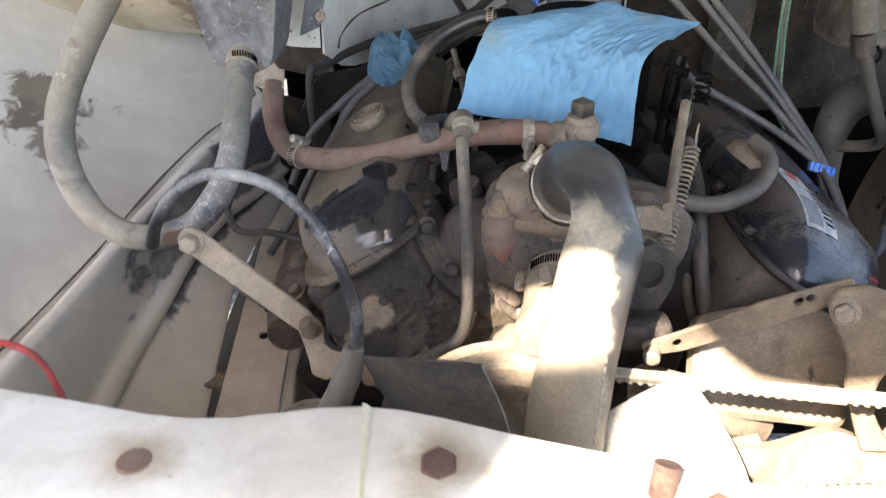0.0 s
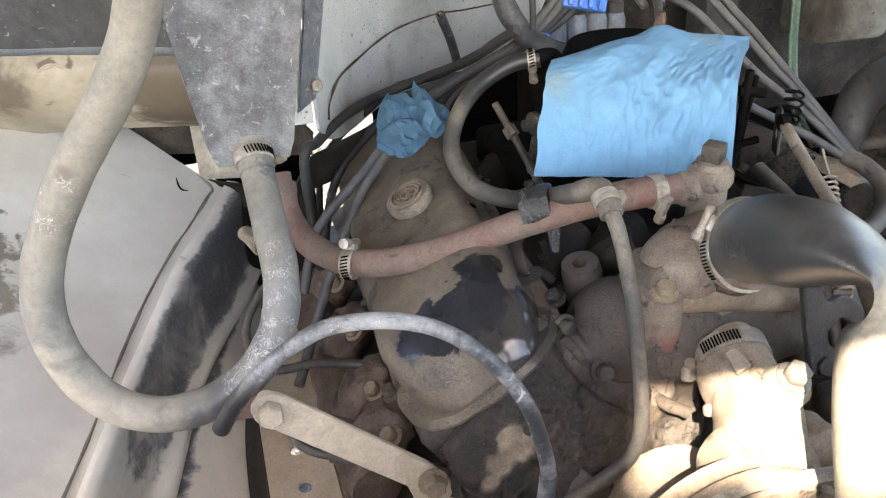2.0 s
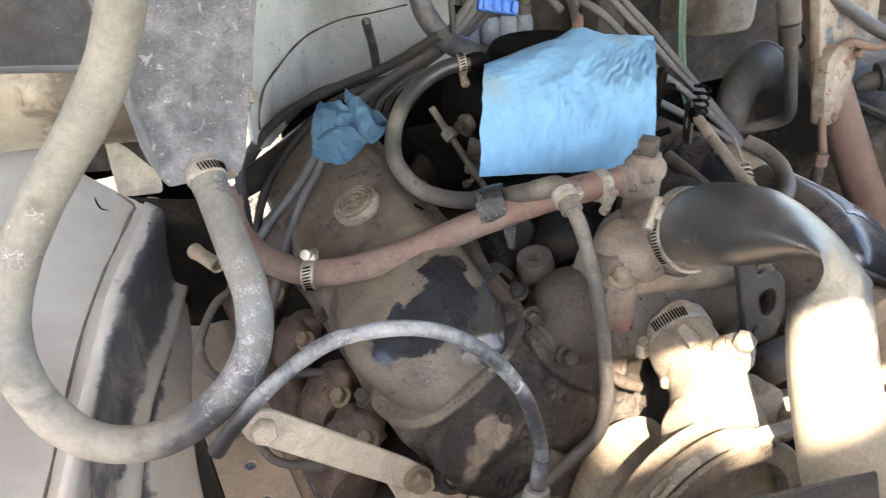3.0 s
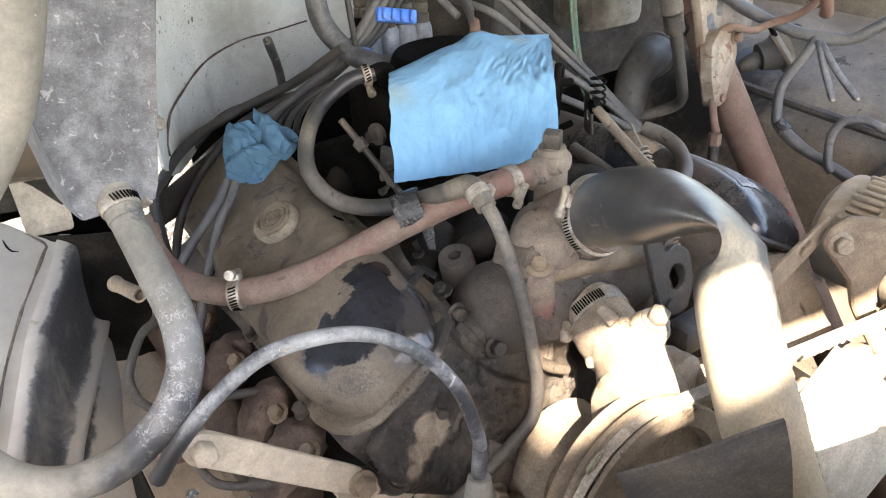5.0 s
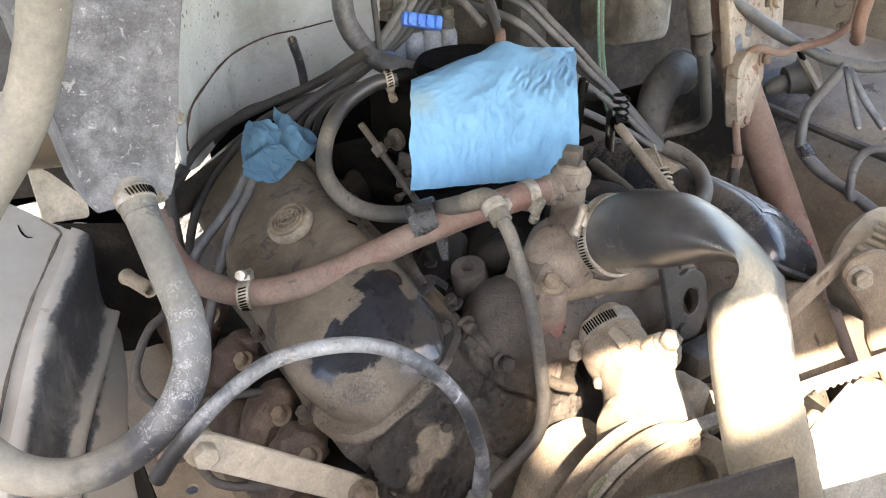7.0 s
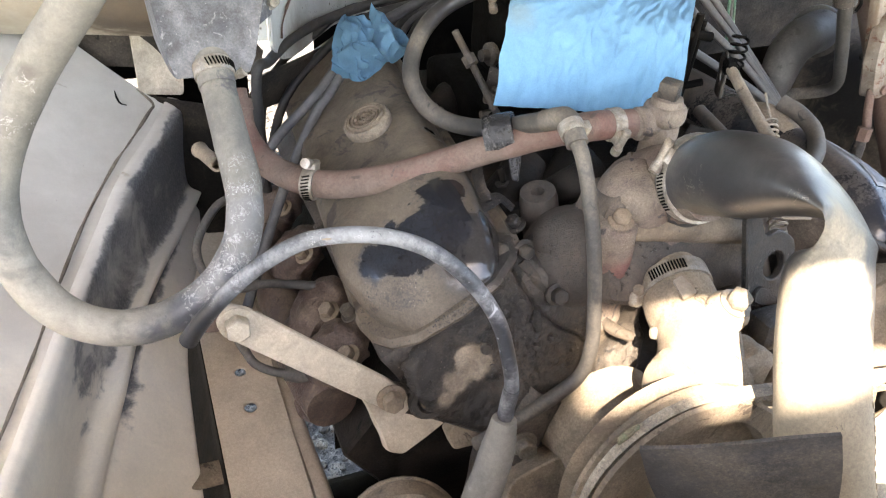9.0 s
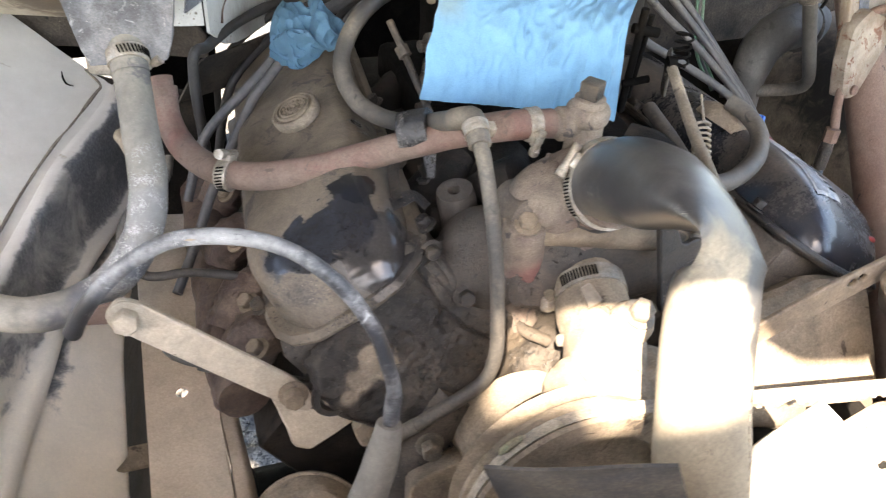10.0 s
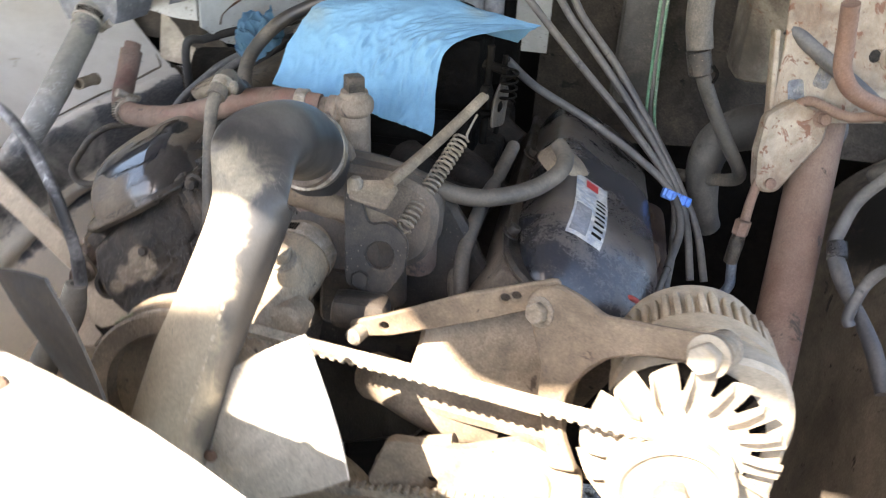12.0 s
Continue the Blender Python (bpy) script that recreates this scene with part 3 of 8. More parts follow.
def sheet(rows, thick=0.0015, steps=5, bm=None, wave=0.0):
    """A pressed sheet through rows of points, front row to back row."""
    bm = bm or bmesh.new()
    grid = [spline(r, steps) for r in rows]
    cols = list(zip(*grid))
    lines = [spline(c, steps) for c in cols]
    vs = [[bm.verts.new(p + Vector((0, 0, wave * noise.noise(p * 9)))) for p in ln] for ln in lines]
    for a, b in zip(vs, vs[1:]):
        for j in range(len(a) - 1):
            bm.faces.new((a[j], a[j + 1], b[j + 1], b[j]))
    if thick:
        bmesh.ops.recalc_face_normals(bm, faces=bm.faces)
        bmesh.ops.solidify(bm, geom=bm.faces[:], thickness=thick)
    return bm


def bolt(parent, at, axis, size=0.013, material=None, washer=True, name="bolt", height=0.008, label=""):
    """A hexagon bolt head, with its washer, whose head points along axis."""
    m = axes(at, axis)
    bm = bmesh.new()
    if washer:
        lathe([(size * 0.55, 0), (size * 0.8, 0.0), (size * 0.8, 0.0014), (size * 0.6, 0.002)], m, 18, bm)
    h0 = 0.002 if washer else 0.0
    hexa = bmesh.new()
    bmesh.ops.create_cone(hexa, cap_ends=True, segments=6, radius1=size * 0.577, radius2=size * 0.577, depth=height)
    bmesh.ops.translate(hexa, verts=hexa.verts, vec=(0, 0, h0 + height / 2))
    bmesh.ops.bevel(hexa, geom=hexa.edges[:], offset=0.0009, segments=1, affect="EDGES")
    hexa.transform(m)
    _join(bm, hexa)
    return part(name, bm, material or M_BOLT, parent, label)


def clamp(at, axis, radius, turn=0.0, name="hose_clamp", label="worm-drive steel hose clamp with a slotted band", group="hose clamps", width=0.011):
    """A worm-drive clamp: slotted band, screw housing and hexagon screw."""
    th = thing(name, at, label, "hose clamp", group)
    m = axes(at, axis) @ Matrix.Rotation(turn, 4, "Z")
    w = width / 2
    band = part("band", lathe([(radius + 0.0002, -w), (radius + 0.0012, -w), (radius + 0.0016, -w * 0.7), (radius + 0.0012, 0), (radius + 0.0016, w * 0.7), (radius + 0.0012, w), (radius + 0.0002, w)], m, 36), M_STEEL, th)
    for i in range(12):
        a = 0.014 / radius + i * 0.0026 / radius
        mm = m @ Matrix.Rotation(a, 4, "Z") @ Matrix.Translation((radius + 0.0014, 0, 0)) @ Matrix.Rotation(0.25, 4, "X")
        part("slot", box(0.0016, 0.0012, width * 0.62, mm @ Matrix.Translation((0, 0, -width * 0.31)), 0), M_DARK, band)
    mm = m @ Matrix.Translation((radius + 0.001, 0, -w * 1.1))
    part("housing", box(0.009, 0.014, width * 1.1, mm, 0.003), M_STEEL, th)
    ms = m @ Matrix.Translation((radius + 0.005, 0.004, 0)) @ Matrix.Rotation(math.pi / 2, 4, "X")
    part("screw", lathe([(0.0035, -0.012), (0.0045, -0.012), (0.0045, -0.005), (0.0035, -0.0045), (0.0035, 0.012), (0.0038, 0.012), (0.0038, 0.015), (0.003, 0.016)], ms, 10), M_STEEL, th)
    return th


# ---- structure ----
def ground_sheet():
    bm = bmesh.new()
    n = 90
    vs = []
    for i in range(n + 1):
        for j in range(n + 1):
            x, y = -1.6 + 3.4 * i / n, -0.6 + 3.0 * j / n
            x = -60 if i == 0 else 60 if i == n else x
            y = -60 if j == 0 else 60 if j == n else y
            vs.append(bm.verts.new((x, y, 0.012 * noise.noise(Vector((x * 14, y * 14, 0))))))
    for i in range(n):
        for j in range(n):
            a = i * (n + 1) + j
            bm.faces.new((vs[a], vs[a + n + 1], vs[a + n + 2], vs[a + 1]))
    return part("ground", bm, M_GRAVEL)


tagged(ground_sheet(), "grey gravel ground under the truck", "ground", kind="structure")


def pebbles():
    """Loose stones where the ground shows through the gaps of the engine bay."""
    bm = bmesh.new()
    rnd = random.Random(4)
    for k in range(3800):
        x, y = rnd.uniform(-1.2, 0.6), rnd.uniform(0.9, 2.6)
        s = rnd.uniform(0.006, 0.02)
        if k > 2200:
            x, y, s = rnd.uniform(-0.1, 1.1), rnd.uniform(2.8, 4.3), rnd.uniform(0.012, 0.034)
        own = bmesh.new()
        bmesh.ops.create_icosphere(own, subdivisions=1, radius=s)
        for v in own.verts:
            v.co = Vector((v.co.x, v.co.y * rnd.uniform(0.8, 1.1), v.co.z * 0.7)) * rnd.uniform(0.85, 1.15)
        own.transform(Matrix.Translation((x, y, s * 0.3)))
        _join(bm, own)
    return tagged(part("gravel", bm, M_GRAVEL, angle=20), "loose grey gravel stones on the ground", "gravel", kind="stuff")


pebbles()

# White firewall and cowl side behind the engine: rows from low to high.
FW = [(-0.152, 0.994), (-0.122, 1.055), (-0.02, 1.20), (0.10, 1.26), (0.30, 1.28)]
wall_rear = part("wall_firewall", sheet([[(x, y, max(z, low)) for (x, y), low in zip(FW, (1.262, 1.228, 1.222, 1.215, 1.21))] for z in (1.205, 1.275, 1.33, 1.40, 1.52, 1.70)], 0.003, 4), M_WHITE)
side_fw = part("wall_cowl_side", sheet([[(x, y, z) for x, y in ((-0.45, 1.12), (-0.25, 1.035), (-0.19, 1.0), (-0.1535, 0.9935))] for z in (1.27, 1.40, 1.55, 1.70)], 0.003, 3), M_WHITE)
tagged(side_fw, "aged white painted cowl side behind the funnel", "firewall", kind="structure")
tagged(wall_rear, "aged white painted steel firewall with dirt specks", "firewall", kind="structure")
# Near-black sheets close the rear and stand in for the deep shade there.
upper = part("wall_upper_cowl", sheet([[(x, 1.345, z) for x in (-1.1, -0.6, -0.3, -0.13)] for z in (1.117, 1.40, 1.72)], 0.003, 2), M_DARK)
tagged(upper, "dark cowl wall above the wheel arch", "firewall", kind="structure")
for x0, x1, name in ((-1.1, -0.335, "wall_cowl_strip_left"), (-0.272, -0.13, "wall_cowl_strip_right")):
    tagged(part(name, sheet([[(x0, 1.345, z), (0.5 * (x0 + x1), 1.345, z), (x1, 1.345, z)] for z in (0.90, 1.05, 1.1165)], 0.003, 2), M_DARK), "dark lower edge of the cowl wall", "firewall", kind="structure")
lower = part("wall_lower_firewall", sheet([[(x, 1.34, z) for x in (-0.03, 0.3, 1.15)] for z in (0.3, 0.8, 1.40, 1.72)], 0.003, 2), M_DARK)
tagged(lower, "near-black lower firewall sheet carrying the shade behind the engine", "firewall", kind="structure")
right_fw = part("wall_right_firewall", sheet([[(0.28, 1.285, z), (0.40, 1.22, z), (0.55, 1.24, z), (0.75, 1.26, z), (1.05, 1.25, z)] for z in (1.10, 1.25, 1.45, 1.70)], 0.003, 4), M_GRIME)
tagged(right_fw, "dark grimy firewall behind the steering column", "firewall", kind="structure")

# Raised edge round the wheel of the cowl: the long arched seam on the white wall.
seam = part("firewall_seam", tube([(-0.135, 1.018, 1.262), (-0.131, 1.026, 1.277), (-0.113, 1.060, 1.293), (-0.079, 1.113, 1.299), (-0.039, 1.170, 1.304), (-0.003, 1.205, 1.308), (0.048, 1.234, 1.311), (0.095, 1.250, 1.309), (0.152, 1.260, 1.311)], 0.0011, 8, wobble=0.6), M_STUD)
tagged(seam, "thin dark seam arching over the white firewall", "seam", kind="structure")


# ---- body panels ----
def stations(line, n=12):
    """Points at even distances along a smooth line."""
    p = spline(line, 10)
    run = [0.0]
    for q, r in zip(p, p[1:]):
        run.append(run[-1] + (r - q).length)
    out, k = [], 0
    for i in range(n):
        want = run[-1] * i / (n - 1)
        while k < len(run) - 2 and run[k + 1] < want:
            k += 1
        f = (want - run[k]) / max(1e-9, run[k + 1] - run[k])
        out.append(p[k].lerp(p[k + 1], min(1.0, f)))
    return out


def shifted(line, dx, dy, dz):
    return [Vector(p) + Vector((dx, dy, dz)) for p in line]


def between(a, b, t, push=(0, 0, 0)):
    return [Vector(p).lerp(Vector(q), t) + Vector(push) for p, q in zip(a, b)]


SEAM = [(-0.272, 1.118, 1.177), (-0.276, 1.085, 1.168), (-0.301, 1.045, 1.153), (-0.319, 1.007, 1.147), (-0.350, 0.94, 1.128), (-0.377, 0.863, 1.108), (-0.405, 0.782, 1.083), (-0.46, 0.62, 1.05), (-0.56, 0.36, 1.0)]


def left_fender():
    """The wheel arch pressing: sloping top, rounded edge, undercoated wall, rib and lower flange in one sheet."""
    th = thing("inner_fender", (-0.45, 0.85, 0.9), "cream-white inner wheel arch panel with dark undercoat and a mud stain", "fender")
    seam_line = stations(SEAM)
    edge = stations([(-0.238, 1.118, 1.167), (-0.252, 1.09, 1.160), (-0.292, 1.022, 1.148), (-0.311, 0.974, 1.141), (-0.334, 0.912, 1.126), (-0.352, 0.865, 1.114), (-0.386, 0.775, 1.088), (-0.44, 0.61, 1.05), (-0.53, 0.36, 1.0)])
    rib = stations([(-0.242, 1.115, 1.050), (-0.254, 1.08, 1.045), (-0.282, 1.01, 1.052), (-0.309, 0.935, 1.052), (-0.330, 0.905, 1.032), (-0.349, 0.86, 1.008), (-0.372, 0.81, 0.975), (-0.397, 0.75, 0.944), (-0.43, 0.60, 0.88), (-0.47, 0.36, 0.79)])
    free = stations([(-0.236, 1.11, 1.03), (-0.243, 1.06, 1.015), (-0.262, 0.99, 1.005), (-0.281, 0.91, 0.978), (-0.288, 0.85, 0.939), (-0.294, 0.751, 0.888), (-0.30, 0.62, 0.82), (-0.31, 0.36, 0.70)])
    rows = [shifted(seam_line, -0.46, 0.13, 0.33), shifted(seam_line, -0.25, 0.10, 0.19), shifted(seam_line, -0.11, 0.045, 0.09), seam_line, between(seam_line, edge, 0.6, (0, 0, 0.002)), edge,
            between(edge, rib, 0.10, (0.004, -0.004, 0)), between(edge, rib, 0.5), between(edge, rib, 0.86), between(rib, rib, 0, (0.011, -0.010, 0.005)), between(rib, free, 0.09, (0.008, -0.007, 0.0)), between(rib, free, 0.20, (-0.004, 0.003, -0.005)), between(rib, free, 0.34, (-0.001, 0, -0.001)), between(rib, free, 0.6), free, shifted(free, 0.0, 0.001, -0.008)]
    # Undercoat cover; 0.85 and 0.55 beyond the rib paint the rib's shadow.
    cover = (0, 0, 0, 0, 0.05, 0.46, 0.95, 1.0, 0.85, 0.0, 0.05, 0.85, 0.55, 0.0, 0, 0)
    reach = (1.0, 1.0, 1.0, 0.95, 0.74, 0.34, 0.06, 0.0, 0.0, 0.0, 0.0, 0.0)
    grid = [spline([Vector((*p, c * r * (0.6 if 10 < k < 13 and i > 4 else 1))) for i, (p, r) in enumerate(zip(row, reach))], 4) for k, (row, c) in enumerate(zip(rows, cover))]
    bm = bmesh.new()
    layer = bm.verts.layers.float.new("coat")
    vs = []
    for column in zip(*grid):
        line = []
        for q in spline(column, 5):
            p = q.to_3d()
            v = bm.verts.new(p + Vector((0, 0, 0.0025 * noise.noise(p * 9) + 0.0008 * noise.noise(p * 40))))
            v[layer] = max(0.0, q[3])
            line.append(v)
        vs.append(line)
    for a, b in zip(vs, vs[1:]):
        for j in range(len(a) - 1):
            bm.faces.new((a[j], a[j + 1], b[j + 1], b[j]))
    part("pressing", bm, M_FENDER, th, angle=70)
    part("seam", tube(shifted([(-0.284, 1.113, 1.186), (-0.270, 1.098, 1.173)] + SEAM[1:], 0, -0.001, 0.0016), 0.0013, 6, 10, wobble=0.7), M_MUD, th, "cracked dark seam sealer line")
    part("hook_mark", tube([(-0.307, 1.106, 1.190), (-0.306, 1.097, 1.1855), (-0.303, 1.0925, 1.1805), (-0.297, 1.0925, 1.1775)], [0.0005, 0.0012, 0.0011, 0.0004], 6), M_DARK, th, "curved scratch in the paint")
    part("upright_tab", plate(rounded([(0, -0.01), (0.050, -0.01), (0.048, 0.05), (0.030, 0.16), (-0.026, 0.16), (-0.008, 0.05)], 0.006), 0.002, axes((-0.281, 1.122, 1.188), (0.2, -0.95, 0.25), (1, 0.2, -0.2))), M_ARCH, th, "cream painted upright tab")
    return th


left_fender()


def wheel_well():
    th = thing("wheel_well_panel", (-0.2, 1.15, 0.9), "dark dirty panel closing the wheel well, with shade in its colour", "body panel")
    # Closes the gap; the dark behind the hose is put into its colour.
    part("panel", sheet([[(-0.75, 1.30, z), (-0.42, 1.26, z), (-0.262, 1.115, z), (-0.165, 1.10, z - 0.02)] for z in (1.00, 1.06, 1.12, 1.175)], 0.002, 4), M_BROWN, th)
    part("upper", sheet([[(-0.62, 1.20, 1.30), (-0.30, 1.13, 1.30), (-0.20, 1.08, 1.29), (-0.150, 1.05, 1.24)], [(-0.62, 1.24, 1.20), (-0.30, 1.16, 1.20), (-0.20, 1.11, 1.20), (-0.150, 1.09, 1.20)]], 0.002, 4), M_GRIME, th)
    return th


wheel_well()


def frame_rail():
    th = thing("frame_rail", (-0.23, 0.85, 0.9), "dusty tan steel chassis rail with punched holes", "frame rail")
    m = axes((-0.232, 0.85, 0.944), (0.03, -0.19, 1), (1, 0, 0))
    o = [(-0.034, -0.42), (0.034, -0.42), (0.040, -0.16), (0.036, 0.0), (0.033, 0.45), (-0.033, 0.45), (-0.034, 0.0)]
    part("top_plate", plate(o, 0.004, m, ((0.0, 0.027, 0.006), (0.002, -0.021, 0.0065), (0.002, -0.16, 0.006))), M_RAIL, th)
    part("web", sheet([[(-0.196, 0.42, 0.862), (-0.190, 0.69, 0.915), (-0.196, 0.85, 0.943), (-0.199, 1.28, 1.03)], [(-0.180, 0.42, 0.845), (-0.172, 0.69, 0.90), (-0.180, 0.85, 0.93), (-0.186, 1.28, 1.02)], [(-0.178, 0.42, 0.74), (-0.170, 0.69, 0.80), (-0.178, 0.85, 0.84), (-0.186, 1.28, 0.92)]], 0.004, 4), M_RAIL, th)
    part("outer_web", sheet([[(-0.264, 0.42, 0.86), (-0.264, 1.28, 1.03)], [(-0.264, 0.42, 0.74), (-0.264, 1.28, 0.92)]], 0.004, 3), M_DARK, th)
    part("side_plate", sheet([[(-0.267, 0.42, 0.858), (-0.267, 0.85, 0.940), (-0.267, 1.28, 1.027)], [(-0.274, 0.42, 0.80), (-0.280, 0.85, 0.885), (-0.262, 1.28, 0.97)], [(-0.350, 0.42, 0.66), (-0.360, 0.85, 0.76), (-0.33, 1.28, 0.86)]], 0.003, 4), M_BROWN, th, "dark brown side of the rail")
    part("cross_tab", box(0.06, 0.03, 0.006, axes((-0.285, 0.79, 0.90), (0, 0, 1)), 0.002), M_TANIRON, th)
    return th


frame_rail()

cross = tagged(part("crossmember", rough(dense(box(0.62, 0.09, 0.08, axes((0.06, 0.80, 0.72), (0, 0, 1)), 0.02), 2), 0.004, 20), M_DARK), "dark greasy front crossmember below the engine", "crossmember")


def front_panel():
    th = thing("radiator_support", (0.0, 0.2, 1.2), "chipped white painted radiator support panel with rusty bolts", "body panel")
    edge = [(-0.75, 0.40, 1.275), (-0.45, 0.352, 1.282), (-0.225, 0.313, 1.285), (-0.125, 0.292, 1.283), (-0.040, 0.297, 1.285), (0.0415, 0.275, 1.285), (0.142, 0.249, 1.283), (0.244, 0.206, 1.28), (0.40, 0.12, 1.27), (0.62, -0.04, 1.25)]
    d = [(x, y - 0.004, z - 0.02) for x, y, z in edge]
    e2 = [(x, y - 0.006, z + 0.0035) for x, y, z in edge]
    f = [(x, y - 0.06, z + 0.002) for x, y, z in edge]
    f2 = [(x, y - 0.13, z - 0.012) for x, y, z in edge]
    g = [(x, y - 0.20, z - 0.05) for x, y, z in edge]
    h = [(x, y - 0.23, z - 0.35) for x, y, z in edge]
    part("top_sheet", sheet([d, edge, e2, f, f2, g, h], 0.0015, 4, wave=0.004), M_PANEL, th)
    bolt(th, (-0.002, 0.2585, 1.286), (0, -0.25, 1), 0.0155, M_STUD, True, "bolt", 0.005, "rusty bolt head")
    bolt(th, (0.118, 0.238, 1.28), (0, -0.25, 1), 0.0145, M_STUD, True, "bolt", 0.005, "rusty bolt head")
    for x, y, r in ((-0.14, 0.2635, 0.0085), (-0.243, 0.297, 0.009), (-0.246, 0.262, 0.004)):
        part("rust_spot", lathe([(r * 0.3, 0), (r, 0), (r * 0.9, 0.0012), (r * 0.4, 0.0015)], axes((x, y, 1.2865), (0, 0, 1)), 14), M_RUST, th, "rust spot in the paint")
    part("drip", tube([(-0.037, 0.296, 1.291), (-0.036, 0.28, 1.2905), (-0.035, 0.26, 1.2895), (-0.034, 0.235, 1.288)], [0.003, 0.0022, 0.0026, 0.002], 8, flat=0.4), M_DRIP, th, "yellowish run in the paint")
    part("stud", tube([(0.0905, 0.236, 1.270), (0.0965, 0.249, 1.300)], 0.0062, 14, 6), M_STUD, th, "rusty threaded stud")
    return th


front_panel()
tagged(part("red_wire", tube([(-0.285, 0.36, 1.262), (-0.262, 0.372, 1.272), (-0.235, 0.365, 1.268), (-0.214, 0.345, 1.255), (-0.205, 0.33, 1.24)], 0.0021, 8), M_RED), "red insulated wire behind the front panel", "wire")


def right_fender():
    th = thing("right_inner_fender", (0.85, 0.7, 0.9), "dirty grey inner fender on the driver's side", "fender")
    rows = []
    for x, z in ((0.66, 0.55), (0.70, 0.86), (0.735, 1.02), (0.80, 1.10), (0.90, 1.14), (1.15, 1.16)):
        rows.append([(x, y, z + 0.02 * noise.noise(Vector((y * 5, z * 3, 1)))) for y in (0.05, 0.35, 0.6, 0.85, 1.10, 1.24)])
    part("panel", sheet(rows, 0.002, 4, wave=0.004), M_FENDER_R, th)
    part("ledge", tube([(0.80, 0.30, 1.105), (0.78, 0.6, 1.10), (0.78, 0.85, 1.115), (0.80, 1.10, 1.13)], 0.008, 8), M_FENDER_D, th)
    return th


right_fender()


# ---- hood and the added boards that shade the bay ----
def hood():
    th = thing("hood", (0.1, 1.25, 1.75), "raised truck hood with a dusty grey underside propped above the engine", "hood")
    # Out of view; the lip is bent to place its shadow edge.
    xs = (-1.15, -0.7, -0.26, -0.18, -0.08, 0.03, 0.2, 0.98)
    lip = (0.018, -0.066, -0.147, -0.232, -0.250, -0.230, -0.300, -0.780)
    part("skin", sheet([[(x, 1.42, 1.62) for x in xs], [(x, 0.8, 1.78) for x in xs], [(x, 0.2 - 0.10 * (x + 0.26), 1.90) for x in xs], [(x, y, 1.955) for x, y in zip(xs, lip)]], 0.004, 3), M_HOOD, th)
    for x in (-0.7, 0.0, 0.55):
        part("brace", box(0.05, 1.3, 0.02, axes((x, 0.62, 1.785), (0, 0.2, 1)), 0.005), M_HOOD, th)
    return th


hood()


def side_boards():
    """Outer fenders that close the bay at both sides."""
    for x, name in ((-1.05, "wall_outer_fender_left"), (1.16, "wall_outer_fender_right")):
        tagged(part(name, sheet([[(x, y, z) for y in (-0.1, 0.5, 1.4)] for z in (0.35, 0.9, 1.32)], 0.003, 3), M_WHITE if x < 0 else M_FENDER_R), "outer fender closing the side of the bay", "fender", kind="structure")


side_boards()


def shade_boards():
    """Unseen boards on posts, added in front of the truck to cast the shade on the fan."""
    th = thing("board_hoarding", (-1.1, -1.0, 0.0), "unseen boards on posts added before the truck to shade the engine", "hoarding")
    # Board heights and gaps are cut to the outline of the wanted shadow.
    for k in range(4):
        part("board", box(0.138, 0.025, 1.85, axes((-1.44 + 0.14 * k, -1.0, 2.05), (0, 0, 1)), 0.004), M_WALL, th)
    part("board", box(0.034, 0.025, 1.85, axes((-0.933, -1.0, 2.05), (0, 0, 1)), 0.004), M_WALL, th)
    for k in range(2):
        part("board", box(0.088 + 0.034 * k, 0.025, 0.735 - 0.035 * k, axes((-0.870 + 0.107 * k, -1.0, 2.05), (0, 0, 1)), 0.004), M_WALL, th)
    for x in (-1.42, -0.85):
        part("post", box(0.07, 0.07, 2.3, axes((x, -1.05, 0.0), (0, 0, 1)), 0.006), M_WALL, th)
    part("rail", box(0.80, 0.04, 0.09, axes((-1.10, -1.033, 2.2), (0, 0, 1)), 0.004), M_WALL, th)
    return th


shade_boards()


# ---- dark sheets added behind and before the engine to stop light ----
# Shades the ground seen through the gaps.
tagged(part("wall_cab_floor", sheet([[(x, y, z) for x in (-1.1, 0.0, 1.15)] for y, z in ((1.72, 0.58), (1.9, 0.60), (2.12, 0.60))], 0.004, 3), M_BROWN), "dark sheet added behind the engine to shade the ground", "floor pan", kind="structure")
# Added to keep front light off the ground under the engine.
tagged(part("wall_front_valance", sheet([[(x, 0.03, z) for x in (-1.05, 0.0, 1.16)] for z in (0.30, 0.6, 0.95)], 0.004, 3), M_BROWN), "unseen dark sheet added below the radiator support to stop light", "valance", kind="structure")

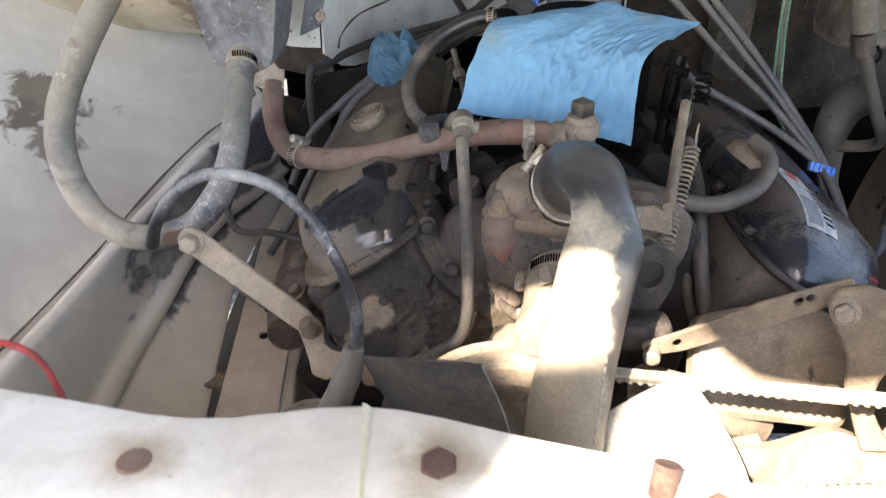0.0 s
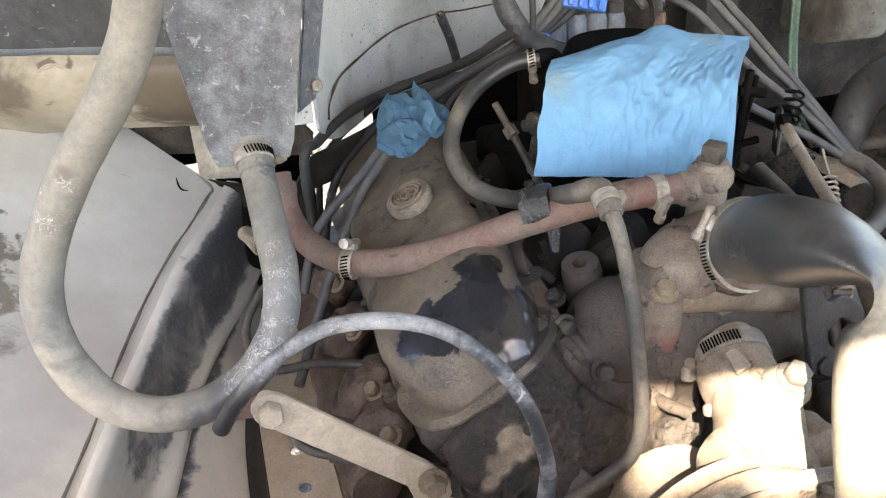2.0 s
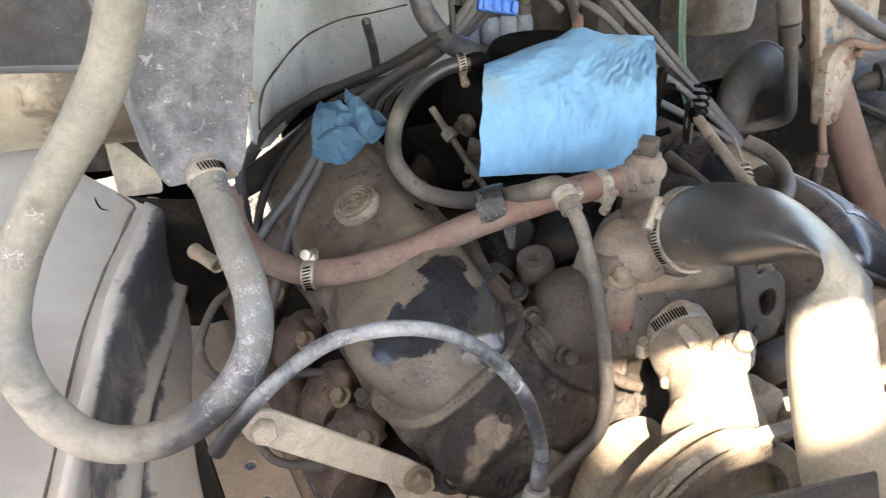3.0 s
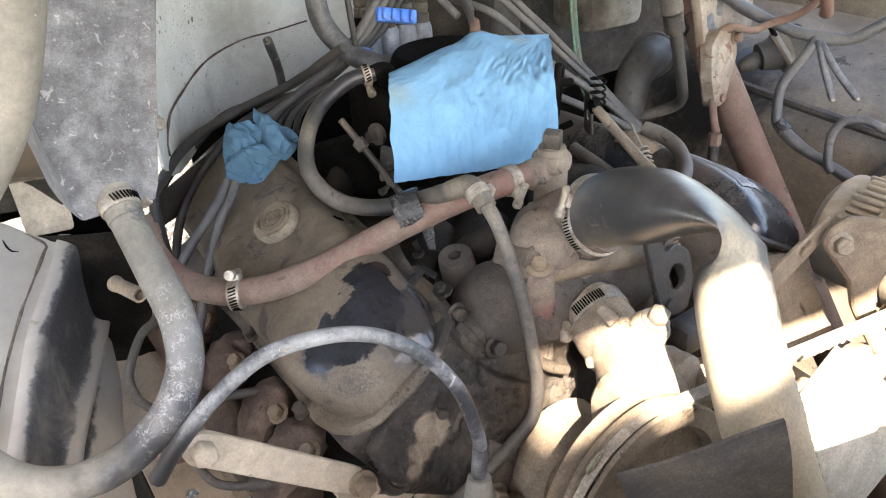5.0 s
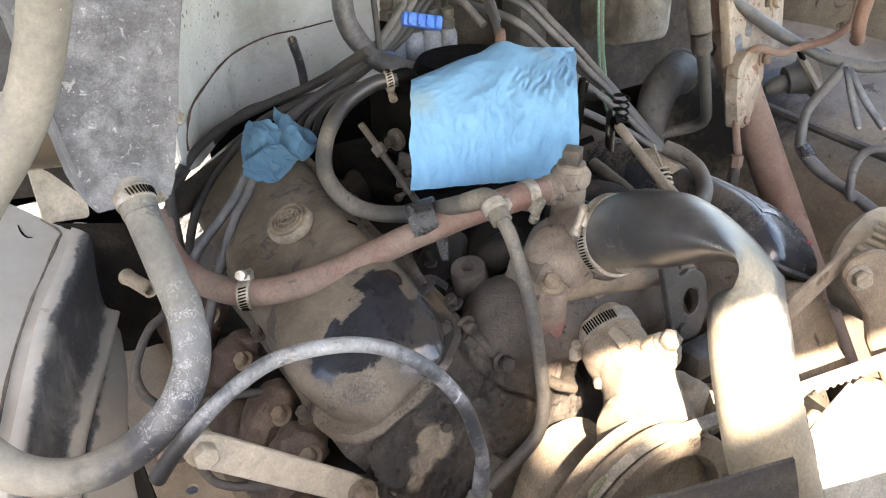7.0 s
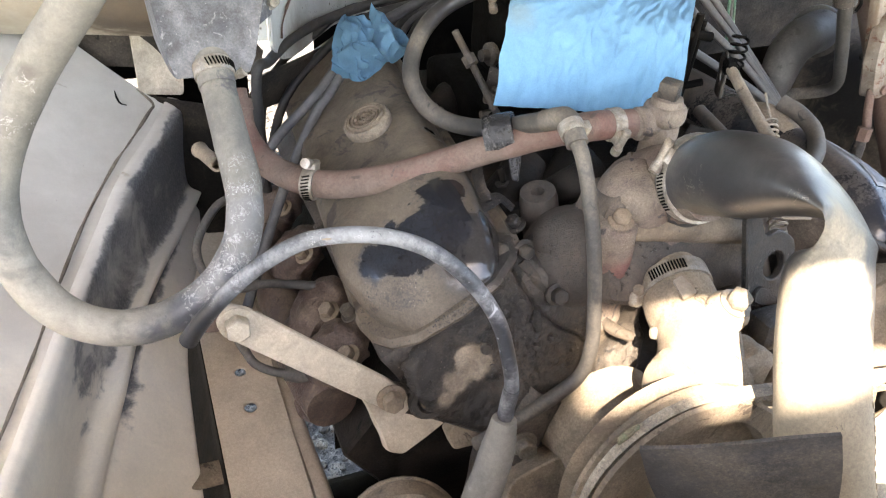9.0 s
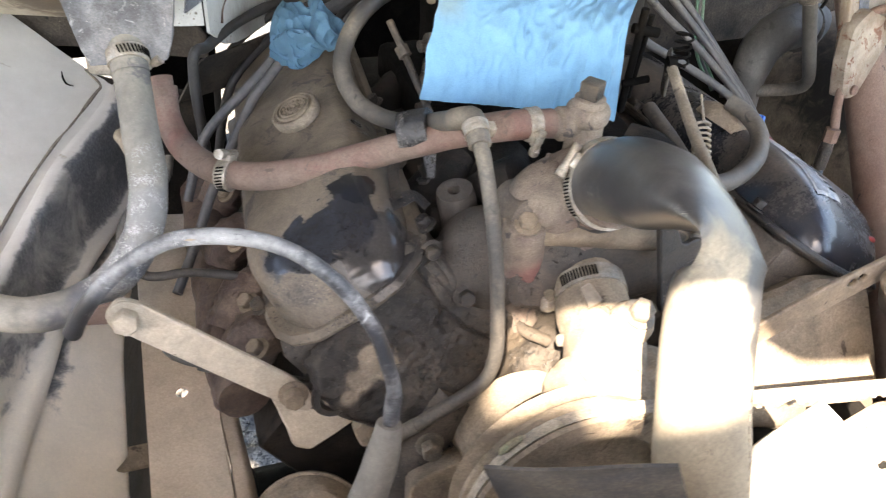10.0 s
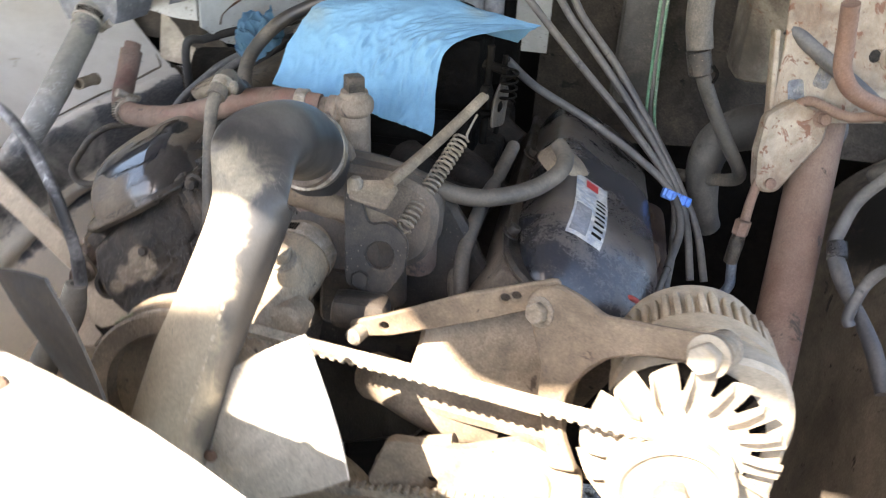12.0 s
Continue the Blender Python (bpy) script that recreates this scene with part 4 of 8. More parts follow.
# ---- engine ----
def cover_shell(c, u, n, y0, y1, half, tall, round_front=0.075):
    """A pressed valve cover: c is the middle of its flange line (x, z), u across and n up from the flange."""
    bm = bmesh.new()
    rows = []
    prof = [(1.0, 0.0), (0.995, 0.28), (0.965, 0.56), (0.90, 0.76), (0.78, 0.90), (0.55, 0.98), (0.25, 1.0)]
    section = [(-a, b) for a, b in prof] + [(a, b) for a, b in reversed(prof)]
    ln = y1 - y0
    ys = [0.0, 0.004, 0.012, 0.024, 0.040, 0.058, 0.08, 0.11, 0.16, 0.24, 0.32, ln - 0.045, ln - 0.028, ln - 0.014, ln - 0.005, ln]
    for dy in ys:
        if dy < round_front:
            k = 1 - dy / round_front
            hgt = max(0.05, (1 - k ** 1.9) ** 0.62)
            wid = 0.38 + 0.62 * (1 - k ** 2.2) ** 0.5
        else:
            wid = hgt = 1.0
        if dy > ln - 0.045:
            k = (dy - ln + 0.045) / 0.045
            hgt *= max(0.06, (1 - k ** 2.4)) ** 0.5
            wid *= 1 - 0.22 * k ** 3
        ring = []
        for a, b in section:
            p = Vector((c[0], y0 + dy, c[1])) + Vector(u) * a * half * wid + Vector(n) * b * tall * hgt
            ring.append(bm.verts.new(p))
        rows.append(ring)
    for a, b in zip(rows, rows[1:]):
        for j in range(len(a) - 1):
            bm.faces.new((a[j], a[j + 1], b[j + 1], b[j]))
    bm.faces.new(rows[0])
    bm.faces.new(rows[-1])
    return bm


def flange_outline(half, y0, y1, front=0.05):
    o = [(-half, y1), (-half, y0 + front)]
    for k in range(1, 8):
        a = math.pi * k / 8
        o.append((-half * math.copysign(abs(math.cos(a)) ** 0.72, math.cos(a)), y0 + front - front * math.sin(a) ** 0.85))
    o += [(half, y0 + front), (half, y1)]
    return o


def oil_cap(parent, at, n):
    cap = part("oil_filler_cap", lathe([(0.016, -0.008), (0.017, 0.0), (0.0225, 0.001), (0.0235, 0.004), (0.0235, 0.010), (0.022, 0.0125), (0.020, 0.0125), (0.019, 0.0112), (0.008, 0.0112)], axes(at, n), 32), M_CAP, parent, "round dusty oil filler cap with raised rings")
    # Rings paler than the dusty cap, so the grooves' shade is in the colour.
    for r in (0.0165, 0.0128, 0.0062, 0.0032):
        part("ring", lathe([(r - 0.0011, 0.0108), (r - 0.0006, 0.0142), (r + 0.0006, 0.0142), (r + 0.0011, 0.0108)], axes(at, n), 28), M_TANIRON, cap)
    for k in range(14):
        a = 2 * math.pi * k / 14
        part("raised_mark", box(0.0028, 0.0011, 0.0022, axes(at, n) @ Matrix.Rotation(a, 4, "Z") @ Matrix.Translation((0.0096, 0, 0.0112)), 0), M_TANIRON, cap)
    return cap


UL, NL = Vector((0.86, 0, 0.51)), Vector((-0.51, 0, 0.86))
UR, NR = Vector((0.86, 0, -0.51)), Vector((0.51, 0, 0.86))
CL, CR = (-0.078, 1.1515), (0.362, 1.132)


def slewed(bm):
    """The left cover runs a little inwards towards the rear."""
    for v in bm.verts:
        v.co += UL * 0.09 * max(0.0, v.co.y - 0.74)
    return bm


def valve_cover_left():
    th = thing("valve_cover", (CL[0], 0.9, CL[1]), "dusty black stamped valve cover with scraped paint", "valve cover", "valve covers")
    part("shell", slewed(rough(dense(cover_shell(CL, UL, NL, 0.660, 1.145, 0.069, 0.057, 0.10), 2), 0.0012, 25)), M_COVER, th)
    m = Matrix((UL, (0, 1, 0), NL)).transposed().to_4x4()
    m.translation = Vector((CL[0], 0, CL[1])) - NL * 0.005
    part("flange", slewed(rough(dense(plate(flange_outline(0.0775, 0.651, 1.15, 0.066), 0.011, m, (), 0.0045), 2), 0.0012, 45)), M_COVER, th)
    oil_cap(th, Vector((-0.083, 0.8765, 1.2155)), (-0.44, -0.08, 0.88))
    for y, s in ((0.73, -1), (0.86, -1), (1.0, -1), (0.70, 1), (0.80, 1), (0.92, 1)):
        bolt(th, Vector((CL[0], y, CL[1])) + UL * (0.078 * s + 0.09 * max(0, y - 0.74)) + NL * 0.003, NL, 0.011, M_BLOCK)
    # wire bracket clipped to the edge of the cover
    br = part("wire_bracket", tube([(-0.060, 0.716, 1.208), (-0.046, 0.714, 1.207), (-0.030, 0.722, 1.206), (-0.014, 0.732, 1.204), (-0.004, 0.724, 1.196)], 0.0062, 10, 6, flat=0.22, ref=(0, -0.4, 0.9)), M_BLOCK, th, "bent dark wire bracket")
    part("clip", box(0.014, 0.010, 0.003, axes((-0.056, 0.712, 1.208), (-0.3, -0.4, 0.85), (0.9, 0.2, 0.3)), 0.001), M_DARK, br)
    part("strap", tube([(-0.030, 0.722, 1.208), (-0.028, 0.742, 1.214), (-0.022, 0.765, 1.220)], 0.005, 10, 5, flat=0.25, ref=(-0.4, 0, 0.9)), M_BLOCK, br)
    part("spring_clip", tube([(-0.012, 0.712, 1.178), (-0.006, 0.704, 1.166), (-0.010, 0.695, 1.150), (-0.018, 0.690, 1.143)], 0.0016, 8), M_DARK, th)
    return th


def valve_cover_right():
    th = thing("valve_cover", (CR[0], 0.85, CR[1]), "black stamped valve cover with a worn paper label", "valve cover", "valve covers")
    shell = part("shell", rough(dense(cover_shell(CR, UR, NR, 0.618, 1.06, 0.072, 0.058, 0.10), 2), 0.0010, 25), M_COVER_R, th)
    m = Matrix((UR, (0, 1, 0), NR)).transposed().to_4x4()
    m.translation = Vector((CR[0], 0, CR[1])) - NR * 0.005
    part("flange", plate(flange_outline(0.083, 0.608, 1.06, 0.07), 0.008, m, (), 0.003), M_BLOCK, th)
    # paper label, laid on the curve of the cover
    tree = BVHTree.FromObject(shell, bpy.context.evaluated_depsgraph_get())

    def lay(x0, x1, y0, y1, lift):
        bm = bmesh.new()
        vs = []
        for i in range(9):
            row = []
            for j in range(13):
                p = Vector((CR[0], y0 + (y1 - y0) * j / 12, CR[1])) + UR * (x0 + (x1 - x0) * i / 8)
                hit = tree.ray_cast(p + NR * 0.12, -NR)
                row.append(bm.verts.new((hit[0] or p + NR * 0.058) + NR * lift))
            vs.append(row)
        for i in range(8):
            for j in range(12):
                bm.faces.new((vs[i][j], vs[i + 1][j], vs[i + 1][j + 1], vs[i][j + 1]))
        return bm

    st = part("label", lay(-0.045, -0.008, 0.664, 0.782, 0.0008), M_STICKER, th, "torn white and blue paper label")
    part("red_mark", lay(-0.034, -0.020, 0.758, 0.776, 0.0014), M_RED, st, "red printed mark")
    part("blue_field", lay(-0.043, -0.026, 0.668, 0.712, 0.0014), M_BOOT, st, "faded blue field")
    for k in range(8):
        part("print_line", lay(-0.022, -0.011, 0.674 + k * 0.009, 0.678 + k * 0.009, 0.0014), M_DARK, st, "dark bar of unreadable print")
    for y, s in ((0.68, -1), (0.78, -1), (0.9, -1)):
        bolt(th, Vector((CR[0], y, CR[1])) + UR * 0.078 * s + NR * 0.003, NR, 0.011, M_BLOCK)
    return th


valve_cover_left()
valve_cover_right()


def crusted_face(th):
    """The engine's front between head, crossover and pump: one casting under a cracked, granular crust of oil and dirt."""
    m = axes((0.012, 0.652, 1.118), (-0.08, -1, 0.30), (1, 0, 0))
    back = m.inverted()

    def flat(pts):
        return [(back @ Vector(p)).to_2d() for p in pts]

    rim = flat([(-0.030, 0.676, 1.196), (-0.002, 0.670, 1.180), (0.020, 0.664, 1.160), (0.0455, 0.6596, 1.1522), (0.092, 0.651, 1.136), (0.118, 0.634, 1.080), (0.110, 0.6227, 1.035), (0.036, 0.627, 1.035), (-0.005, 0.6257, 1.018), (-0.050, 0.632, 1.025), (-0.100, 0.643, 1.050), (-0.118, 0.651, 1.075), (-0.125, 0.657, 1.105), (-0.10, 0.665, 1.135), (-0.06, 0.672, 1.175)])
    cracks = [flat([(-0.0284, 0.6712, 1.1712), (-0.020, 0.666, 1.157), (-0.0086, 0.6595, 1.1375), (0.010, 0.6526, 1.1194), (0.024, 0.648, 1.111), (0.0427, 0.6432, 1.097)]), flat([(-0.0086, 0.6595, 1.1375), (-0.014, 0.657, 1.128), (-0.010, 0.654, 1.118)])]
    step_line = flat([(-0.055, 0.664, 1.133), (-0.035, 0.660, 1.122), (-0.030, 0.655, 1.108), (-0.050, 0.648, 1.085)])
    hole = flat([(0.0025, 0.6507, 1.1112)])[0]

    def away(p, line):
        best = 1.0
        for a, b in zip(line, line[1:]):
            d = b - a
            k = max(0.0, min(1.0, (p - a).dot(d) / d.length_squared))
            best = min(best, (p - a - d * k).length)
        return best

    def inside(p):
        odd = False
        for a, b in zip(rim, rim[1:] + rim[:1]):
            if (a.y > p.y) != (b.y > p.y) and p.x < a.x + (p.y - a.y) * (b.x - a.x) / (b.y - a.y):
                odd = not odd
        return odd

    bm = bmesh.new()
    cell = 0.0016
    grid = {}
    for i in range(-90, 76):
        for j in range(-66, 62):
            p = Vector((i * cell, j * cell))
            if not inside(p):
                continue
            q = Vector((p.x, p.y, 0.4))
            lump = 0.0042 * noise.noise(q * 24) + 0.0016 * noise.noise(q * 70)
            grain = max(0.0, noise.noise(q * 210) + 0.1) * 0.0026 + max(0.0, noise.noise(q * 420)) * 0.0018
            calm = max(0.0, min(1.0, 0.5 + 1.6 * noise.noise(q * 17 + Vector((3, 0, 0)))))
            w = lump + grain * (0.25 + 0.75 * calm)
            for line in cracks:
                w -= 0.0045 * math.exp(-(away(p, line) / (0.0013 + 0.0006 * noise.noise(q * 160))) ** 2)
            w -= 0.006 * math.exp(-((p - hole).length / 0.0020) ** 2)
            w += 0.0022 * math.exp(-(away(p, step_line) / 0.0025) ** 2)
            # the casting falls back towards the pump
            k = max(0.0, min(1.0, (p.x - 0.005) / 0.06)) * max(0.0, min(1.0, (0.02 - p.y) / 0.06))
            w -= 0.036 * k * k * (3 - 2 * k)
            near_rim = away(p, rim + rim[:1])
            w -= 0.012 * max(0.0, 1 - near_rim / 0.010) ** 2
            grid[i, j] = bm.verts.new(m @ Vector((p.x, p.y, w)))
    for (i, j), v in grid.items():
        if all(k in grid for k in ((i + 1, j), (i + 1, j + 1), (i, j + 1))):
            bm.faces.new((v, grid[i + 1, j], grid[i + 1, j + 1], grid[i, j + 1]))
    part("greasy_face", bm, M_CRUST, th, "cracked granular crust of oil and dirt", angle=60)
    bolt(th, (0.0088, 0.6585, 1.1487), (-0.08, -1, 0.30), 0.0125, M_CRUST, washer=True)
    bolt(th, (-0.058, 0.648, 1.118), (-0.08, -1, 0.30), 0.009, M_CRUST, washer=False, height=0.005)
    ring = axes((-0.1036, 0.657, 1.0700), (-0.2, -1, 0.25))
    part("lug_ring", rough(lathe([(0.009, 0), (0.0165, 0), (0.0165, 0.007), (0.014, 0.010), (0.0095, 0.010), (0.009, 0.003)], ring, 26), 0.0006, 80), M_CRUST, th, "round dirty lug")
    part("lug_nut", box(0.013, 0.009, 0.008, ring @ Matrix.Rotation(0.4, 4, "Z"), 0.002), M_TANIRON, th, "pale nut in the lug")


def engine_block():
    th = thing("engine_block", (0.13, 0.85, 0.75), "greasy dust-caked V8 engine block with timing cover", "engine")
    # cylinder heads under the valve covers
    for c, u, n, y0 in ((CL, UL, NL, 0.672), (CR, UR, NR, 0.63)):
        m = Matrix((u, (0, 1, 0), n)).transposed().to_4x4()
        m.translation = Vector((c[0], y0 + 0.22, c[1])) - n * 0.086
        part("cylinder_head", rough(dense(box(0.15, 0.44, 0.08, m, 0.006), 3), 0.003, 40), M_HEAD, th)
    for s in (-1, 1):
        o = [(0.0, -0.42), (0.10 * s, -0.42), (0.17 * s, -0.30), (0.30 * s if s < 0 else 0.26 * s, -0.12), (0.19 * s, 0.02), (0.06 * s, 0.05), (0, 0.05)]
        part("bank", rough(dense(plate(o, 0.42, axes((0.133, 0.70 + 0.42, 1.10), (0, -1, 0), (1, 0, 0)), (), 0.004), 2), 0.003, 30), M_RECESS, th)
    # front timing cover: the broad dark face between the banks
    tc = [(-0.215, 0.055), (-0.150, -0.035), (-0.115, -0.155), (0.0, -0.19), (0.10, -0.155), (0.13, -0.02), (0.16, 0.02), (0.10, 0.115), (0.02, 0.135), (-0.06, 0.13), (-0.115, 0.105), (-0.150, 0.08)]
    face = plate(rounded(tc, 0.02), 0.02, axes((0.133, 0.695, 1.09), (0, -1, 0.12), (1, 0, 0)), (), 0.006)
    part("timing_cover", rough(dense(face, 3), 0.0035, 35), M_GREASE, th, "timing cover caked in black grease")
    for x, z, s in ((0.005, 1.152, 0.014), (-0.05, 1.075, 0.012), (-0.075, 1.12, 0.012), (0.04, 1.09, 0.012), (-0.015, 1.185, 0.011)):
        bolt(th, (x, 0.668 - (z - 1.09) * -0.12, z), (0, -1, 0.12), s, M_BLOCK)
    crusted_face(th)
    # raised ribs of grime and casting bosses
    for pts, r in (([(-0.02, 0.675, 1.178), (0.0, 0.668, 1.150), (0.012, 0.664, 1.130)], 0.005), ([(-0.12, 0.676, 1.085), (-0.08, 0.672, 1.062), (-0.045, 0.668, 1.03)], 0.006), ([(0.055, 0.662, 1.15), (0.06, 0.655, 1.11), (0.085, 0.65, 1.09)], 0.006)):
        part("rib", tube(pts, r, 10, 6, wobble=0.3), M_BLOCK, th)
    part("lower_case", rough(dense(box(0.30, 0.40, 0.30, axes((0.12, 0.93, 0.60), (0, 0, 1)), 0.02), 2), 0.004, 20), M_DARK, th)
    # folded lug at the foot of the brace
    ml = axes((-0.100, 0.68, 1.035), (0.1, -1, 0.45), (1, 0, 0))
    part("lug", rough(dense(plate(rounded([(-0.0534, 0.025), (-0.0457, 0.0266), (-0.0272, 0.0144), (0.0014, -0.0058), (0.0196, -0.0106), (0.0191, -0.0142), (-0.0254, -0.0315), (-0.0384, -0.0248), (-0.0408, -0.0118), (-0.048, 0.0095)], 0.004), 0.010, ml), 1), 0.0012, 70), M_BRACE, th, "pale folded lug below the brace")
    part("lug_back", rough(dense(plate(rounded([(-0.046, 0.026), (-0.035, 0.037), (0.0, 0.022), (0.028, 0.002), (0.020, -0.013), (-0.003, -0.003), (-0.028, 0.009)], 0.004), 0.013, ml), 1), 0.0012, 70), M_BLOCK, th)
    part("gusset", rough(dense(plate(rounded([(-0.068, 0.008), (-0.052, 0.018), (-0.021, 0.016), (-0.013, -0.003), (-0.038, -0.012), (-0.062, -0.010)], 0.004), 0.014, axes((-0.02, 0.66, 1.02), (0, -1, 0.3), (1, 0, 0))), 1), 0.0012, 70), M_TANIRON, th, "tan cast gusset")
    return th


engine_block()


def caked_dirt():
    """Crumbs of oily dirt on the upward and forward faces of the engine front."""
    names = ("timing_cover", "cylinder_head", "greasy_face", "front_dome", "crossover", "flange")
    dg = bpy.context.evaluated_depsgraph_get()
    trees = [BVHTree.FromObject(o, dg) for o in bpy.data.objects if o.type == "MESH" and o.parent and o.name in names]
    rnd = random.Random(17)
    way = Vector((0.25, 0.80, -0.60)).normalized()
    bm = bmesh.new()
    made = 0
    for k in range(9000):
        x, z = rnd.uniform(-0.16, 0.13), rnd.uniform(1.02, 1.20)
        if noise.noise(Vector((x * 28, z * 28, 3.0))) < rnd.uniform(-0.1, 0.35):
            continue
        o = Vector((x, 0.66, z)) - way * 0.3
        hits = [t.ray_cast(o, way) for t in trees]
        hits = [h for h in hits if h[0] is not None]
        if not hits:
            continue
        h = min(hits, key=lambda q: q[3])
        if (h[0] - Vector((-0.076, 0.652, 1.09))).length < 0.026:
            continue
        r = rnd.uniform(0.0004, 0.0011) * (1.8 if rnd.random() < 0.06 else 1)
        own = [bm.verts.new(h[0] + Vector((a, b, c)) * r * rnd.uniform(0.7, 1.3)) for a, b, c in ((1, 0, 0), (-1, 0, 0), (0, 1, 0), (0, -1, 0), (0, 0, 1), (0, 0, -1))]
        for a, b, c in ((0, 2, 4), (2, 1, 4), (1, 3, 4), (3, 0, 4), (2, 0, 5), (1, 2, 5), (3, 1, 5), (0, 3, 5)):
            bm.faces.new((own[a], own[b], own[c]))
        made += 1
    return tagged(part("caked_dirt", bm, M_BLOCK, angle=20), "crumbs of oily dirt caked on the engine front", "dirt", kind="stuff")


def exhaust_manifold(mirror, x0, group="exhaust manifolds"):
    th = thing("exhaust_manifold", (x0, 0.85, 1.0), "rust-brown oily cast exhaust manifold with ports", "manifold", group)
    s = mirror
    part("log", rough(tube([(x0 - 0.02 * s, 0.715, 1.03), (x0 - 0.03 * s, 0.78, 1.03), (x0 - 0.03 * s, 0.86, 1.03), (x0 - 0.03 * s, 1.05, 1.05)], 0.024, 16), 0.003, 40), M_OILRED, th)
    for k, y in enumerate((0.735, 0.80, 0.90, 1.0)):
        part("port", rough(tube([(x0 - 0.028 * s, y, 1.008), (x0 - 0.020 * s, y + 0.003, 1.045), (x0 - 0.006 * s, y + 0.005, 1.070), (x0 + 0.012 * s, y + 0.006, 1.080), (x0 + 0.022 * s, y + 0.006, 1.082)], [0.021, 0.022, 0.025, 0.020, 0.008], 26, 12), 0.0045, 85, k), M_OILRED, th)
        bolt(th, (x0 - 0.004 * s, y - 0.024, 1.085), (-0.55 * s, -0.2, 0.8), 0.013, M_BROWNIRON)
    return th


exhaust_manifold(1, -0.150)
exhaust_manifold(-1, 0.43)


def intake_manifold():
    th = thing("intake_manifold", (0.133, 0.85, 1.12), "grimy cast-iron intake manifold between the valve covers", "manifold")
    part("valley", rough(dense(box(0.26, 0.36, 0.07, axes((0.133, 0.92, 1.115), (0, 0, 1)), 0.01), 3), 0.004, 30), M_RECESS, th)
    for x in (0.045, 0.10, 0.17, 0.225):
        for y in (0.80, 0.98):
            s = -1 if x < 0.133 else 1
            part("runner", rough(tube([(x, y, 1.19), (x + 0.02 * s, y - 0.02, 1.185), (x + 0.05 * s, y - 0.03, 1.165)], 0.022, 14, 5), 0.002, 40), M_RECESS, th)
    # front water crossover with its bolt towers
    part("crossover", rough(dense(plate(rounded([(-0.092, -0.075), (-0.040, -0.085), (0.05, -0.085), (0.095, -0.055), (0.098, -0.002), (0.06, 0.018), (-0.03, 0.022), (-0.088, 0.020), (-0.098, -0.01)], 0.016), 0.055, axes((0.135, 0.705, 1.205), (0, -1, 0.15), (1, 0, 0)), (), 0.006), 2), 0.0022, 45), M_CROSS, th, "water crossover with faded red paint")
    part("tower", lathe([(0.017, -0.07), (0.017, -0.01), (0.0155, 0.0), (0.006, 0.0), (0.005, -0.012)], axes((0.021, 0.729, 1.206), (-0.25, -0.1, 1)), 20), M_DOME, th, "round threaded boss")
    part("tower", rough(lathe([(0.023, -0.11), (0.020, -0.05), (0.0168, -0.012), (0.0165, -0.002), (0.0150, 0.0), (0.008, 0.001)], axes((0.052, 0.652, 1.215), (-0.08, -0.22, 1)), 24), 0.001, 60), M_REDIRON, th, "bolt boss with faded red paint")
    part("ledge", rough(tube([(0.040, 0.662, 1.203), (0.080, 0.655, 1.204), (0.125, 0.650, 1.196), (0.165, 0.650, 1.186), (0.196, 0.655, 1.178)], [0.012, 0.014, 0.013, 0.012, 0.013], 14), 0.0012, 60), M_BROWNIRON, th, "dust-covered ledge of the crossover")
    part("post", rough(lathe([(0.018, -0.09), (0.0165, -0.02), (0.0155, 0.0), (0.010, 0.004)], axes((0.188, 0.655, 1.186), (0.02, -0.1, 1)), 20), 0.0012, 50), M_CROSS, th)
    bolt(th, (0.052, 0.649, 1.2155), (-0.1, -0.3, 1), 0.013, M_BROWNIRON, height=0.007)
    part("tower", lathe([(0.02, -0.06), (0.0165, -0.008), (0.0145, 0.0), (0.008, 0.001)], axes((0.215, 0.66, 1.19), (0.1, -0.3, 1)), 20), M_REDIRON, th)
    bolt(th, (0.010, 0.770, 1.188), (-0.4, -0.1, 1), 0.012, M_BLOCK)
    part("stud", lathe([(0.003, -0.01), (0.0032, 0.018), (0.0025, 0.020)], axes((0.010, 0.770, 1.194), (-0.4, -0.1, 1)), 10), M_RECESS, th)
    part("pipe_stub", rough(tube([(0.045, 0.765, 1.17), (0.058, 0.735, 1.205), (0.072, 0.718, 1.222)], 0.016, 14), 0.001), M_RECESS, th)
    part("front_dome", rough(lathe([(0.044, -0.02), (0.043, 0.0), (0.036, 0.014), (0.02, 0.022), (0.005, 0.024)], axes((0.035, 0.677, 1.165), (-0.25, -1, 0.35)), 24), 0.002, 40), M_DOME, th)
    part("neck_plate", rough(dense(plate(rounded([(-0.03, -0.10), (0.04, -0.10), (0.055, 0.0), (-0.03, 0.0)], 0.012), 0.02, axes((0.150, 0.672, 1.165), (0, -1, 0.05), (1, 0, 0)), (), 0.004), 2), 0.002, 50), M_BLOCK, th)
    # lifting eye at the front
    part("lifting_eye", plate(rounded([(-0.027, -0.035), (0.010, -0.042), (0.026, -0.015), (0.026, 0.014), (0.006, 0.028), (-0.010, 0.022), (-0.02, 0.05), (-0.034, 0.05)], 0.009), 0.007, axes((0.186, 0.621, 1.170), (0.1, -1, 0.25), (1, 0, 0)), ((0.002, -0.004, 0.0125),)), M_BLOCK, th, "dark lifting eye with a round hole")
    bolt(th, (0.172, 0.613, 1.144), (0.1, -1, 0.25), 0.015, M_BLOCK)
    return th


intake_manifold()
caked_dirt()


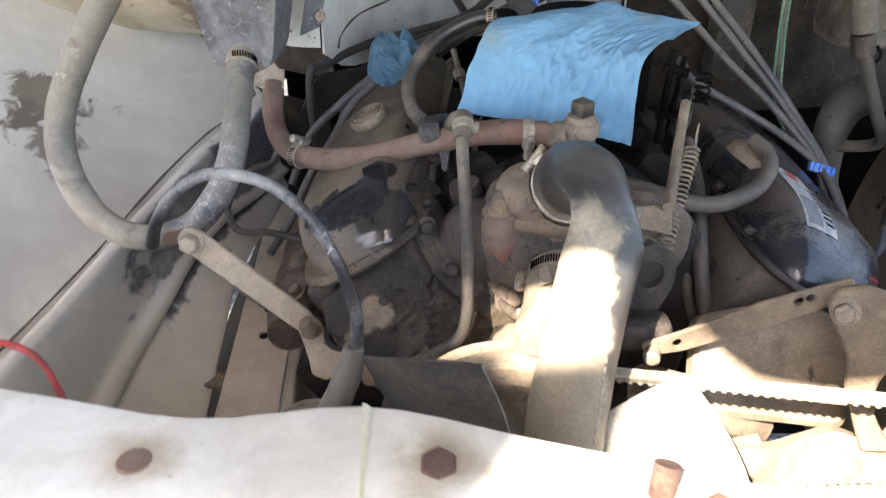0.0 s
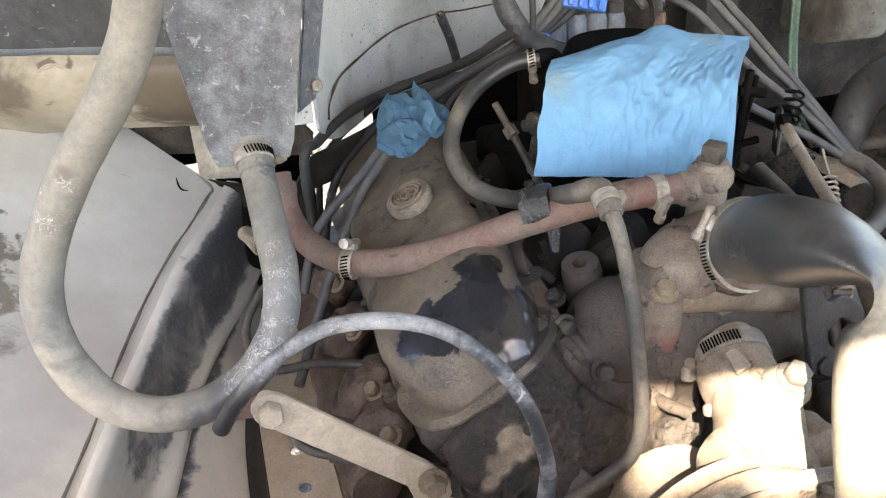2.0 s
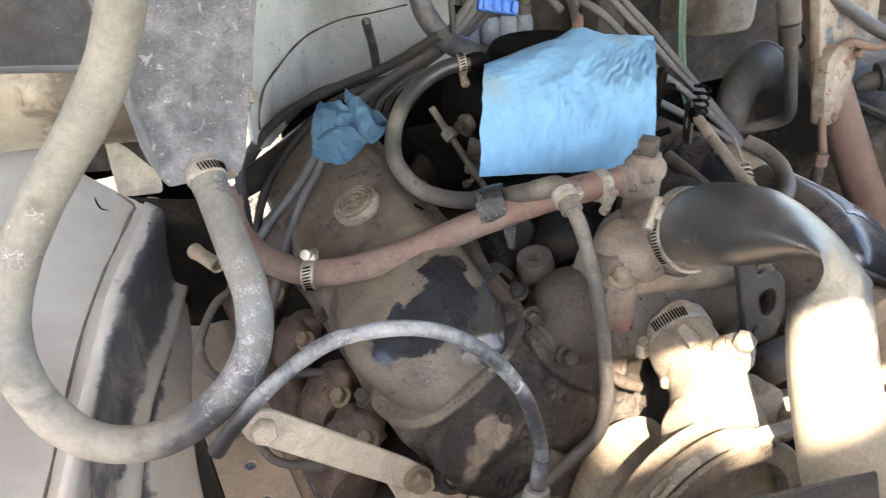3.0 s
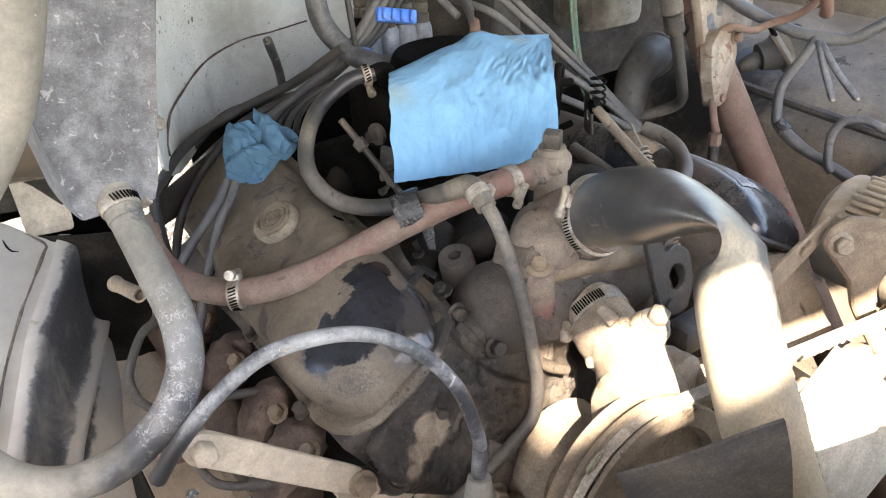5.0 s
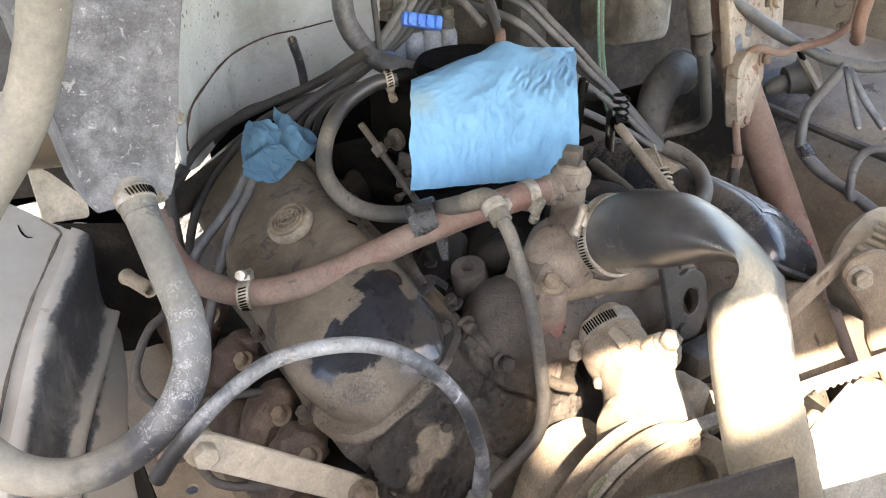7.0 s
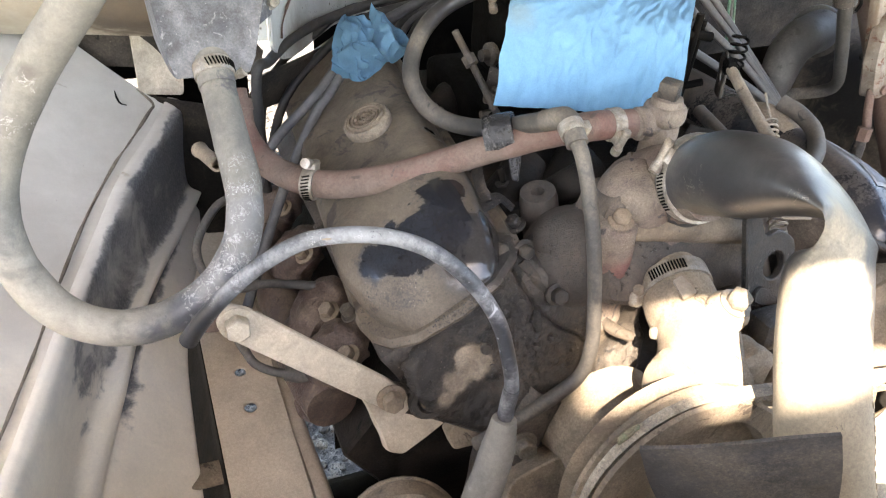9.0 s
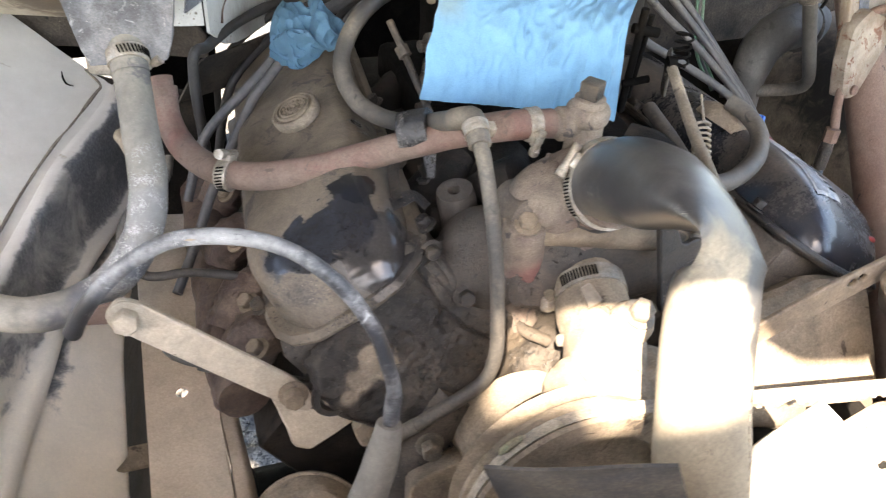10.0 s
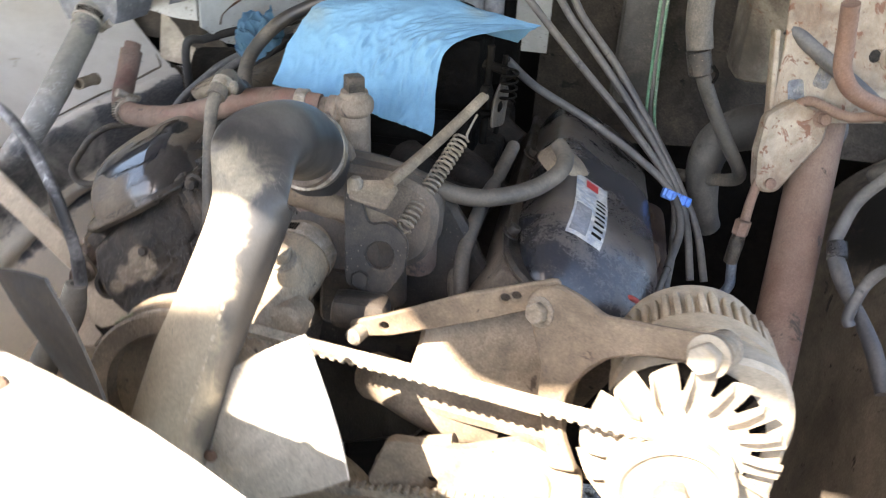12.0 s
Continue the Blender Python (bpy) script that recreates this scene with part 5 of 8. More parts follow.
def thermostat_housing():
    th = thing("thermostat_housing", (0.12, 0.69, 1.2), "faded red thermostat housing with a capped fitting on top", "thermostat housing")
    neck = [(0.108, 0.700, 1.200), (0.110, 0.676, 1.222), (0.113, 0.650, 1.240), (0.114, 0.630, 1.250)]
    part("neck", rough(tube(neck, [0.040, 0.037, 0.032, 0.030], 24), 0.0012, 40), M_REDIRON, th)
    part("dome", rough(lathe([(0.033, -0.03), (0.033, 0.0), (0.030, 0.012), (0.022, 0.022), (0.010, 0.027), (0.003, 0.0275)], axes((0.080, 0.672, 1.221), (-0.40, -0.30, 0.85)), 26), 0.0012, 45), M_REDIRON, th, "dusty rounded dome of the housing")
    part("bulge", rough(lathe([(0.048, -0.03), (0.047, 0.0), (0.040, 0.018), (0.026, 0.03), (0.006, 0.034)], axes((0.105, 0.690, 1.198), (-0.15, -0.35, 1)), 28), 0.0015, 40), M_REDIRON, th)
    fit = part("fitting", lathe([(0.0165, -0.06), (0.0165, -0.03), (0.0155, -0.004), (0.0155, 0.012), (0.0145, 0.015), (0.0175, 0.018), (0.0186, 0.021), (0.0186, 0.028), (0.017, 0.031), (0.014, 0.0325), (0.013, 0.038), (0.009, 0.039)], axes((0.133, 0.725, 1.243), (0, -0.06, 1)), 26), M_REDIRON, th, "brown pipe fitting with a plug")
    part("plug", box(0.0165, 0.0165, 0.016, axes((0.133, 0.7225, 1.280), (0, -0.06, 1), (0.8, 0.6, 0)), 0.002), M_BLOCK, fit, "square dark plug head")
    part("side_arm", lathe([(0.012, -0.010), (0.0125, 0.0), (0.0125, 0.012), (0.0145, 0.014), (0.0145, 0.022), (0.012, 0.024), (0.0105, 0.040)], axes((0.130, 0.725, 1.258), (-1, -0.02, 0.05)), 22), M_REDIRON, fit)
    part("lower_arm", rough(tube([(0.128, 0.715, 1.222), (0.105, 0.70, 1.232), (0.09, 0.705, 1.235)], 0.009, 12), 0.001), M_REDIRON, fit)
    return th


thermostat_housing()


# ---- carburettor under the towel ----
def carburettor():
    th = thing("carburettor", (0.16, 0.9, 1.2), "near-black carburettor with linkage under a blue towel", "carburettor")
    # Near-black blocks fill the gap here; its shade is in their colour.
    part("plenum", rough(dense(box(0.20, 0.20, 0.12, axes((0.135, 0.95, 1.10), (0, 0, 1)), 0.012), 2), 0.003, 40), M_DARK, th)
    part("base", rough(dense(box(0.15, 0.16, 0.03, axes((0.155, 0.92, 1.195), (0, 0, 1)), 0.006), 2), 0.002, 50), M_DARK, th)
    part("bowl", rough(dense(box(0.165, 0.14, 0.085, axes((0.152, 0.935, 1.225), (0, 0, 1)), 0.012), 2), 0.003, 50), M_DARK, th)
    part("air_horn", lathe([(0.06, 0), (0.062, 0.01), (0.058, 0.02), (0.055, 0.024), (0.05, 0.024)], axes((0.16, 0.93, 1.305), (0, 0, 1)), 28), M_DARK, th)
    for x, y, z, r, l in ((0.062, 0.90, 1.235, 0.010, 0.02), (0.055, 0.88, 1.215, 0.008, 0.024), (0.060, 0.915, 1.262, 0.012, 0.016), (0.065, 0.868, 1.245, 0.006, 0.03)):
        part("linkage", lathe([(r * 0.4, 0), (r, 0.001), (r, l * 0.4), (r * 0.5, l * 0.5), (r * 0.5, l)], axes((x, y, z), (-1, -0.2, 0)), 12), M_HEAD, th)
    part("lever", plate(rounded([(-0.006, 0), (0.006, 0), (0.012, 0.05), (-0.004, 0.055)], 0.004), 0.003, axes((0.050, 0.868, 1.205), (-0.5, -1, 0), (1, -0.5, 0))), M_DARK, th)
    part("cam", plate(rounded([(-0.012, -0.012), (0.012, -0.01), (0.014, 0.02), (-0.006, 0.03)], 0.006), 0.003, axes((0.043, 0.872, 1.238), (-0.6, -1, 0), (1, -0.6, 0)), ((0, 0.004, 0.005),)), M_BLOCK, th)
    # linkage on the other side
    for a, b, r in (((0.245, 0.85, 1.20), (0.247, 0.84, 1.31), 0.004), ((0.258, 0.86, 1.21), (0.262, 0.85, 1.30), 0.003), ((0.236, 0.84, 1.235), (0.262, 0.835, 1.24), 0.004), ((0.24, 0.845, 1.29), (0.266, 0.84, 1.285), 0.005)):
        part("rod", tube([a, b], r, 10, 3), M_DARK, th)
    part("quadrant", plate(rounded([(-0.014, -0.02), (0.012, -0.022), (0.016, 0.018), (0.0, 0.028), (-0.012, 0.012)], 0.006), 0.003, axes((0.262, 0.81, 1.255), (1, -0.5, 0), (0.5, 1, 0)), ((0.002, 0.0, 0.006),)), M_BLOCK, th)
    part("coil_spring", tube([(0.272 + 0.008 * math.cos(k * 0.9), 0.805 + 0.008 * math.sin(k * 0.9), 1.262 + 0.0011 * k) for k in range(34)], 0.0013, 6, 3), M_DARK, th)
    return th


carburettor()


def towel_hanging():
    bm = bmesh.new()
    nu, nv = 120, 120
    ctrl = [
        [(0.090, 0.918, 1.302), (0.150, 0.925, 1.312), (0.210, 0.930, 1.306), (0.268, 0.924, 1.298)],
        [(0.066, 0.892, 1.330), (0.140, 0.898, 1.340), (0.212, 0.906, 1.334), (0.284, 0.912, 1.316)],
        [(0.048, 0.864, 1.328), (0.125, 0.860, 1.336), (0.205, 0.868, 1.334), (0.287, 0.899, 1.322)],
        [(0.034, 0.843, 1.304), (0.096, 0.832, 1.308), (0.158, 0.822, 1.312), (0.2085, 0.804, 1.313)],
        [(0.015, 0.815, 1.251), (0.076, 0.806, 1.243), (0.138, 0.798, 1.234), (0.199, 0.786, 1.222)],
    ]
    cols = [spline(r, nu // 3) for r in ctrl]
    vs = []
    for i in range(len(cols[0])):
        line = spline([c[i] for c in cols], nv // 4)
        row = []
        for j, p in enumerate(line):
            u, v = i / (len(cols[0]) - 1), j / (len(line) - 1)
            q = Vector((u * 0.25 + v * 0.05, v * 0.21 - u * 0.04, 2.0 * 0.21))
            big = 0.30 - abs(noise.noise(q * 15 + Vector((4.2, 0, 0))))
            mid = 0.30 - abs(noise.noise(q * 34 + Vector((0, 7.1, 0))))
            fine = 0.30 - abs(noise.noise(q * 80 + Vector((0, 0, 3.3))))
            right = max(0.0, u - 0.45) * 1.5
            calm = min(1.0, 0.25 + v * 6)
            zone = max(0.0, min(1.0, (u - 0.10) * 2.6)) * max(0.0, min(1.0, (v - 0.58) * 5.0)) * max(0.0, min(1.0, (1.0 - v + 0.10 * u) * 4.5)) * max(0.0, min(1.0, (1.0 - u) * 14))
            crumple = calm * (big * 0.013 * (0.32 + 0.3 * right + 0.7 * zone) + mid * 0.0085 * (0.28 + 0.1 * right + 1.15 * zone) + fine * 0.0036 * (0.5 + 0.1 * right + 2.1 * zone))
            edge = noise.noise(Vector((u * 9, v * 9, 7))) * 0.003
            row.append(bm.verts.new(p + Vector((edge, -crumple * 0.75, crumple * 0.65))))
        vs.append(row)
    for a, b in zip(vs, vs[1:]):
        for j in range(len(a) - 1):
            bm.faces.new((a[j], a[j + 1], b[j + 1], b[j]))
    for v in bm.verts:
        v.co.z += 0.010 * math.exp(-((v.co.x - 0.183) ** 2 + (v.co.y - 0.902) ** 2) / 0.00035)   # lifted by the stud beneath
    # the underside, a paper's thickness below, joined along the edges
    bm.normal_update()
    low = [[bm.verts.new(v.co - v.normal * 0.0008) for v in row] for row in vs]
    for a, b in zip(low, low[1:]):
        for j in range(len(a) - 1):
            bm.faces.new((a[j], b[j], b[j + 1], a[j + 1]))
    for up, dn in ((vs[0], low[0]), (vs[-1], low[-1]), ([r[0] for r in vs], [r[0] for r in low]), ([r[-1] for r in vs], [r[-1] for r in low])):
        for k in range(len(up) - 1):
            bm.faces.new((up[k], up[k + 1], dn[k + 1], dn[k]))
    return tagged(part("shop_towel", bm, M_BLUE, angle=75), "blue crinkled paper shop towel draped over the carburettor", "towel", "shop towels")


def towel_crumpled():
    """A balled towel: a puffed lobe, a lower fold and a free corner standing up."""
    bm = bmesh.new()

    def leaf(rows, seed, deep=1.0):
        # a folded piece of towel, creased sharply at two scales
        grid = list(zip(*[spline(r, 16) for r in rows]))
        lines = [spline(c, 16) for c in grid]
        vs = []
        for i, ln in enumerate(lines):
            row = []
            for j, p in enumerate(ln):
                q = p + Vector((seed, 0, 0))
                skew = Vector((q.x * 1.0 + q.z * 0.9, q.y, q.z * 0.7 - q.x * 0.8))
                fold = 0.0150 * (0.3 - abs(noise.noise(skew * 36))) + 0.0085 * (0.3 - abs(noise.noise(skew * 78)))
                row.append(bm.verts.new(p + Vector((0.10, -0.75, 0.60)) * fold * deep))
            vs.append(row)
        for a, b in zip(vs, vs[1:]):
            for j in range(len(a) - 1):
                bm.faces.new((a[j], a[j + 1], b[j + 1], b[j]))

    # one sheet: down the wing from its standing corner, behind, over the lobe, in again and down the lower fold
    leaf([[(-0.049, 0.982, 1.302), (-0.044, 0.975, 1.295), (-0.038, 0.966, 1.288), (-0.027, 0.963, 1.277)],
          [(-0.052, 0.977, 1.292), (-0.046, 0.96, 1.291), (-0.036, 0.953, 1.284), (-0.02, 0.951, 1.27)],
          [(-0.054, 0.97, 1.282), (-0.048, 0.946, 1.283), (-0.039, 0.941, 1.276), (-0.026, 0.943, 1.26)],
          [(-0.055, 0.965, 1.273), (-0.054, 0.946, 1.269), (-0.049, 0.939, 1.263), (-0.041, 0.94, 1.255)],
          [(-0.066, 0.989, 1.272), (-0.058, 0.984, 1.271), (-0.048, 0.977, 1.269), (-0.038, 0.971, 1.265)],
          [(-0.075, 0.993, 1.287), (-0.069, 0.98, 1.291), (-0.058, 0.975, 1.289), (-0.05, 0.977, 1.282)],
          [(-0.085, 0.985, 1.281), (-0.079, 0.968, 1.288), (-0.068, 0.963, 1.288), (-0.051, 0.968, 1.282)],
          [(-0.091, 0.98, 1.27), (-0.082, 0.96, 1.278), (-0.067, 0.958, 1.278), (-0.052, 0.961, 1.275)],
          [(-0.093, 0.978, 1.251), (-0.08, 0.964, 1.264), (-0.065, 0.955, 1.267), (-0.049, 0.955, 1.268)],
          [(-0.083, 0.984, 1.26), (-0.074, 0.97, 1.265), (-0.063, 0.963, 1.266), (-0.046, 0.961, 1.26)],
          [(-0.091, 0.967, 1.259), (-0.08, 0.949, 1.272), (-0.065, 0.943, 1.275), (-0.041, 0.943, 1.256)],
          [(-0.094, 0.972, 1.253), (-0.083, 0.951, 1.263), (-0.069, 0.943, 1.267), (-0.041, 0.945, 1.254)],
          [(-0.095, 0.974, 1.243), (-0.082, 0.96, 1.247), (-0.069, 0.95, 1.249), (-0.044, 0.953, 1.248)],
          [(-0.095, 0.985, 1.229), (-0.085, 0.969, 1.231), (-0.071, 0.955, 1.229), (-0.049, 0.958, 1.239)]], 0.31, 1.2)
    bmesh.ops.solidify(bm, geom=bm.faces[:], thickness=0.0006)
    return tagged(part("shop_towel", bm, M_BLUE, angle=20), "crumpled blue paper shop towel lying on the valve cover", "towel", "shop towels")


towel_hanging()
towel_crumpled()

# ---- hoses ----
def hose(name, pts, r, material, label, category="hose", group="", wall=0.004, n=18, wobble=0.05, steps=8):
    return tagged(part(name, tube(pts, r, n, steps, wall, wobble=wobble), material), label, category, group)


# stations of the radiator hose: outer and inner line of the bend and half the depth across it
RAD = [((0.1145, 0.672, 1.257), (0.1145, 0.642, 1.199), 0.0335), ((0.1135, 0.6545, 1.2775), (0.1135, 0.6315, 1.217), 0.0345), ((0.1125, 0.623, 1.2966), (0.1125, 0.613, 1.2305), 0.034), ((0.112, 0.5875, 1.3065), (0.112, 0.5785, 1.2474), 0.034), ((0.1125, 0.5605, 1.3085), (0.1125, 0.5525, 1.2628), 0.0325), ((0.114, 0.5365, 1.303), (0.114, 0.5295, 1.2745), 0.0305), ((0.117, 0.5185, 1.2935), (0.117, 0.512, 1.278), 0.029), ((0.119, 0.5055, 1.2825), (0.119, 0.502, 1.2735), 0.028), ((0.119, 0.4955, 1.2695), (0.119, 0.507, 1.263), 0.0285), ((0.118, 0.486, 1.256), (0.118, 0.53, 1.248), 0.0295), ((0.114, 0.476, 1.24), (0.114, 0.53, 1.23), 0.03), ((0.104, 0.454, 1.208), (0.104, 0.509, 1.185), 0.03), ((0.092, 0.422, 1.162), (0.092, 0.476, 1.138), 0.03), ((0.084, 0.39, 1.112), (0.084, 0.442, 1.083), 0.03), ((0.08, 0.37, 1.076), (0.08, 0.422, 1.046), 0.03)]


def kinked(stations_, n=44, steps=7):
    """A hose given by its outer and inner line, so that a kink can fold its inner wall against the outer one."""
    outer, inner = spline([a for a, b, w in stations_], steps), spline([b for a, b, w in stations_], steps)
    deep = [v.x for v in spline([(w, 0, 0) for a, b, w in stations_], steps)]
    bm = bmesh.new()
    rings = []
    for at, (o, i, w) in enumerate(zip(outer, inner, deep)):
        # the outer wall stays rounder than the inner one, which is pressed in at the kink
        out, half = (o - i).normalized(), (o - i).length / 2
        mid = o - out * (half + 0.10 * max(0.0, 0.030 - half))
        lean = 0.6 * max(0.0, 1 - abs(at / steps - 6.6) / 3.4)   # the fold lies askew, lower on the driver's side
        side = (Vector((1, 0, 0)) - out * out.x).normalized() + Vector((0, 0, -lean))
        k = 1 + 0.02 * noise.noise(mid * 45)
        ring = []
        for j in range(n):
            c, d = math.cos(2 * math.pi * j / n), math.sin(2 * math.pi * j / n)
            ring.append(bm.verts.new(mid + (((o - mid) if c > 0 else (mid - i)) * c + side * w * d) * k))
        rings.append(ring)
    for a, b in zip(rings, rings[1:]):
        for j in range(n):
            bm.faces.new((a[j], a[(j + 1) % n], b[(j + 1) % n], b[j]))
    bm.faces.new(rings[0])
    bm.faces.new(rings[-1])
    bmesh.ops.recalc_face_normals(bm, faces=bm.faces)
    return bm


def radiator_hose():
    th = thing("radiator_hose", (0.085, 0.412, 1.08), "thick black moulded radiator hose kinked at its dusty bend", "hose")
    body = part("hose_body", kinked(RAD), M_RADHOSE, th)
    tree = BVHTree.FromObject(body, bpy.context.evaluated_depsgraph_get())
    a, b = Vector((0.103, 0.472, 1.187)), Vector((0.089, 0.432, 1.118))
    way = Vector((0.50, -0.75, 0.40)).normalized()
    rnd = random.Random(5)
    for k in range(12):
        p = a.lerp(b, k / 11)
        hit = tree.ray_cast(p + way * 0.2, -way)
        if hit[0]:
            part("print_bar", box(rnd.uniform(0.003, 0.0048), 0.0022, 0.0006, axes(hit[0], hit[1], b - a), 0), M_BELT, th, "worn printed bar")
    return th


radiator_hose()
clamp((0.1135, 0.6435, 1.2465), (0, -0.935, 0.355), 0.0342, 2.5)

HEATER = [(-0.200, 0.905, 1.245), (-0.200, 0.890, 1.222), (-0.188, 0.855, 1.205), (-0.163, 0.815, 1.202), (-0.128, 0.792, 1.205), (-0.078, 0.778, 1.215), (-0.020, 0.757, 1.237), (0.020, 0.735, 1.255), (0.060, 0.722, 1.264), (0.100, 0.722, 1.262)]


def heater_hose():
    th = thing("heater_hose", HEATER[0], "faded red rubber heater hose running to the thermostat fitting", "hose")
    part("hose_body", tube(HEATER, 0.0122, 18, 8, 0.004, wobble=0.05), M_REDHOSE, th)
    part("end_lip", tube([HEATER[0], Vector(HEATER[0]).lerp(Vector(HEATER[1]), 0.35)], 0.0128, 18, 3, 0.003), M_REDHOSE, th, "split lip at the open end")
    return th


heater_hose()
clamp((-0.158, 0.808, 1.202), (0.8, -0.55, 0.04), 0.0127, 1.2)
clamp((0.082, 0.722, 1.263), (1, 0, 0.0), 0.0127, 3.6)
hose("pipe_stub", [(-0.2405, 0.884, 1.211), (-0.2385, 0.872, 1.213), (-0.235, 0.855, 1.2155), (-0.231, 0.836, 1.218)], [0.0075, 0.0062, 0.0066, 0.0068], M_TANIRON, "short rusty open pipe stub beside the grey hose", "pipe", "", 0.002)

LOOP = [(0.064, 0.918, 1.326), (0.040, 0.928, 1.322), (0.010, 0.928, 1.309), (-0.014, 0.918, 1.294), (-0.032, 0.902, 1.274), (-0.040, 0.882, 1.255), (-0.034, 0.855, 1.238), (-0.018, 0.825, 1.233), (0.000, 0.780, 1.245), (0.010, 0.738, 1.266), (0.018, 0.704, 1.283)]
hose("vacuum_hose", LOOP, 0.0082, M_VAC, "dusty looping vacuum hose from carburettor to tee", wobble=0.04)
clamp((0.056, 0.921, 1.3255), (-0.9, 0.3, -0.1), 0.0085, 0.8, width=0.008)
hose("vacuum_elbow", [(0.060, 0.920, 1.326), (0.072, 0.917, 1.328), (0.080, 0.921, 1.322), (0.084, 0.930, 1.305)], [0.0078, 0.0082, 0.009, 0.009], M_DARK, "black elbow between vacuum hose and carburettor", "fitting", "", 0)
tagged(part("tape_wrap", tube([(-0.016, 0.762, 1.246), (-0.006, 0.757, 1.249), (0.006, 0.750, 1.254)], [0.0185, 0.0195, 0.0185], 18, 6, wobble=0.14, flat=1.0), M_TAPE), "black vinyl tape wrapped round two hoses", "tape")
tagged(part("tape_tail", plate(rounded([(0, 0), (0.012, 0.002), (0.009, -0.022), (0.003, -0.02)], 0.002), 0.001, axes((-0.004, 0.742, 1.236), (-0.3, -1, 0.2))), M_TAPE), "loose tail of black tape", "tape")


def tee():
    th = thing("hose_tee", (0.019, 0.694, 1.285), "small steel clamp joining a thin hose to the vacuum hose", "fitting")
    part("elbow", tube([(0.012, 0.715, 1.278), (0.019, 0.697, 1.287), (0.0185, 0.684, 1.284), (0.0175, 0.672, 1.276)], 0.0088, 14), M_RUBBER, th)
    m = axes((0.0185, 0.684, 1.283), (-0.05, -0.9, -0.45))
    part("band", lathe([(0.0092, -0.005), (0.0102, -0.005), (0.0102, 0.005), (0.0092, 0.005)], m, 24), M_STEEL, th)
    part("housing", box(0.007, 0.011, 0.009, m @ Matrix.Translation((0.011, 0.0, -0.0045)), 0.002), M_STEEL, th)
    return th


tee()
DOWN = [(0.018, 0.682, 1.282), (0.0175, 0.662, 1.269), (0.020, 0.645, 1.234), (0.022, 0.633, 1.195), (0.023, 0.623, 1.150), (0.022, 0.618, 1.118), (0.013, 0.616, 1.093), (-0.012, 0.617, 1.074), (-0.040, 0.620, 1.055), (-0.066, 0.634, 1.025)]
def thin_hose():
    th = thing("thin_hose", DOWN[-1], "thin tan-dusted rubber hose hanging down the engine front", "hose")
    part("hose_body", tube(DOWN, 0.0058, 18, 8, 0.002, wobble=0.05), M_RUBBER, th)
    part("lower_sleeve", tube(DOWN[-2:], 0.0064, 16, 4, 0.002), M_RUBBER, th, "thicker lower end of the hose")
    return th


thin_hose()

ARC = [(-0.280, 0.664, 1.172), (-0.266, 0.648, 1.202), (-0.245, 0.632, 1.234), (-0.222, 0.622, 1.256), (-0.200, 0.615, 1.268), (-0.172, 0.605, 1.272), (-0.147, 0.597, 1.268), (-0.126, 0.588, 1.258), (-0.105, 0.579, 1.237), (-0.089, 0.572, 1.209), (-0.080, 0.570, 1.178), (-0.075, 0.569, 1.148), (-0.077, 0.571, 1.118)]
def drain_tube():
    th = thing("drain_tube", ARC[-1], "thin black rubber tube arching over the engine, scuffed grey", "hose")
    part("tube_body", tube(ARC, [0.0066, 0.0060, 0.0054] + [0.0052] * 10, 18, 8, 0.0018, wobble=0.05), M_TUBE, th)
    part("end_sleeve", tube(ARC[-2:], 0.0060, 16, 4), M_TUBE, th, "thicker sleeve over the lower end")
    part("nick", tube([Vector(ARC[4]).lerp(Vector(ARC[5]), f) + Vector((0, -0.0046, 0.0022)) for f in (0.1, 0.3, 0.5)], [0.0005, 0.0012, 0.0005], 8), M_TANIRON, th, "pale nick in the rubber")
    return th


drain_tube()
TUBE2 = [(-0.079, 0.567, 1.122), (-0.084, 0.563, 1.100), (-0.094, 0.556, 1.075), (-0.107, 0.548, 1.050), (-0.116, 0.542, 1.030)]
hose("lower_hose", TUBE2, [0.009, 0.0125, 0.0135, 0.0135, 0.0135], M_RUBBER_SCUFF, "grey scuffed hose stub below the black tube")

GREYLOOP = [(-0.222, 0.868, 1.298), (-0.221, 0.842, 1.275), (-0.220, 0.806, 1.250), (-0.219, 0.772, 1.226), (-0.226, 0.746, 1.200), (-0.243, 0.736, 1.174), (-0.267, 0.738, 1.151), (-0.298, 0.736, 1.140), (-0.331, 0.736, 1.142), (-0.362, 0.740, 1.160), (-0.382, 0.746, 1.195), (-0.388, 0.750, 1.235), (-0.380, 0.754, 1.275), (-0.360, 0.756, 1.315), (-0.337, 0.752, 1.35), (-0.307, 0.742, 1.390), (-0.283, 0.732, 1.430), (-0.265, 0.722, 1.48), (-0.25, 0.715, 1.54)]
def drain_hose():
    th = thing("drain_hose", GREYLOOP[9], "thick grey scuffed drain hose hanging in a loop", "hose")
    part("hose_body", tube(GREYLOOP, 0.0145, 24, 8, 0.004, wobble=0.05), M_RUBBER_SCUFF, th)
    part("cuff", tube([(-0.222, 0.872, 1.3015), (-0.222, 0.860, 1.2915), (-0.2215, 0.849, 1.2815)], 0.0151, 24, 4, 0.002), M_RUBBER_SCUFF, th, "swollen end of the hose under its clamp")
    return th


drain_hose()
clamp((-0.222, 0.860, 1.2915), (0.02, -0.75, -0.62), 0.0152, -0.9, width=0.012)


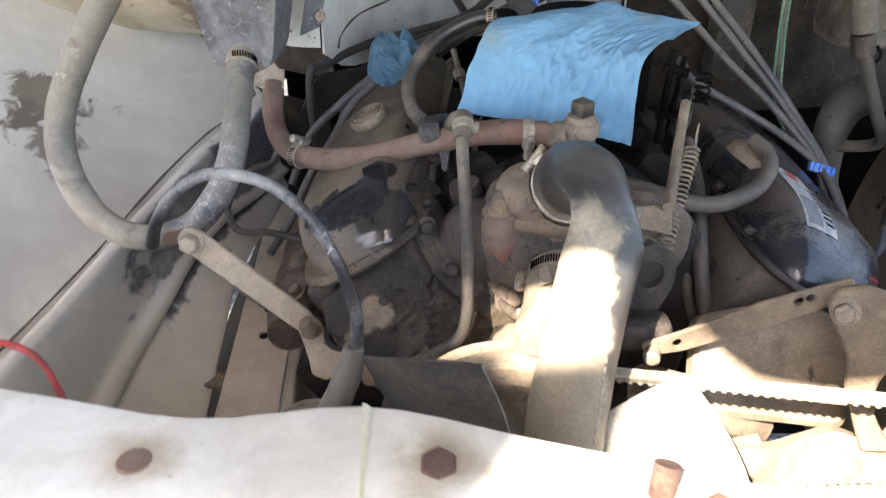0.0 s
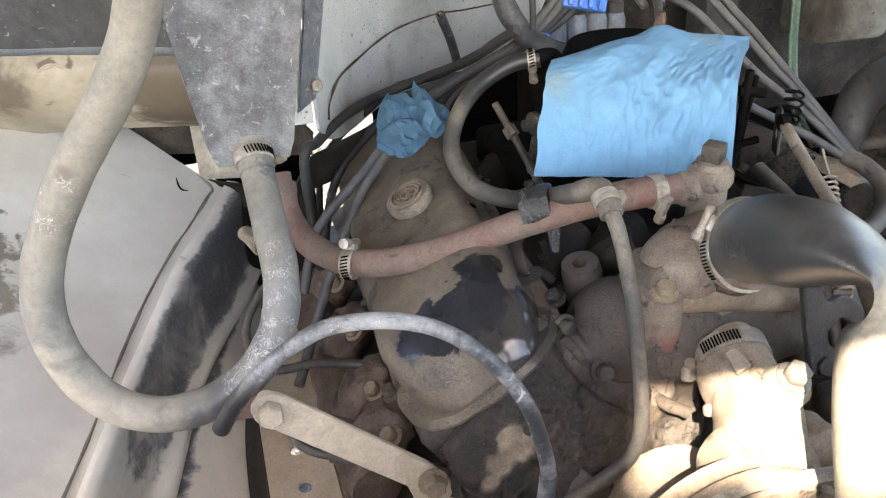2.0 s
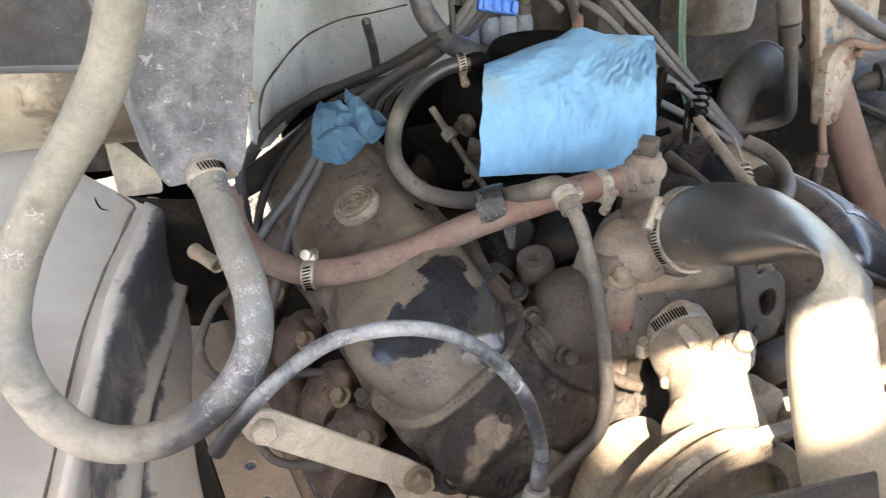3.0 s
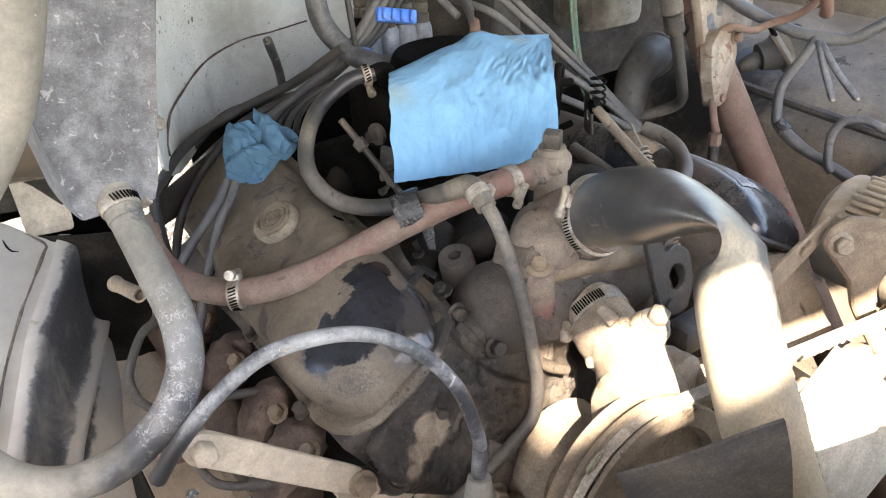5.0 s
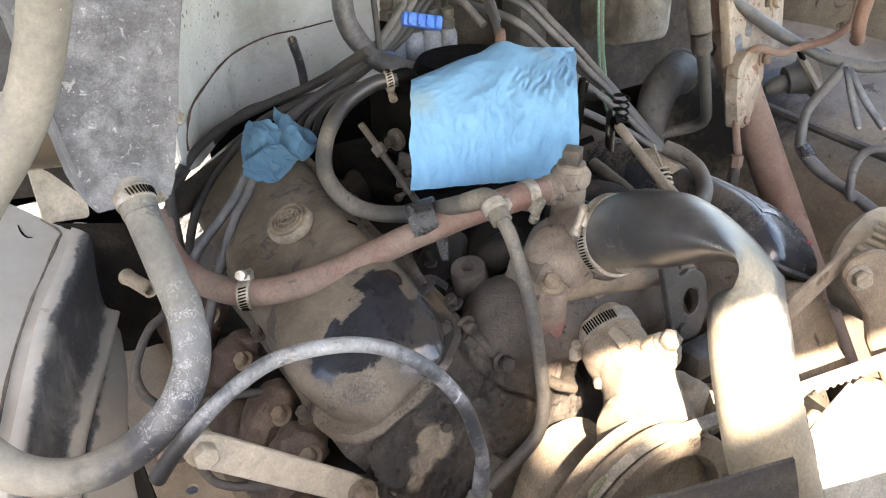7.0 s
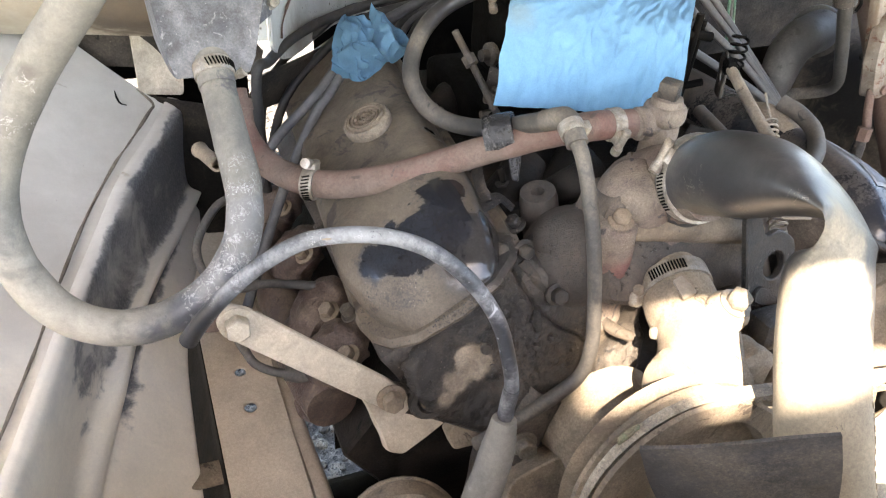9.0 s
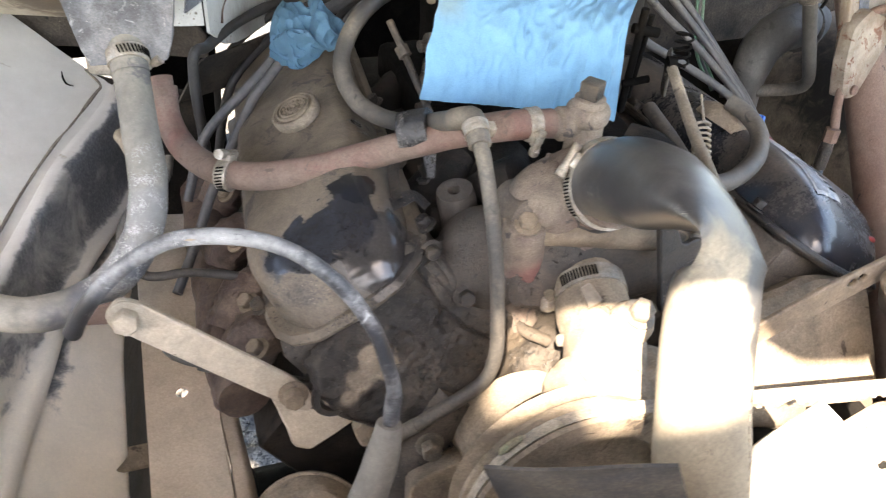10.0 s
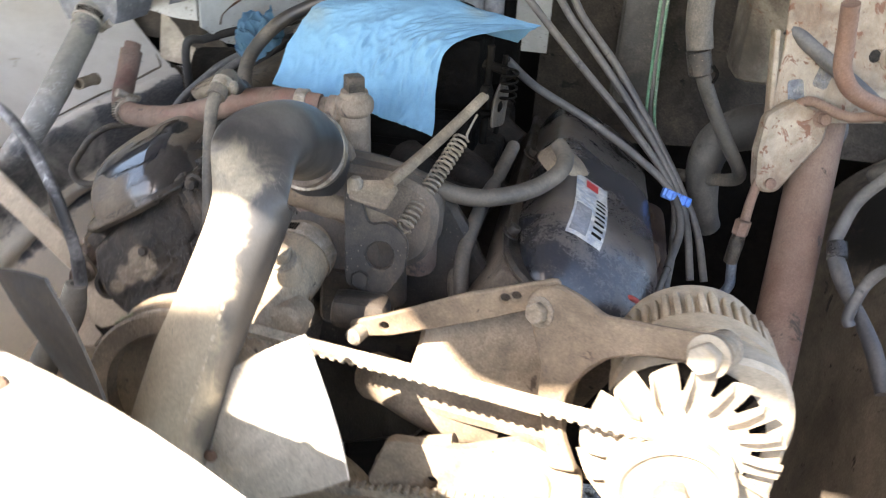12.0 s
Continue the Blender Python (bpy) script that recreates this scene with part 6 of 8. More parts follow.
# ---- grey sheet-metal drain funnel ----
def drain_funnel():
    th = thing("drain_funnel", (-0.22, 0.9, 1.29), "grey galvanised sheet-metal drain funnel above the hose", "funnel")
    def ring(x0, x1, yf, yb, z, zf=0.0):
        return [(x0, yb, z), (x0 + 0.004, yf + 0.006, z - zf), (x0 + 0.014, yf, z - zf), (x1 - 0.014, yf, z - zf), (x1 - 0.004, yf + 0.006, z - zf), (x1, yb, z)]
    rings = [ring(-0.258, -0.186, 0.864, 0.925, 1.286), ring(-0.262, -0.181, 0.862, 0.930, 1.300), ring(-0.269, -0.171, 0.854, 0.95, 1.36), ring(-0.275, -0.160, 0.842, 0.97, 1.43), ring(-0.292, -0.145, 0.818, 0.98, 1.52), ring(-0.31, -0.13, 0.79, 0.99, 1.62)]
    bm = bmesh.new()
    vs = [[bm.verts.new(p) for p in spline(r, 3)] for r in rings]
    for a, b in zip(vs, vs[1:]):
        for j in range(len(a) - 1):
            bm.faces.new((a[j], a[j + 1], b[j + 1], b[j]))
    bm.faces.new(vs[0])
    dense(bm, 1)
    part("trunk", rough(bm, 0.0015, 18), M_GALV, th)
    part("spout", lathe([(0.013, -0.006), (0.0150, -0.006), (0.0150, 0.002), (0.017, 0.004), (0.017, 0.006), (0.012, 0.006)], axes((-0.222, 0.876, 1.303), (0.02, 0.6, 0.75)), 22), M_DARK, th)
    part("side_flange", sheet([[(-0.172, 0.955, 1.295), (-0.158, 0.965, 1.36), (-0.142, 0.975, 1.44), (-0.13, 0.985, 1.55)], [(-0.152, 0.978, 1.300), (-0.139, 0.985, 1.355), (-0.124, 0.99, 1.43), (-0.11, 1.0, 1.55)]], 0.002, 5), M_GALV, th)
    part("back_panel", sheet([[(-0.262, 0.95, 1.372), (-0.275, 0.95, 1.44), (-0.29, 0.94, 1.6)], [(-0.40, 1.02, 1.372), (-0.42, 1.01, 1.44), (-0.44, 1.0, 1.6)], [(-0.62, 1.07, 1.378), (-0.64, 1.06, 1.44), (-0.66, 1.05, 1.6)]], 0.002, 4, wave=0.004), M_GALV_D, th, "grey sheet panel beside the funnel")
    bolt(th, (-0.152, 0.976, 1.314), (0.35, -0.9, 0.1), 0.012, M_STEEL)
    return th


drain_funnel()


def cowl_ledge():
    th = thing("cowl_ledge", (-0.45, 1.1, 1.3), "white painted steel ledge with a square hole and rust spots", "body panel")
    rows = [[(-0.24, 0.98, 1.352), (-0.40, 1.05, 1.356), (-0.66, 1.10, 1.366)], [(-0.235, 0.972, 1.336), (-0.40, 1.042, 1.338), (-0.66, 1.09, 1.346)], [(-0.235, 0.985, 1.30), (-0.40, 1.06, 1.30), (-0.66, 1.11, 1.302)], [(-0.235, 1.03, 1.27), (-0.40, 1.10, 1.265), (-0.66, 1.16, 1.26)]]
    part("ledge", sheet(rows, 0.002, 4), M_LEDGE, th)
    # No hole is cut; a near-black block gives its shade.
    part("square_hole", box(0.05, 0.004, 0.035, axes((-0.487, 1.074, 1.318), (0, 0, 1), (1, -0.25, 0)), 0.002), M_DARK, th, "near-black block for the shade in a square hole")
    bolt(th, (-0.484, 1.070, 1.333), (-0.2, -1, 0.1), 0.013, M_RUST)
    return th


cowl_ledge()
tagged(part("lower_cowl", sheet([[(-0.150, 1.01, 1.232), (-0.08, 1.09, 1.224), (0.02, 1.185, 1.224)], [(-0.165, 1.0, 1.228), (-0.09, 1.08, 1.214), (-0.02, 1.18, 1.205)], [(-0.19, 1.02, 1.18), (-0.11, 1.09, 1.17), (-0.03, 1.18, 1.16)]], 0.002, 4), M_GRIME), "dark lower edge of the cowl behind the valve cover", "body panel")

# ---- front of the engine: pump, pulley, fan ----
def water_pump():
    th = thing("water_pump", (0.08, 0.57, 1.1), "dust-covered cast water pump with bolted neck", "water pump")
    neck = part("bypass_hose", rough(tube([(0.112, 0.660, 1.153), (0.110, 0.640, 1.148), (0.106, 0.618, 1.140), (0.102, 0.596, 1.133)], [0.026, 0.029, 0.031, 0.030], 30), 0.0008, 40), M_TANIRON, th, "short dusty bypass hose")
    m = axes((0.1095, 0.638, 1.148), (-0.15, -0.9, -0.28))
    part("band", lathe([(0.0298, -0.0075), (0.0312, -0.0075), (0.0312, 0.0075), (0.0298, 0.0075)], m, 36), M_STEEL, neck, "wide steel clamp band")
    for k in range(13):
        a = radians(150 - k * 4.6)
        for turn in (-a, a):
            part("slot", box(0.0013, 0.0014, 0.009, m @ Matrix.Rotation(turn, 4, "Z") @ Matrix.Translation((0.0312, 0, -0.0045)), 0), M_DARK, neck)
    part("screw_housing", box(0.010, 0.014, 0.011, axes((0.079, 0.641, 1.142), (-0.9, -0.3, 0.1)), 0.003), M_STEEL, neck)
    part("screw_head", lathe([(0.003, 0), (0.005, 0.001), (0.005, 0.006), (0.004, 0.007)], axes((0.075, 0.639, 1.148), (-0.3, -0.2, 1)), 6), M_BOLT, neck)
    part("lower_housing", box(0.008, 0.010, 0.008, axes((0.075, 0.606, 1.132), (-0.9, -0.3, 0.1)), 0.003), M_STEEL, neck)
    part("printed_mark", plate([(-0.006, -0.009), (0.007, -0.009), (0.007, 0.010), (-0.002, 0.010)], 0.0005, axes((0.090, 0.606, 1.171), (-0.45, -0.25, 0.85), (0.8, 0, 0.5))), M_RUSTWHITE, neck, "worn printed panel of bars")
    body = [(0.105, 0.606, 1.142), (0.099, 0.586, 1.132), (0.092, 0.568, 1.116), (0.086, 0.556, 1.095)]
    part("body", rough(tube(body, [0.029, 0.032, 0.038, 0.044], 28), 0.003, 45), M_TANIRON, th)
    part("ear", rough(dense(plate(rounded([(-0.048, -0.022), (0.040, -0.022), (0.050, 0.010), (0.036, 0.020), (0.015, 0.012), (-0.015, 0.012), (-0.036, 0.020), (-0.052, 0.004)], 0.010), 0.036, axes((0.094, 0.578, 1.122), (-0.05, -0.95, 0.1)), (), 0.005), 2), 0.0022, 60), M_TANIRON, th)
    part("boss", rough(lathe([(0.017, -0.03), (0.017, 0.006), (0.0135, 0.012), (0.008, 0.013)], axes((0.112, 0.578, 1.162), (0.1, -0.4, 0.9)), 18), 0.001), M_TANIRON, th)
    bolt(th, (0.1135, 0.573, 1.174), (0.1, -0.4, 0.9), 0.016, M_BOLT, height=0.010)
    part("front_case", rough(lathe([(0.056, -0.03), (0.055, 0.0), (0.049, 0.012), (0.03, 0.02)], axes((0.05, 0.60, 1.025), (0, -1, 0)), 30), 0.003, 30), M_TANIRON, th)
    part("outlet_arm", rough(tube([(0.0, 0.645, 1.06), (-0.02, 0.64, 1.03), (-0.04, 0.64, 0.995), (-0.045, 0.64, 0.95)], [0.022, 0.022, 0.023, 0.025], 18), 0.003, 40), M_HEAD, th)
    bolt(th, (-0.030, 0.618, 1.030), (-0.1, -1, 0.1), 0.0155, M_BOLT, height=0.011)
    return th


water_pump()

HUB = Vector((0.050, 0.50, 1.055))


def fan_pulley():
    th = thing("fan_pulley", HUB, "dusty two-groove pulley on the water pump", "pulley")
    prof = [(0.03, 0.0), (0.088, 0.0), (0.090, 0.002), (0.077, 0.008), (0.077, 0.011), (0.090, 0.017), (0.090, 0.021), (0.077, 0.027), (0.077, 0.030), (0.090, 0.036), (0.088, 0.039), (0.072, 0.039), (0.068, 0.030), (0.03, 0.028)]
    part("sheave", lathe(prof, axes(HUB + Vector((0, 0.045, 0)), (0, -1, 0.03)), 48), M_TANIRON, th)
    part("hub", lathe([(0.03, 0.0), (0.03, 0.05), (0.026, 0.054), (0.01, 0.055)], axes(HUB + Vector((0, 0.02, 0)), (0, -1, 0.03)), 24), M_TANIRON, th)
    part("green_mark", plate(rounded([(-0.010, -0.0022), (-0.002, -0.0026), (0.009, -0.0018), (0.011, 0.0008), (0.003, 0.0026), (-0.007, 0.002)], 0.0012), 0.0006, axes((-0.006, 0.5215, 1.1255), (-0.55, -0.1, 0.8), (0.8, 0, 0.55))), M_GREEN_MARK, th, "green paint mark on the rim")
    return th


fan_pulley()


def fan():
    th = thing("engine_fan", HUB + Vector((0, -0.06, 0)), "four-blade sheet-metal engine fan coated in dust", "fan")
    part("spider", plate(rounded([(0.045 * math.cos(a), 0.045 * math.sin(a)) for a in [k * math.pi / 6 for k in range(12)]], 0.008), 0.005, axes(HUB + Vector((0, -0.070, 0)), (0, -1, 0))), M_BLADE_SHADED, th)
    part("spacer", lathe([(0.02, 0), (0.03, 0), (0.03, 0.05), (0.02, 0.05)], axes(HUB + Vector((0, -0.02, 0)), (0, -1, 0)), 22), M_TANIRON, th)
    for k in range(4):
        a = k * math.pi / 2 + 0.6
        bolt(th, HUB + Vector((0.028 * math.cos(a), -0.076, 0.028 * math.sin(a))), (0, -1, 0), 0.013, M_BOLT)
    # The blade in the sun takes the pale copy, the others the dark.
    for deg, material, label in ((112, M_BLADE_SHADED, "dusty fan blade in a shaded dark colour"), (32, M_BLADE_SUNLIT, "dusty fan blade in a sunlit pale colour"), (292, M_BLADE_SHADED, "dusty fan blade in a shaded dark colour"), (218, M_BLADE_SHADED, "dusty fan blade in a shaded dark colour")):
        a = radians(deg)
        rad, tang = Vector((math.cos(a), 0, math.sin(a))), Vector((-math.sin(a), 0, math.cos(a)))
        rows = []
        for s in (0.035, 0.07, 0.105, 0.14, 0.176):
            w = 0.028 + 0.016 * min(1, (s - 0.03) / 0.10)
            row = []
            for c in (-1, -0.5, 0, 0.5, 1):
                depth = -0.080 + 0.022 * c + 0.010 * c * c * (1 if c > 0 else 0.2)
                row.append(HUB + rad * (s + 0.006 * (1 - c * c)) + tang * (w * c) + Vector((0, depth, 0)))
            rows.append(row)
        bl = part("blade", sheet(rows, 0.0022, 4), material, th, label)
        for s in (0.06, 0.08):
            part("rivet", lathe([(0.005, 0), (0.0045, 0.002), (0.002, 0.0032)], axes(HUB + rad * s + Vector((0, -0.086, 0)), (0, -1, 0)), 12), M_RUST, bl)
    return th


fan()


def v_belt():
    th = thing("fan_belt", (0.25, 0.495, 1.14), "toothed V-belt from the fan pulley to the alternator", "belt")
    p, q, rp, rq = Vector((HUB.x, 0.522, HUB.z)), Vector((0.437, 0.449, 1.112)), 0.086, 0.039
    d = q - p
    base = math.atan2(d.z, d.x)
    off = math.acos((rp - rq) / math.hypot(d.x, d.z))
    path = []
    for k in range(25):
        a = base + off + (2 * math.pi - 2 * off) * k / 24
        path.append(p + Vector((rp * math.cos(a), 0, rp * math.sin(a))))
    for k in range(13):
        a = base - off + 2 * off * k / 12
        path.append(q + Vector((rq * math.cos(a), 0, rq * math.sin(a))))
    # resample the loop evenly
    loop = []
    for a, b in zip(path, path[1:] + path[:1]):
        m = max(1, int((b - a).length / 0.004))
        loop += [a.lerp(b, i / m) for i in range(m)]
    bm = bmesh.new()
    rings = []
    k = len(loop)
    for i in range(k):
        t = (loop[(i + 1) % k] - loop[i - 1]).normalized()
        out = Vector((t.z, 0, -t.x))
        if out.dot(loop[i] - (p + q) / 2) < 0:
            out = -out
        deep = 0.0050
        rings.append([bm.verts.new(loop[i] + o) for o in (Vector((0, -0.0062, 0)) + out * 0.001, Vector((0, 0.0062, 0)) + out * 0.001, Vector((0, 0.004, 0)) - out * deep, Vector((0, -0.004, 0)) - out * deep)])
    for i in range(k):
        a, b = rings[i], rings[(i + 1) % k]
        for j in range(4):
            bm.faces.new((a[j], a[(j + 1) % 4], b[(j + 1) % 4], b[j]))
    part("band", bm, M_BELT, th, angle=20)
    # cogs along the inner side of the band, all of one mesh
    cog = box(0.0042, 0.0084, 0.0032, Matrix.Identity(4), 0.0008, None, 1)
    first = part("cog", cog, M_BELT, th)
    for i in range(0, k, 2):
        t = (loop[(i + 1) % k] - loop[i - 1]).normalized()
        out = Vector((t.z, 0, -t.x))
        if out.dot(loop[i] - (p + q) / 2) < 0:
            out = -out
        ob = first if i == 0 else new("cog", first.data)
        ob.parent = th
        ob.matrix_parent_inverse = Matrix.Translation(-th.location)
        ob.matrix_basis = axes(loop[i] - out * 0.0045, -out, t)
    return th


v_belt()


def alternator():
    c, body = Vector((0.444, -0.033, 1.124)), Vector((0.462, -0.033, 1.123))
    th = thing("alternator", (0.446, 0.56, 1.05), "dusty cast-aluminium alternator with a vaned cooling fan", "alternator")
    part("rear_case", rough(lathe([(0.03, 0), (0.050, 0.0), (0.060, 0.010), (0.061, 0.058), (0.059, 0.066), (0.03, 0.066)], axes(body + Vector((0, 0.655, 0)), (0, -1, 0)), 44), 0.0006, 60), M_ALU, th)
    rnd = random.Random(31)
    for k in range(21):
        a = radians(12 + k * 8.2 + rnd.uniform(-0.8, 0.8))
        deep = rnd.uniform(0.030, 0.038)
        part("fin", box(rnd.uniform(0.0046, 0.0058), deep, 0.006, Matrix.Translation(body + Vector((0.0605 * math.cos(a), 0.590 + deep / 2, 0.0605 * math.sin(a)))) @ Matrix.Rotation(math.pi / 2 - a, 4, "Y"), 0.0013, None, 1), M_ALU, th)
    part("stator", lathe([(0.056, 0), (0.0665, 0.001), (0.0665, 0.022), (0.056, 0.023)], axes(body + Vector((0, 0.590, 0)), (0, -1, 0)), 44), M_ALU, th)
    part("front_case", rough(lathe([(0.056, 0), (0.0645, 0.002), (0.065, 0.026), (0.060, 0.034), (0.03, 0.036)], axes(body + Vector((0, 0.567, 0)), (0, -1, 0)), 44), 0.0006, 60), M_ALU, th)
    part("shoulder", rough(dense(plate(rounded([(0.01, -0.10), (0.058, -0.10), (0.062, 0.02), (0.048, 0.058), (0.015, 0.068), (-0.02, 0.062)], 0.016), 0.026, axes(body + Vector((0.0, 0.556, 0)), (0, -1, 0)), (), 0.004), 1), 0.0006, 60), M_ALU, th)
    # Near-black ring paints the shade seen between the vanes.
    part("dark_opening", lathe([(0.03, 0), (0.060, 0), (0.060, 0.001), (0.03, 0.001)], axes(c + Vector((0, 0.5245, 0)), (0, -1, 0)), 36), M_DARK, th, "near-black ring for the shade behind the fan")
    fan_ = part("cooling_fan", lathe([(0.018, 0), (0.046, 0.0), (0.049, 0.001), (0.049, 0.003), (0.018, 0.004)], axes(c + Vector((0, 0.514, -0.004)), (0, -1, 0)), 36), M_ALU, th, "pale vaned cooling fan")
    for k in range(16):
        a = 2 * math.pi * k / 16
        r, t = Vector((math.cos(a), 0, math.sin(a))), Vector((-math.sin(a), 0, math.cos(a)))
        o = c + Vector((0, 0.512, -0.004))
        part("vane", sheet([[o + r * 0.036 - t * 0.009, o + r * 0.054 - t * 0.012, o + r * 0.071 - t * 0.013], [o + r * 0.040 + t * 0.005 + Vector((0, -0.001, 0)), o + r * 0.052 + t * 0.006 + Vector((0, -0.004, 0)), o + r * 0.070 + t * 0.004 + Vector((0, -0.006, 0))], [o + r * 0.040 + t * 0.006 + Vector((0, -0.010, 0)), o + r * 0.052 + t * 0.0075 + Vector((0, -0.015, 0)), o + r * 0.067 + t * 0.006 + Vector((0, -0.014, 0))]], 0.0015, 3), M_ALU, fan_)
    part("pulley", lathe([(0.012, 0), (0.043, 0.0), (0.044, 0.002), (0.033, 0.008), (0.033, 0.011), (0.044, 0.018), (0.043, 0.021), (0.035, 0.022), (0.031, 0.017), (0.022, 0.017), (0.020, 0.020), (0.014, 0.020)], axes(Vector((0.437, 0.459, 1.112)), (0, -1, 0)), 40), M_ALU, th)
    part("shaft_nut", lathe([(0.005, 0), (0.013, 0.0), (0.013, 0.012), (0.010, 0.014), (0.006, 0.014)], axes((0.437, 0.441, 1.112), (0, -1, 0)), 6), M_BOLT, th)
    return th


alternator()


def alternator_bracket():
    """A cast arm that reaches from the adjusting link across the fan, with a leg going down behind the belt."""
    th = thing("alternator_bracket", (0.36, 0.55, 1.1), "tan dusty cast bracket bolted to the alternator", "bracket")
    way = Vector((-0.511, -0.83, 0.223))
    m = axes((0.3385, 0.5525, 1.1735), way, (0.859, -0.485, 0.166))
    o = [(-0.015, 0.006), (-0.007, 0.018), (0.013, 0.024), (0.032, 0.019), (0.053, 0.009), (0.098, 0.012), (0.138, 0.015), (0.149, 0.006), (0.146, -0.006), (0.134, -0.013), (0.120, -0.008), (0.086, -0.012), (0.060, -0.022), (0.041, -0.039), (0.030, -0.057), (0.027, -0.069), (0.029, -0.091), (0.045, -0.118), (0.021, -0.124), (0.011, -0.090), (0.0045, -0.068), (0.0045, -0.040), (-0.005, -0.019)]
    part("casting", rough(dense(plate(rounded(o, 0.005, 3), 0.009, m, (), 0.002), 1), 0.0006, 60), M_BROWNIRON, th)
    bolt(th, m @ Vector((0, 0, 0.009)), way, 0.0155, M_BOLT)
    bolt(th, m @ Vector((0.134, 0.001, 0.009)), way, 0.019, M_ALU, height=0.013)
    part("spacer", lathe([(0.01, 0), (0.0135, 0), (0.0135, 0.02), (0.01, 0.02)], axes(m @ Vector((0.134, 0.001, 0.0)), -way), 18), M_BOLT, th)
    return th


alternator_bracket()


def adjusting_link():
    th = thing("adjusting_link", (0.27, 0.565, 1.15), "tan slotted steel adjusting link beside the alternator", "bracket")
    a, b = Vector((0.188, 0.568, 1.126)), Vector((0.334, 0.556, 1.181))
    m = axes(a, (0, -1, 0.02), b - a)
    l = (b - a).length
    part("strap", plate(rounded([(-0.012, -0.008), (0.02, -0.014), (l * 0.6, -0.014), (l + 0.014, -0.011), (l + 0.016, 0.010), (l * 0.6, 0.012), (0.02, 0.006), (-0.012, 0.006)], 0.006), 0.005, m, ((l * 0.80, 0.002, 0.0042), (l * 0.86, 0.002, 0.0042), (0.018, -0.004, 0.004))), M_BROWNIRON, th)
    part("foot", rough(dense(box(0.05, 0.03, 0.03, axes((0.180, 0.585, 1.112), (0, 0, 1)), 0.008), 1), 0.002, 50), M_BLOCK, th)
    part("stud", lathe([(0.004, 0), (0.0075, 0.0), (0.0075, 0.014), (0.005, 0.016)], axes((0.186, 0.566, 1.120), (-0.3, -1, 0)), 12), M_BOLT, th)
    return th


adjusting_link()


def accessory_bracket():
    """Heavy castings below the belt that carry the alternator."""
    th = thing("mounting_bracket", (0.3, 0.56, 1.0), "sunlit tan cast mounting bracket below the belt", "bracket")
    part("upper_web", rough(dense(plate(rounded([(-0.08, -0.06), (0.06, -0.075), (0.075, 0.03), (0.02, 0.045), (-0.07, 0.03)], 0.015), 0.03, axes((0.305, 0.610, 1.088), (0, -0.75, 0.65)), (), 0.005), 2), 0.002, 40), M_TANIRON, th)
    part("lower_arm", rough(dense(plate(rounded([(-0.075, -0.03), (-0.03, -0.05), (0.06, -0.055), (0.085, -0.10), (0.105, -0.09), (0.10, 0.01), (0.05, 0.03), (0.0, 0.012), (-0.06, 0.012)], 0.01), 0.014, axes((0.285, 0.515, 1.045), (0, -1, 0.25)), ((0.052, -0.02, 0.014), (-0.02, -0.02, 0.006))), 1), 0.001, 40), M_TANIRON, th)
    part("ring", lathe([(0.016, 0), (0.026, 0), (0.027, 0.01), (0.022, 0.016), (0.016, 0.016)], axes((0.338, 0.512, 1.035), (0, -1, 0.25)), 24), M_TANIRON, th)
    part("pipe", rough(tube([(0.19, 0.60, 1.05), (0.22, 0.575, 1.06), (0.26, 0.57, 1.045), (0.30, 0.58, 1.02)], 0.022, 16), 0.002, 40), M_TANIRON, th)
    part("strut", rough(tube([(0.22, 0.53, 1.01), (0.24, 0.52, 1.035), (0.28, 0.52, 1.05)], 0.012, 12), 0.001, 40), M_TANIRON, th)
    part("flap", plate(rounded([(0, 0), (0.018, 0.01), (0.03, 0.045), (0.012, 0.05), (-0.004, 0.02)], 0.004), 0.004, axes((0.388, 0.52, 1.04), (-0.3, -1, 0.2))), M_TANIRON, th)
    return th


accessory_bracket()

tagged(part("front_pulley_case", rough(lathe([(0.09, 0), (0.10, 0.004), (0.10, 0.03), (0.07, 0.034)], axes((0.12, 0.56, 0.90), (0, -1, 0.05)), 40), 0.0008, 40), M_TANIRON), "dusty crankshaft pulley below the fan", "pulley")


# ---- brace and things at the left of the engine ----
def brace():
    th = thing("brace_arm", (-0.19, 0.675, 1.1), "flat tan steel brace bolted to the engine front", "brace")
    a, b = Vector((-0.245, 0.681, 1.169)), Vector((-0.134, 0.686, 1.076))
    m = axes(a, (-0.05, -1, 0.12), b - a)
    l = (b - a).length
    part("strap", plate(rounded([(-0.013, -0.009), (0.0, -0.014), (l * 0.9, -0.013), (l + 0.022, -0.011), (l + 0.022, 0.004), (l * 0.95, 0.012), (0.0, 0.0135), (-0.013, 0.009)], 0.008), 0.006, m), M_BRACE, th)
    bolt(th, m @ Vector((0, 0, 0.006)), (-0.05, -1, 0.12), 0.0165, M_BRACE, height=0.011, label="pale dusty bolt head")
    bolt(th, m @ Vector((l, 0, 0.006)), (-0.05, -1, 0.12), 0.0155, M_BROWNIRON, height=0.010)
    part("tab", plate(rounded([(-0.036, -0.006), (-0.004, -0.011), (0.0, 0.010), (-0.030, 0.006)], 0.003), 0.003, m @ Matrix.Translation((0, 0.002, -0.003)) @ Matrix.Rotation(0.75, 4, "Z")), M_RUST, th, "rusty bent tab")
    return th


brace()


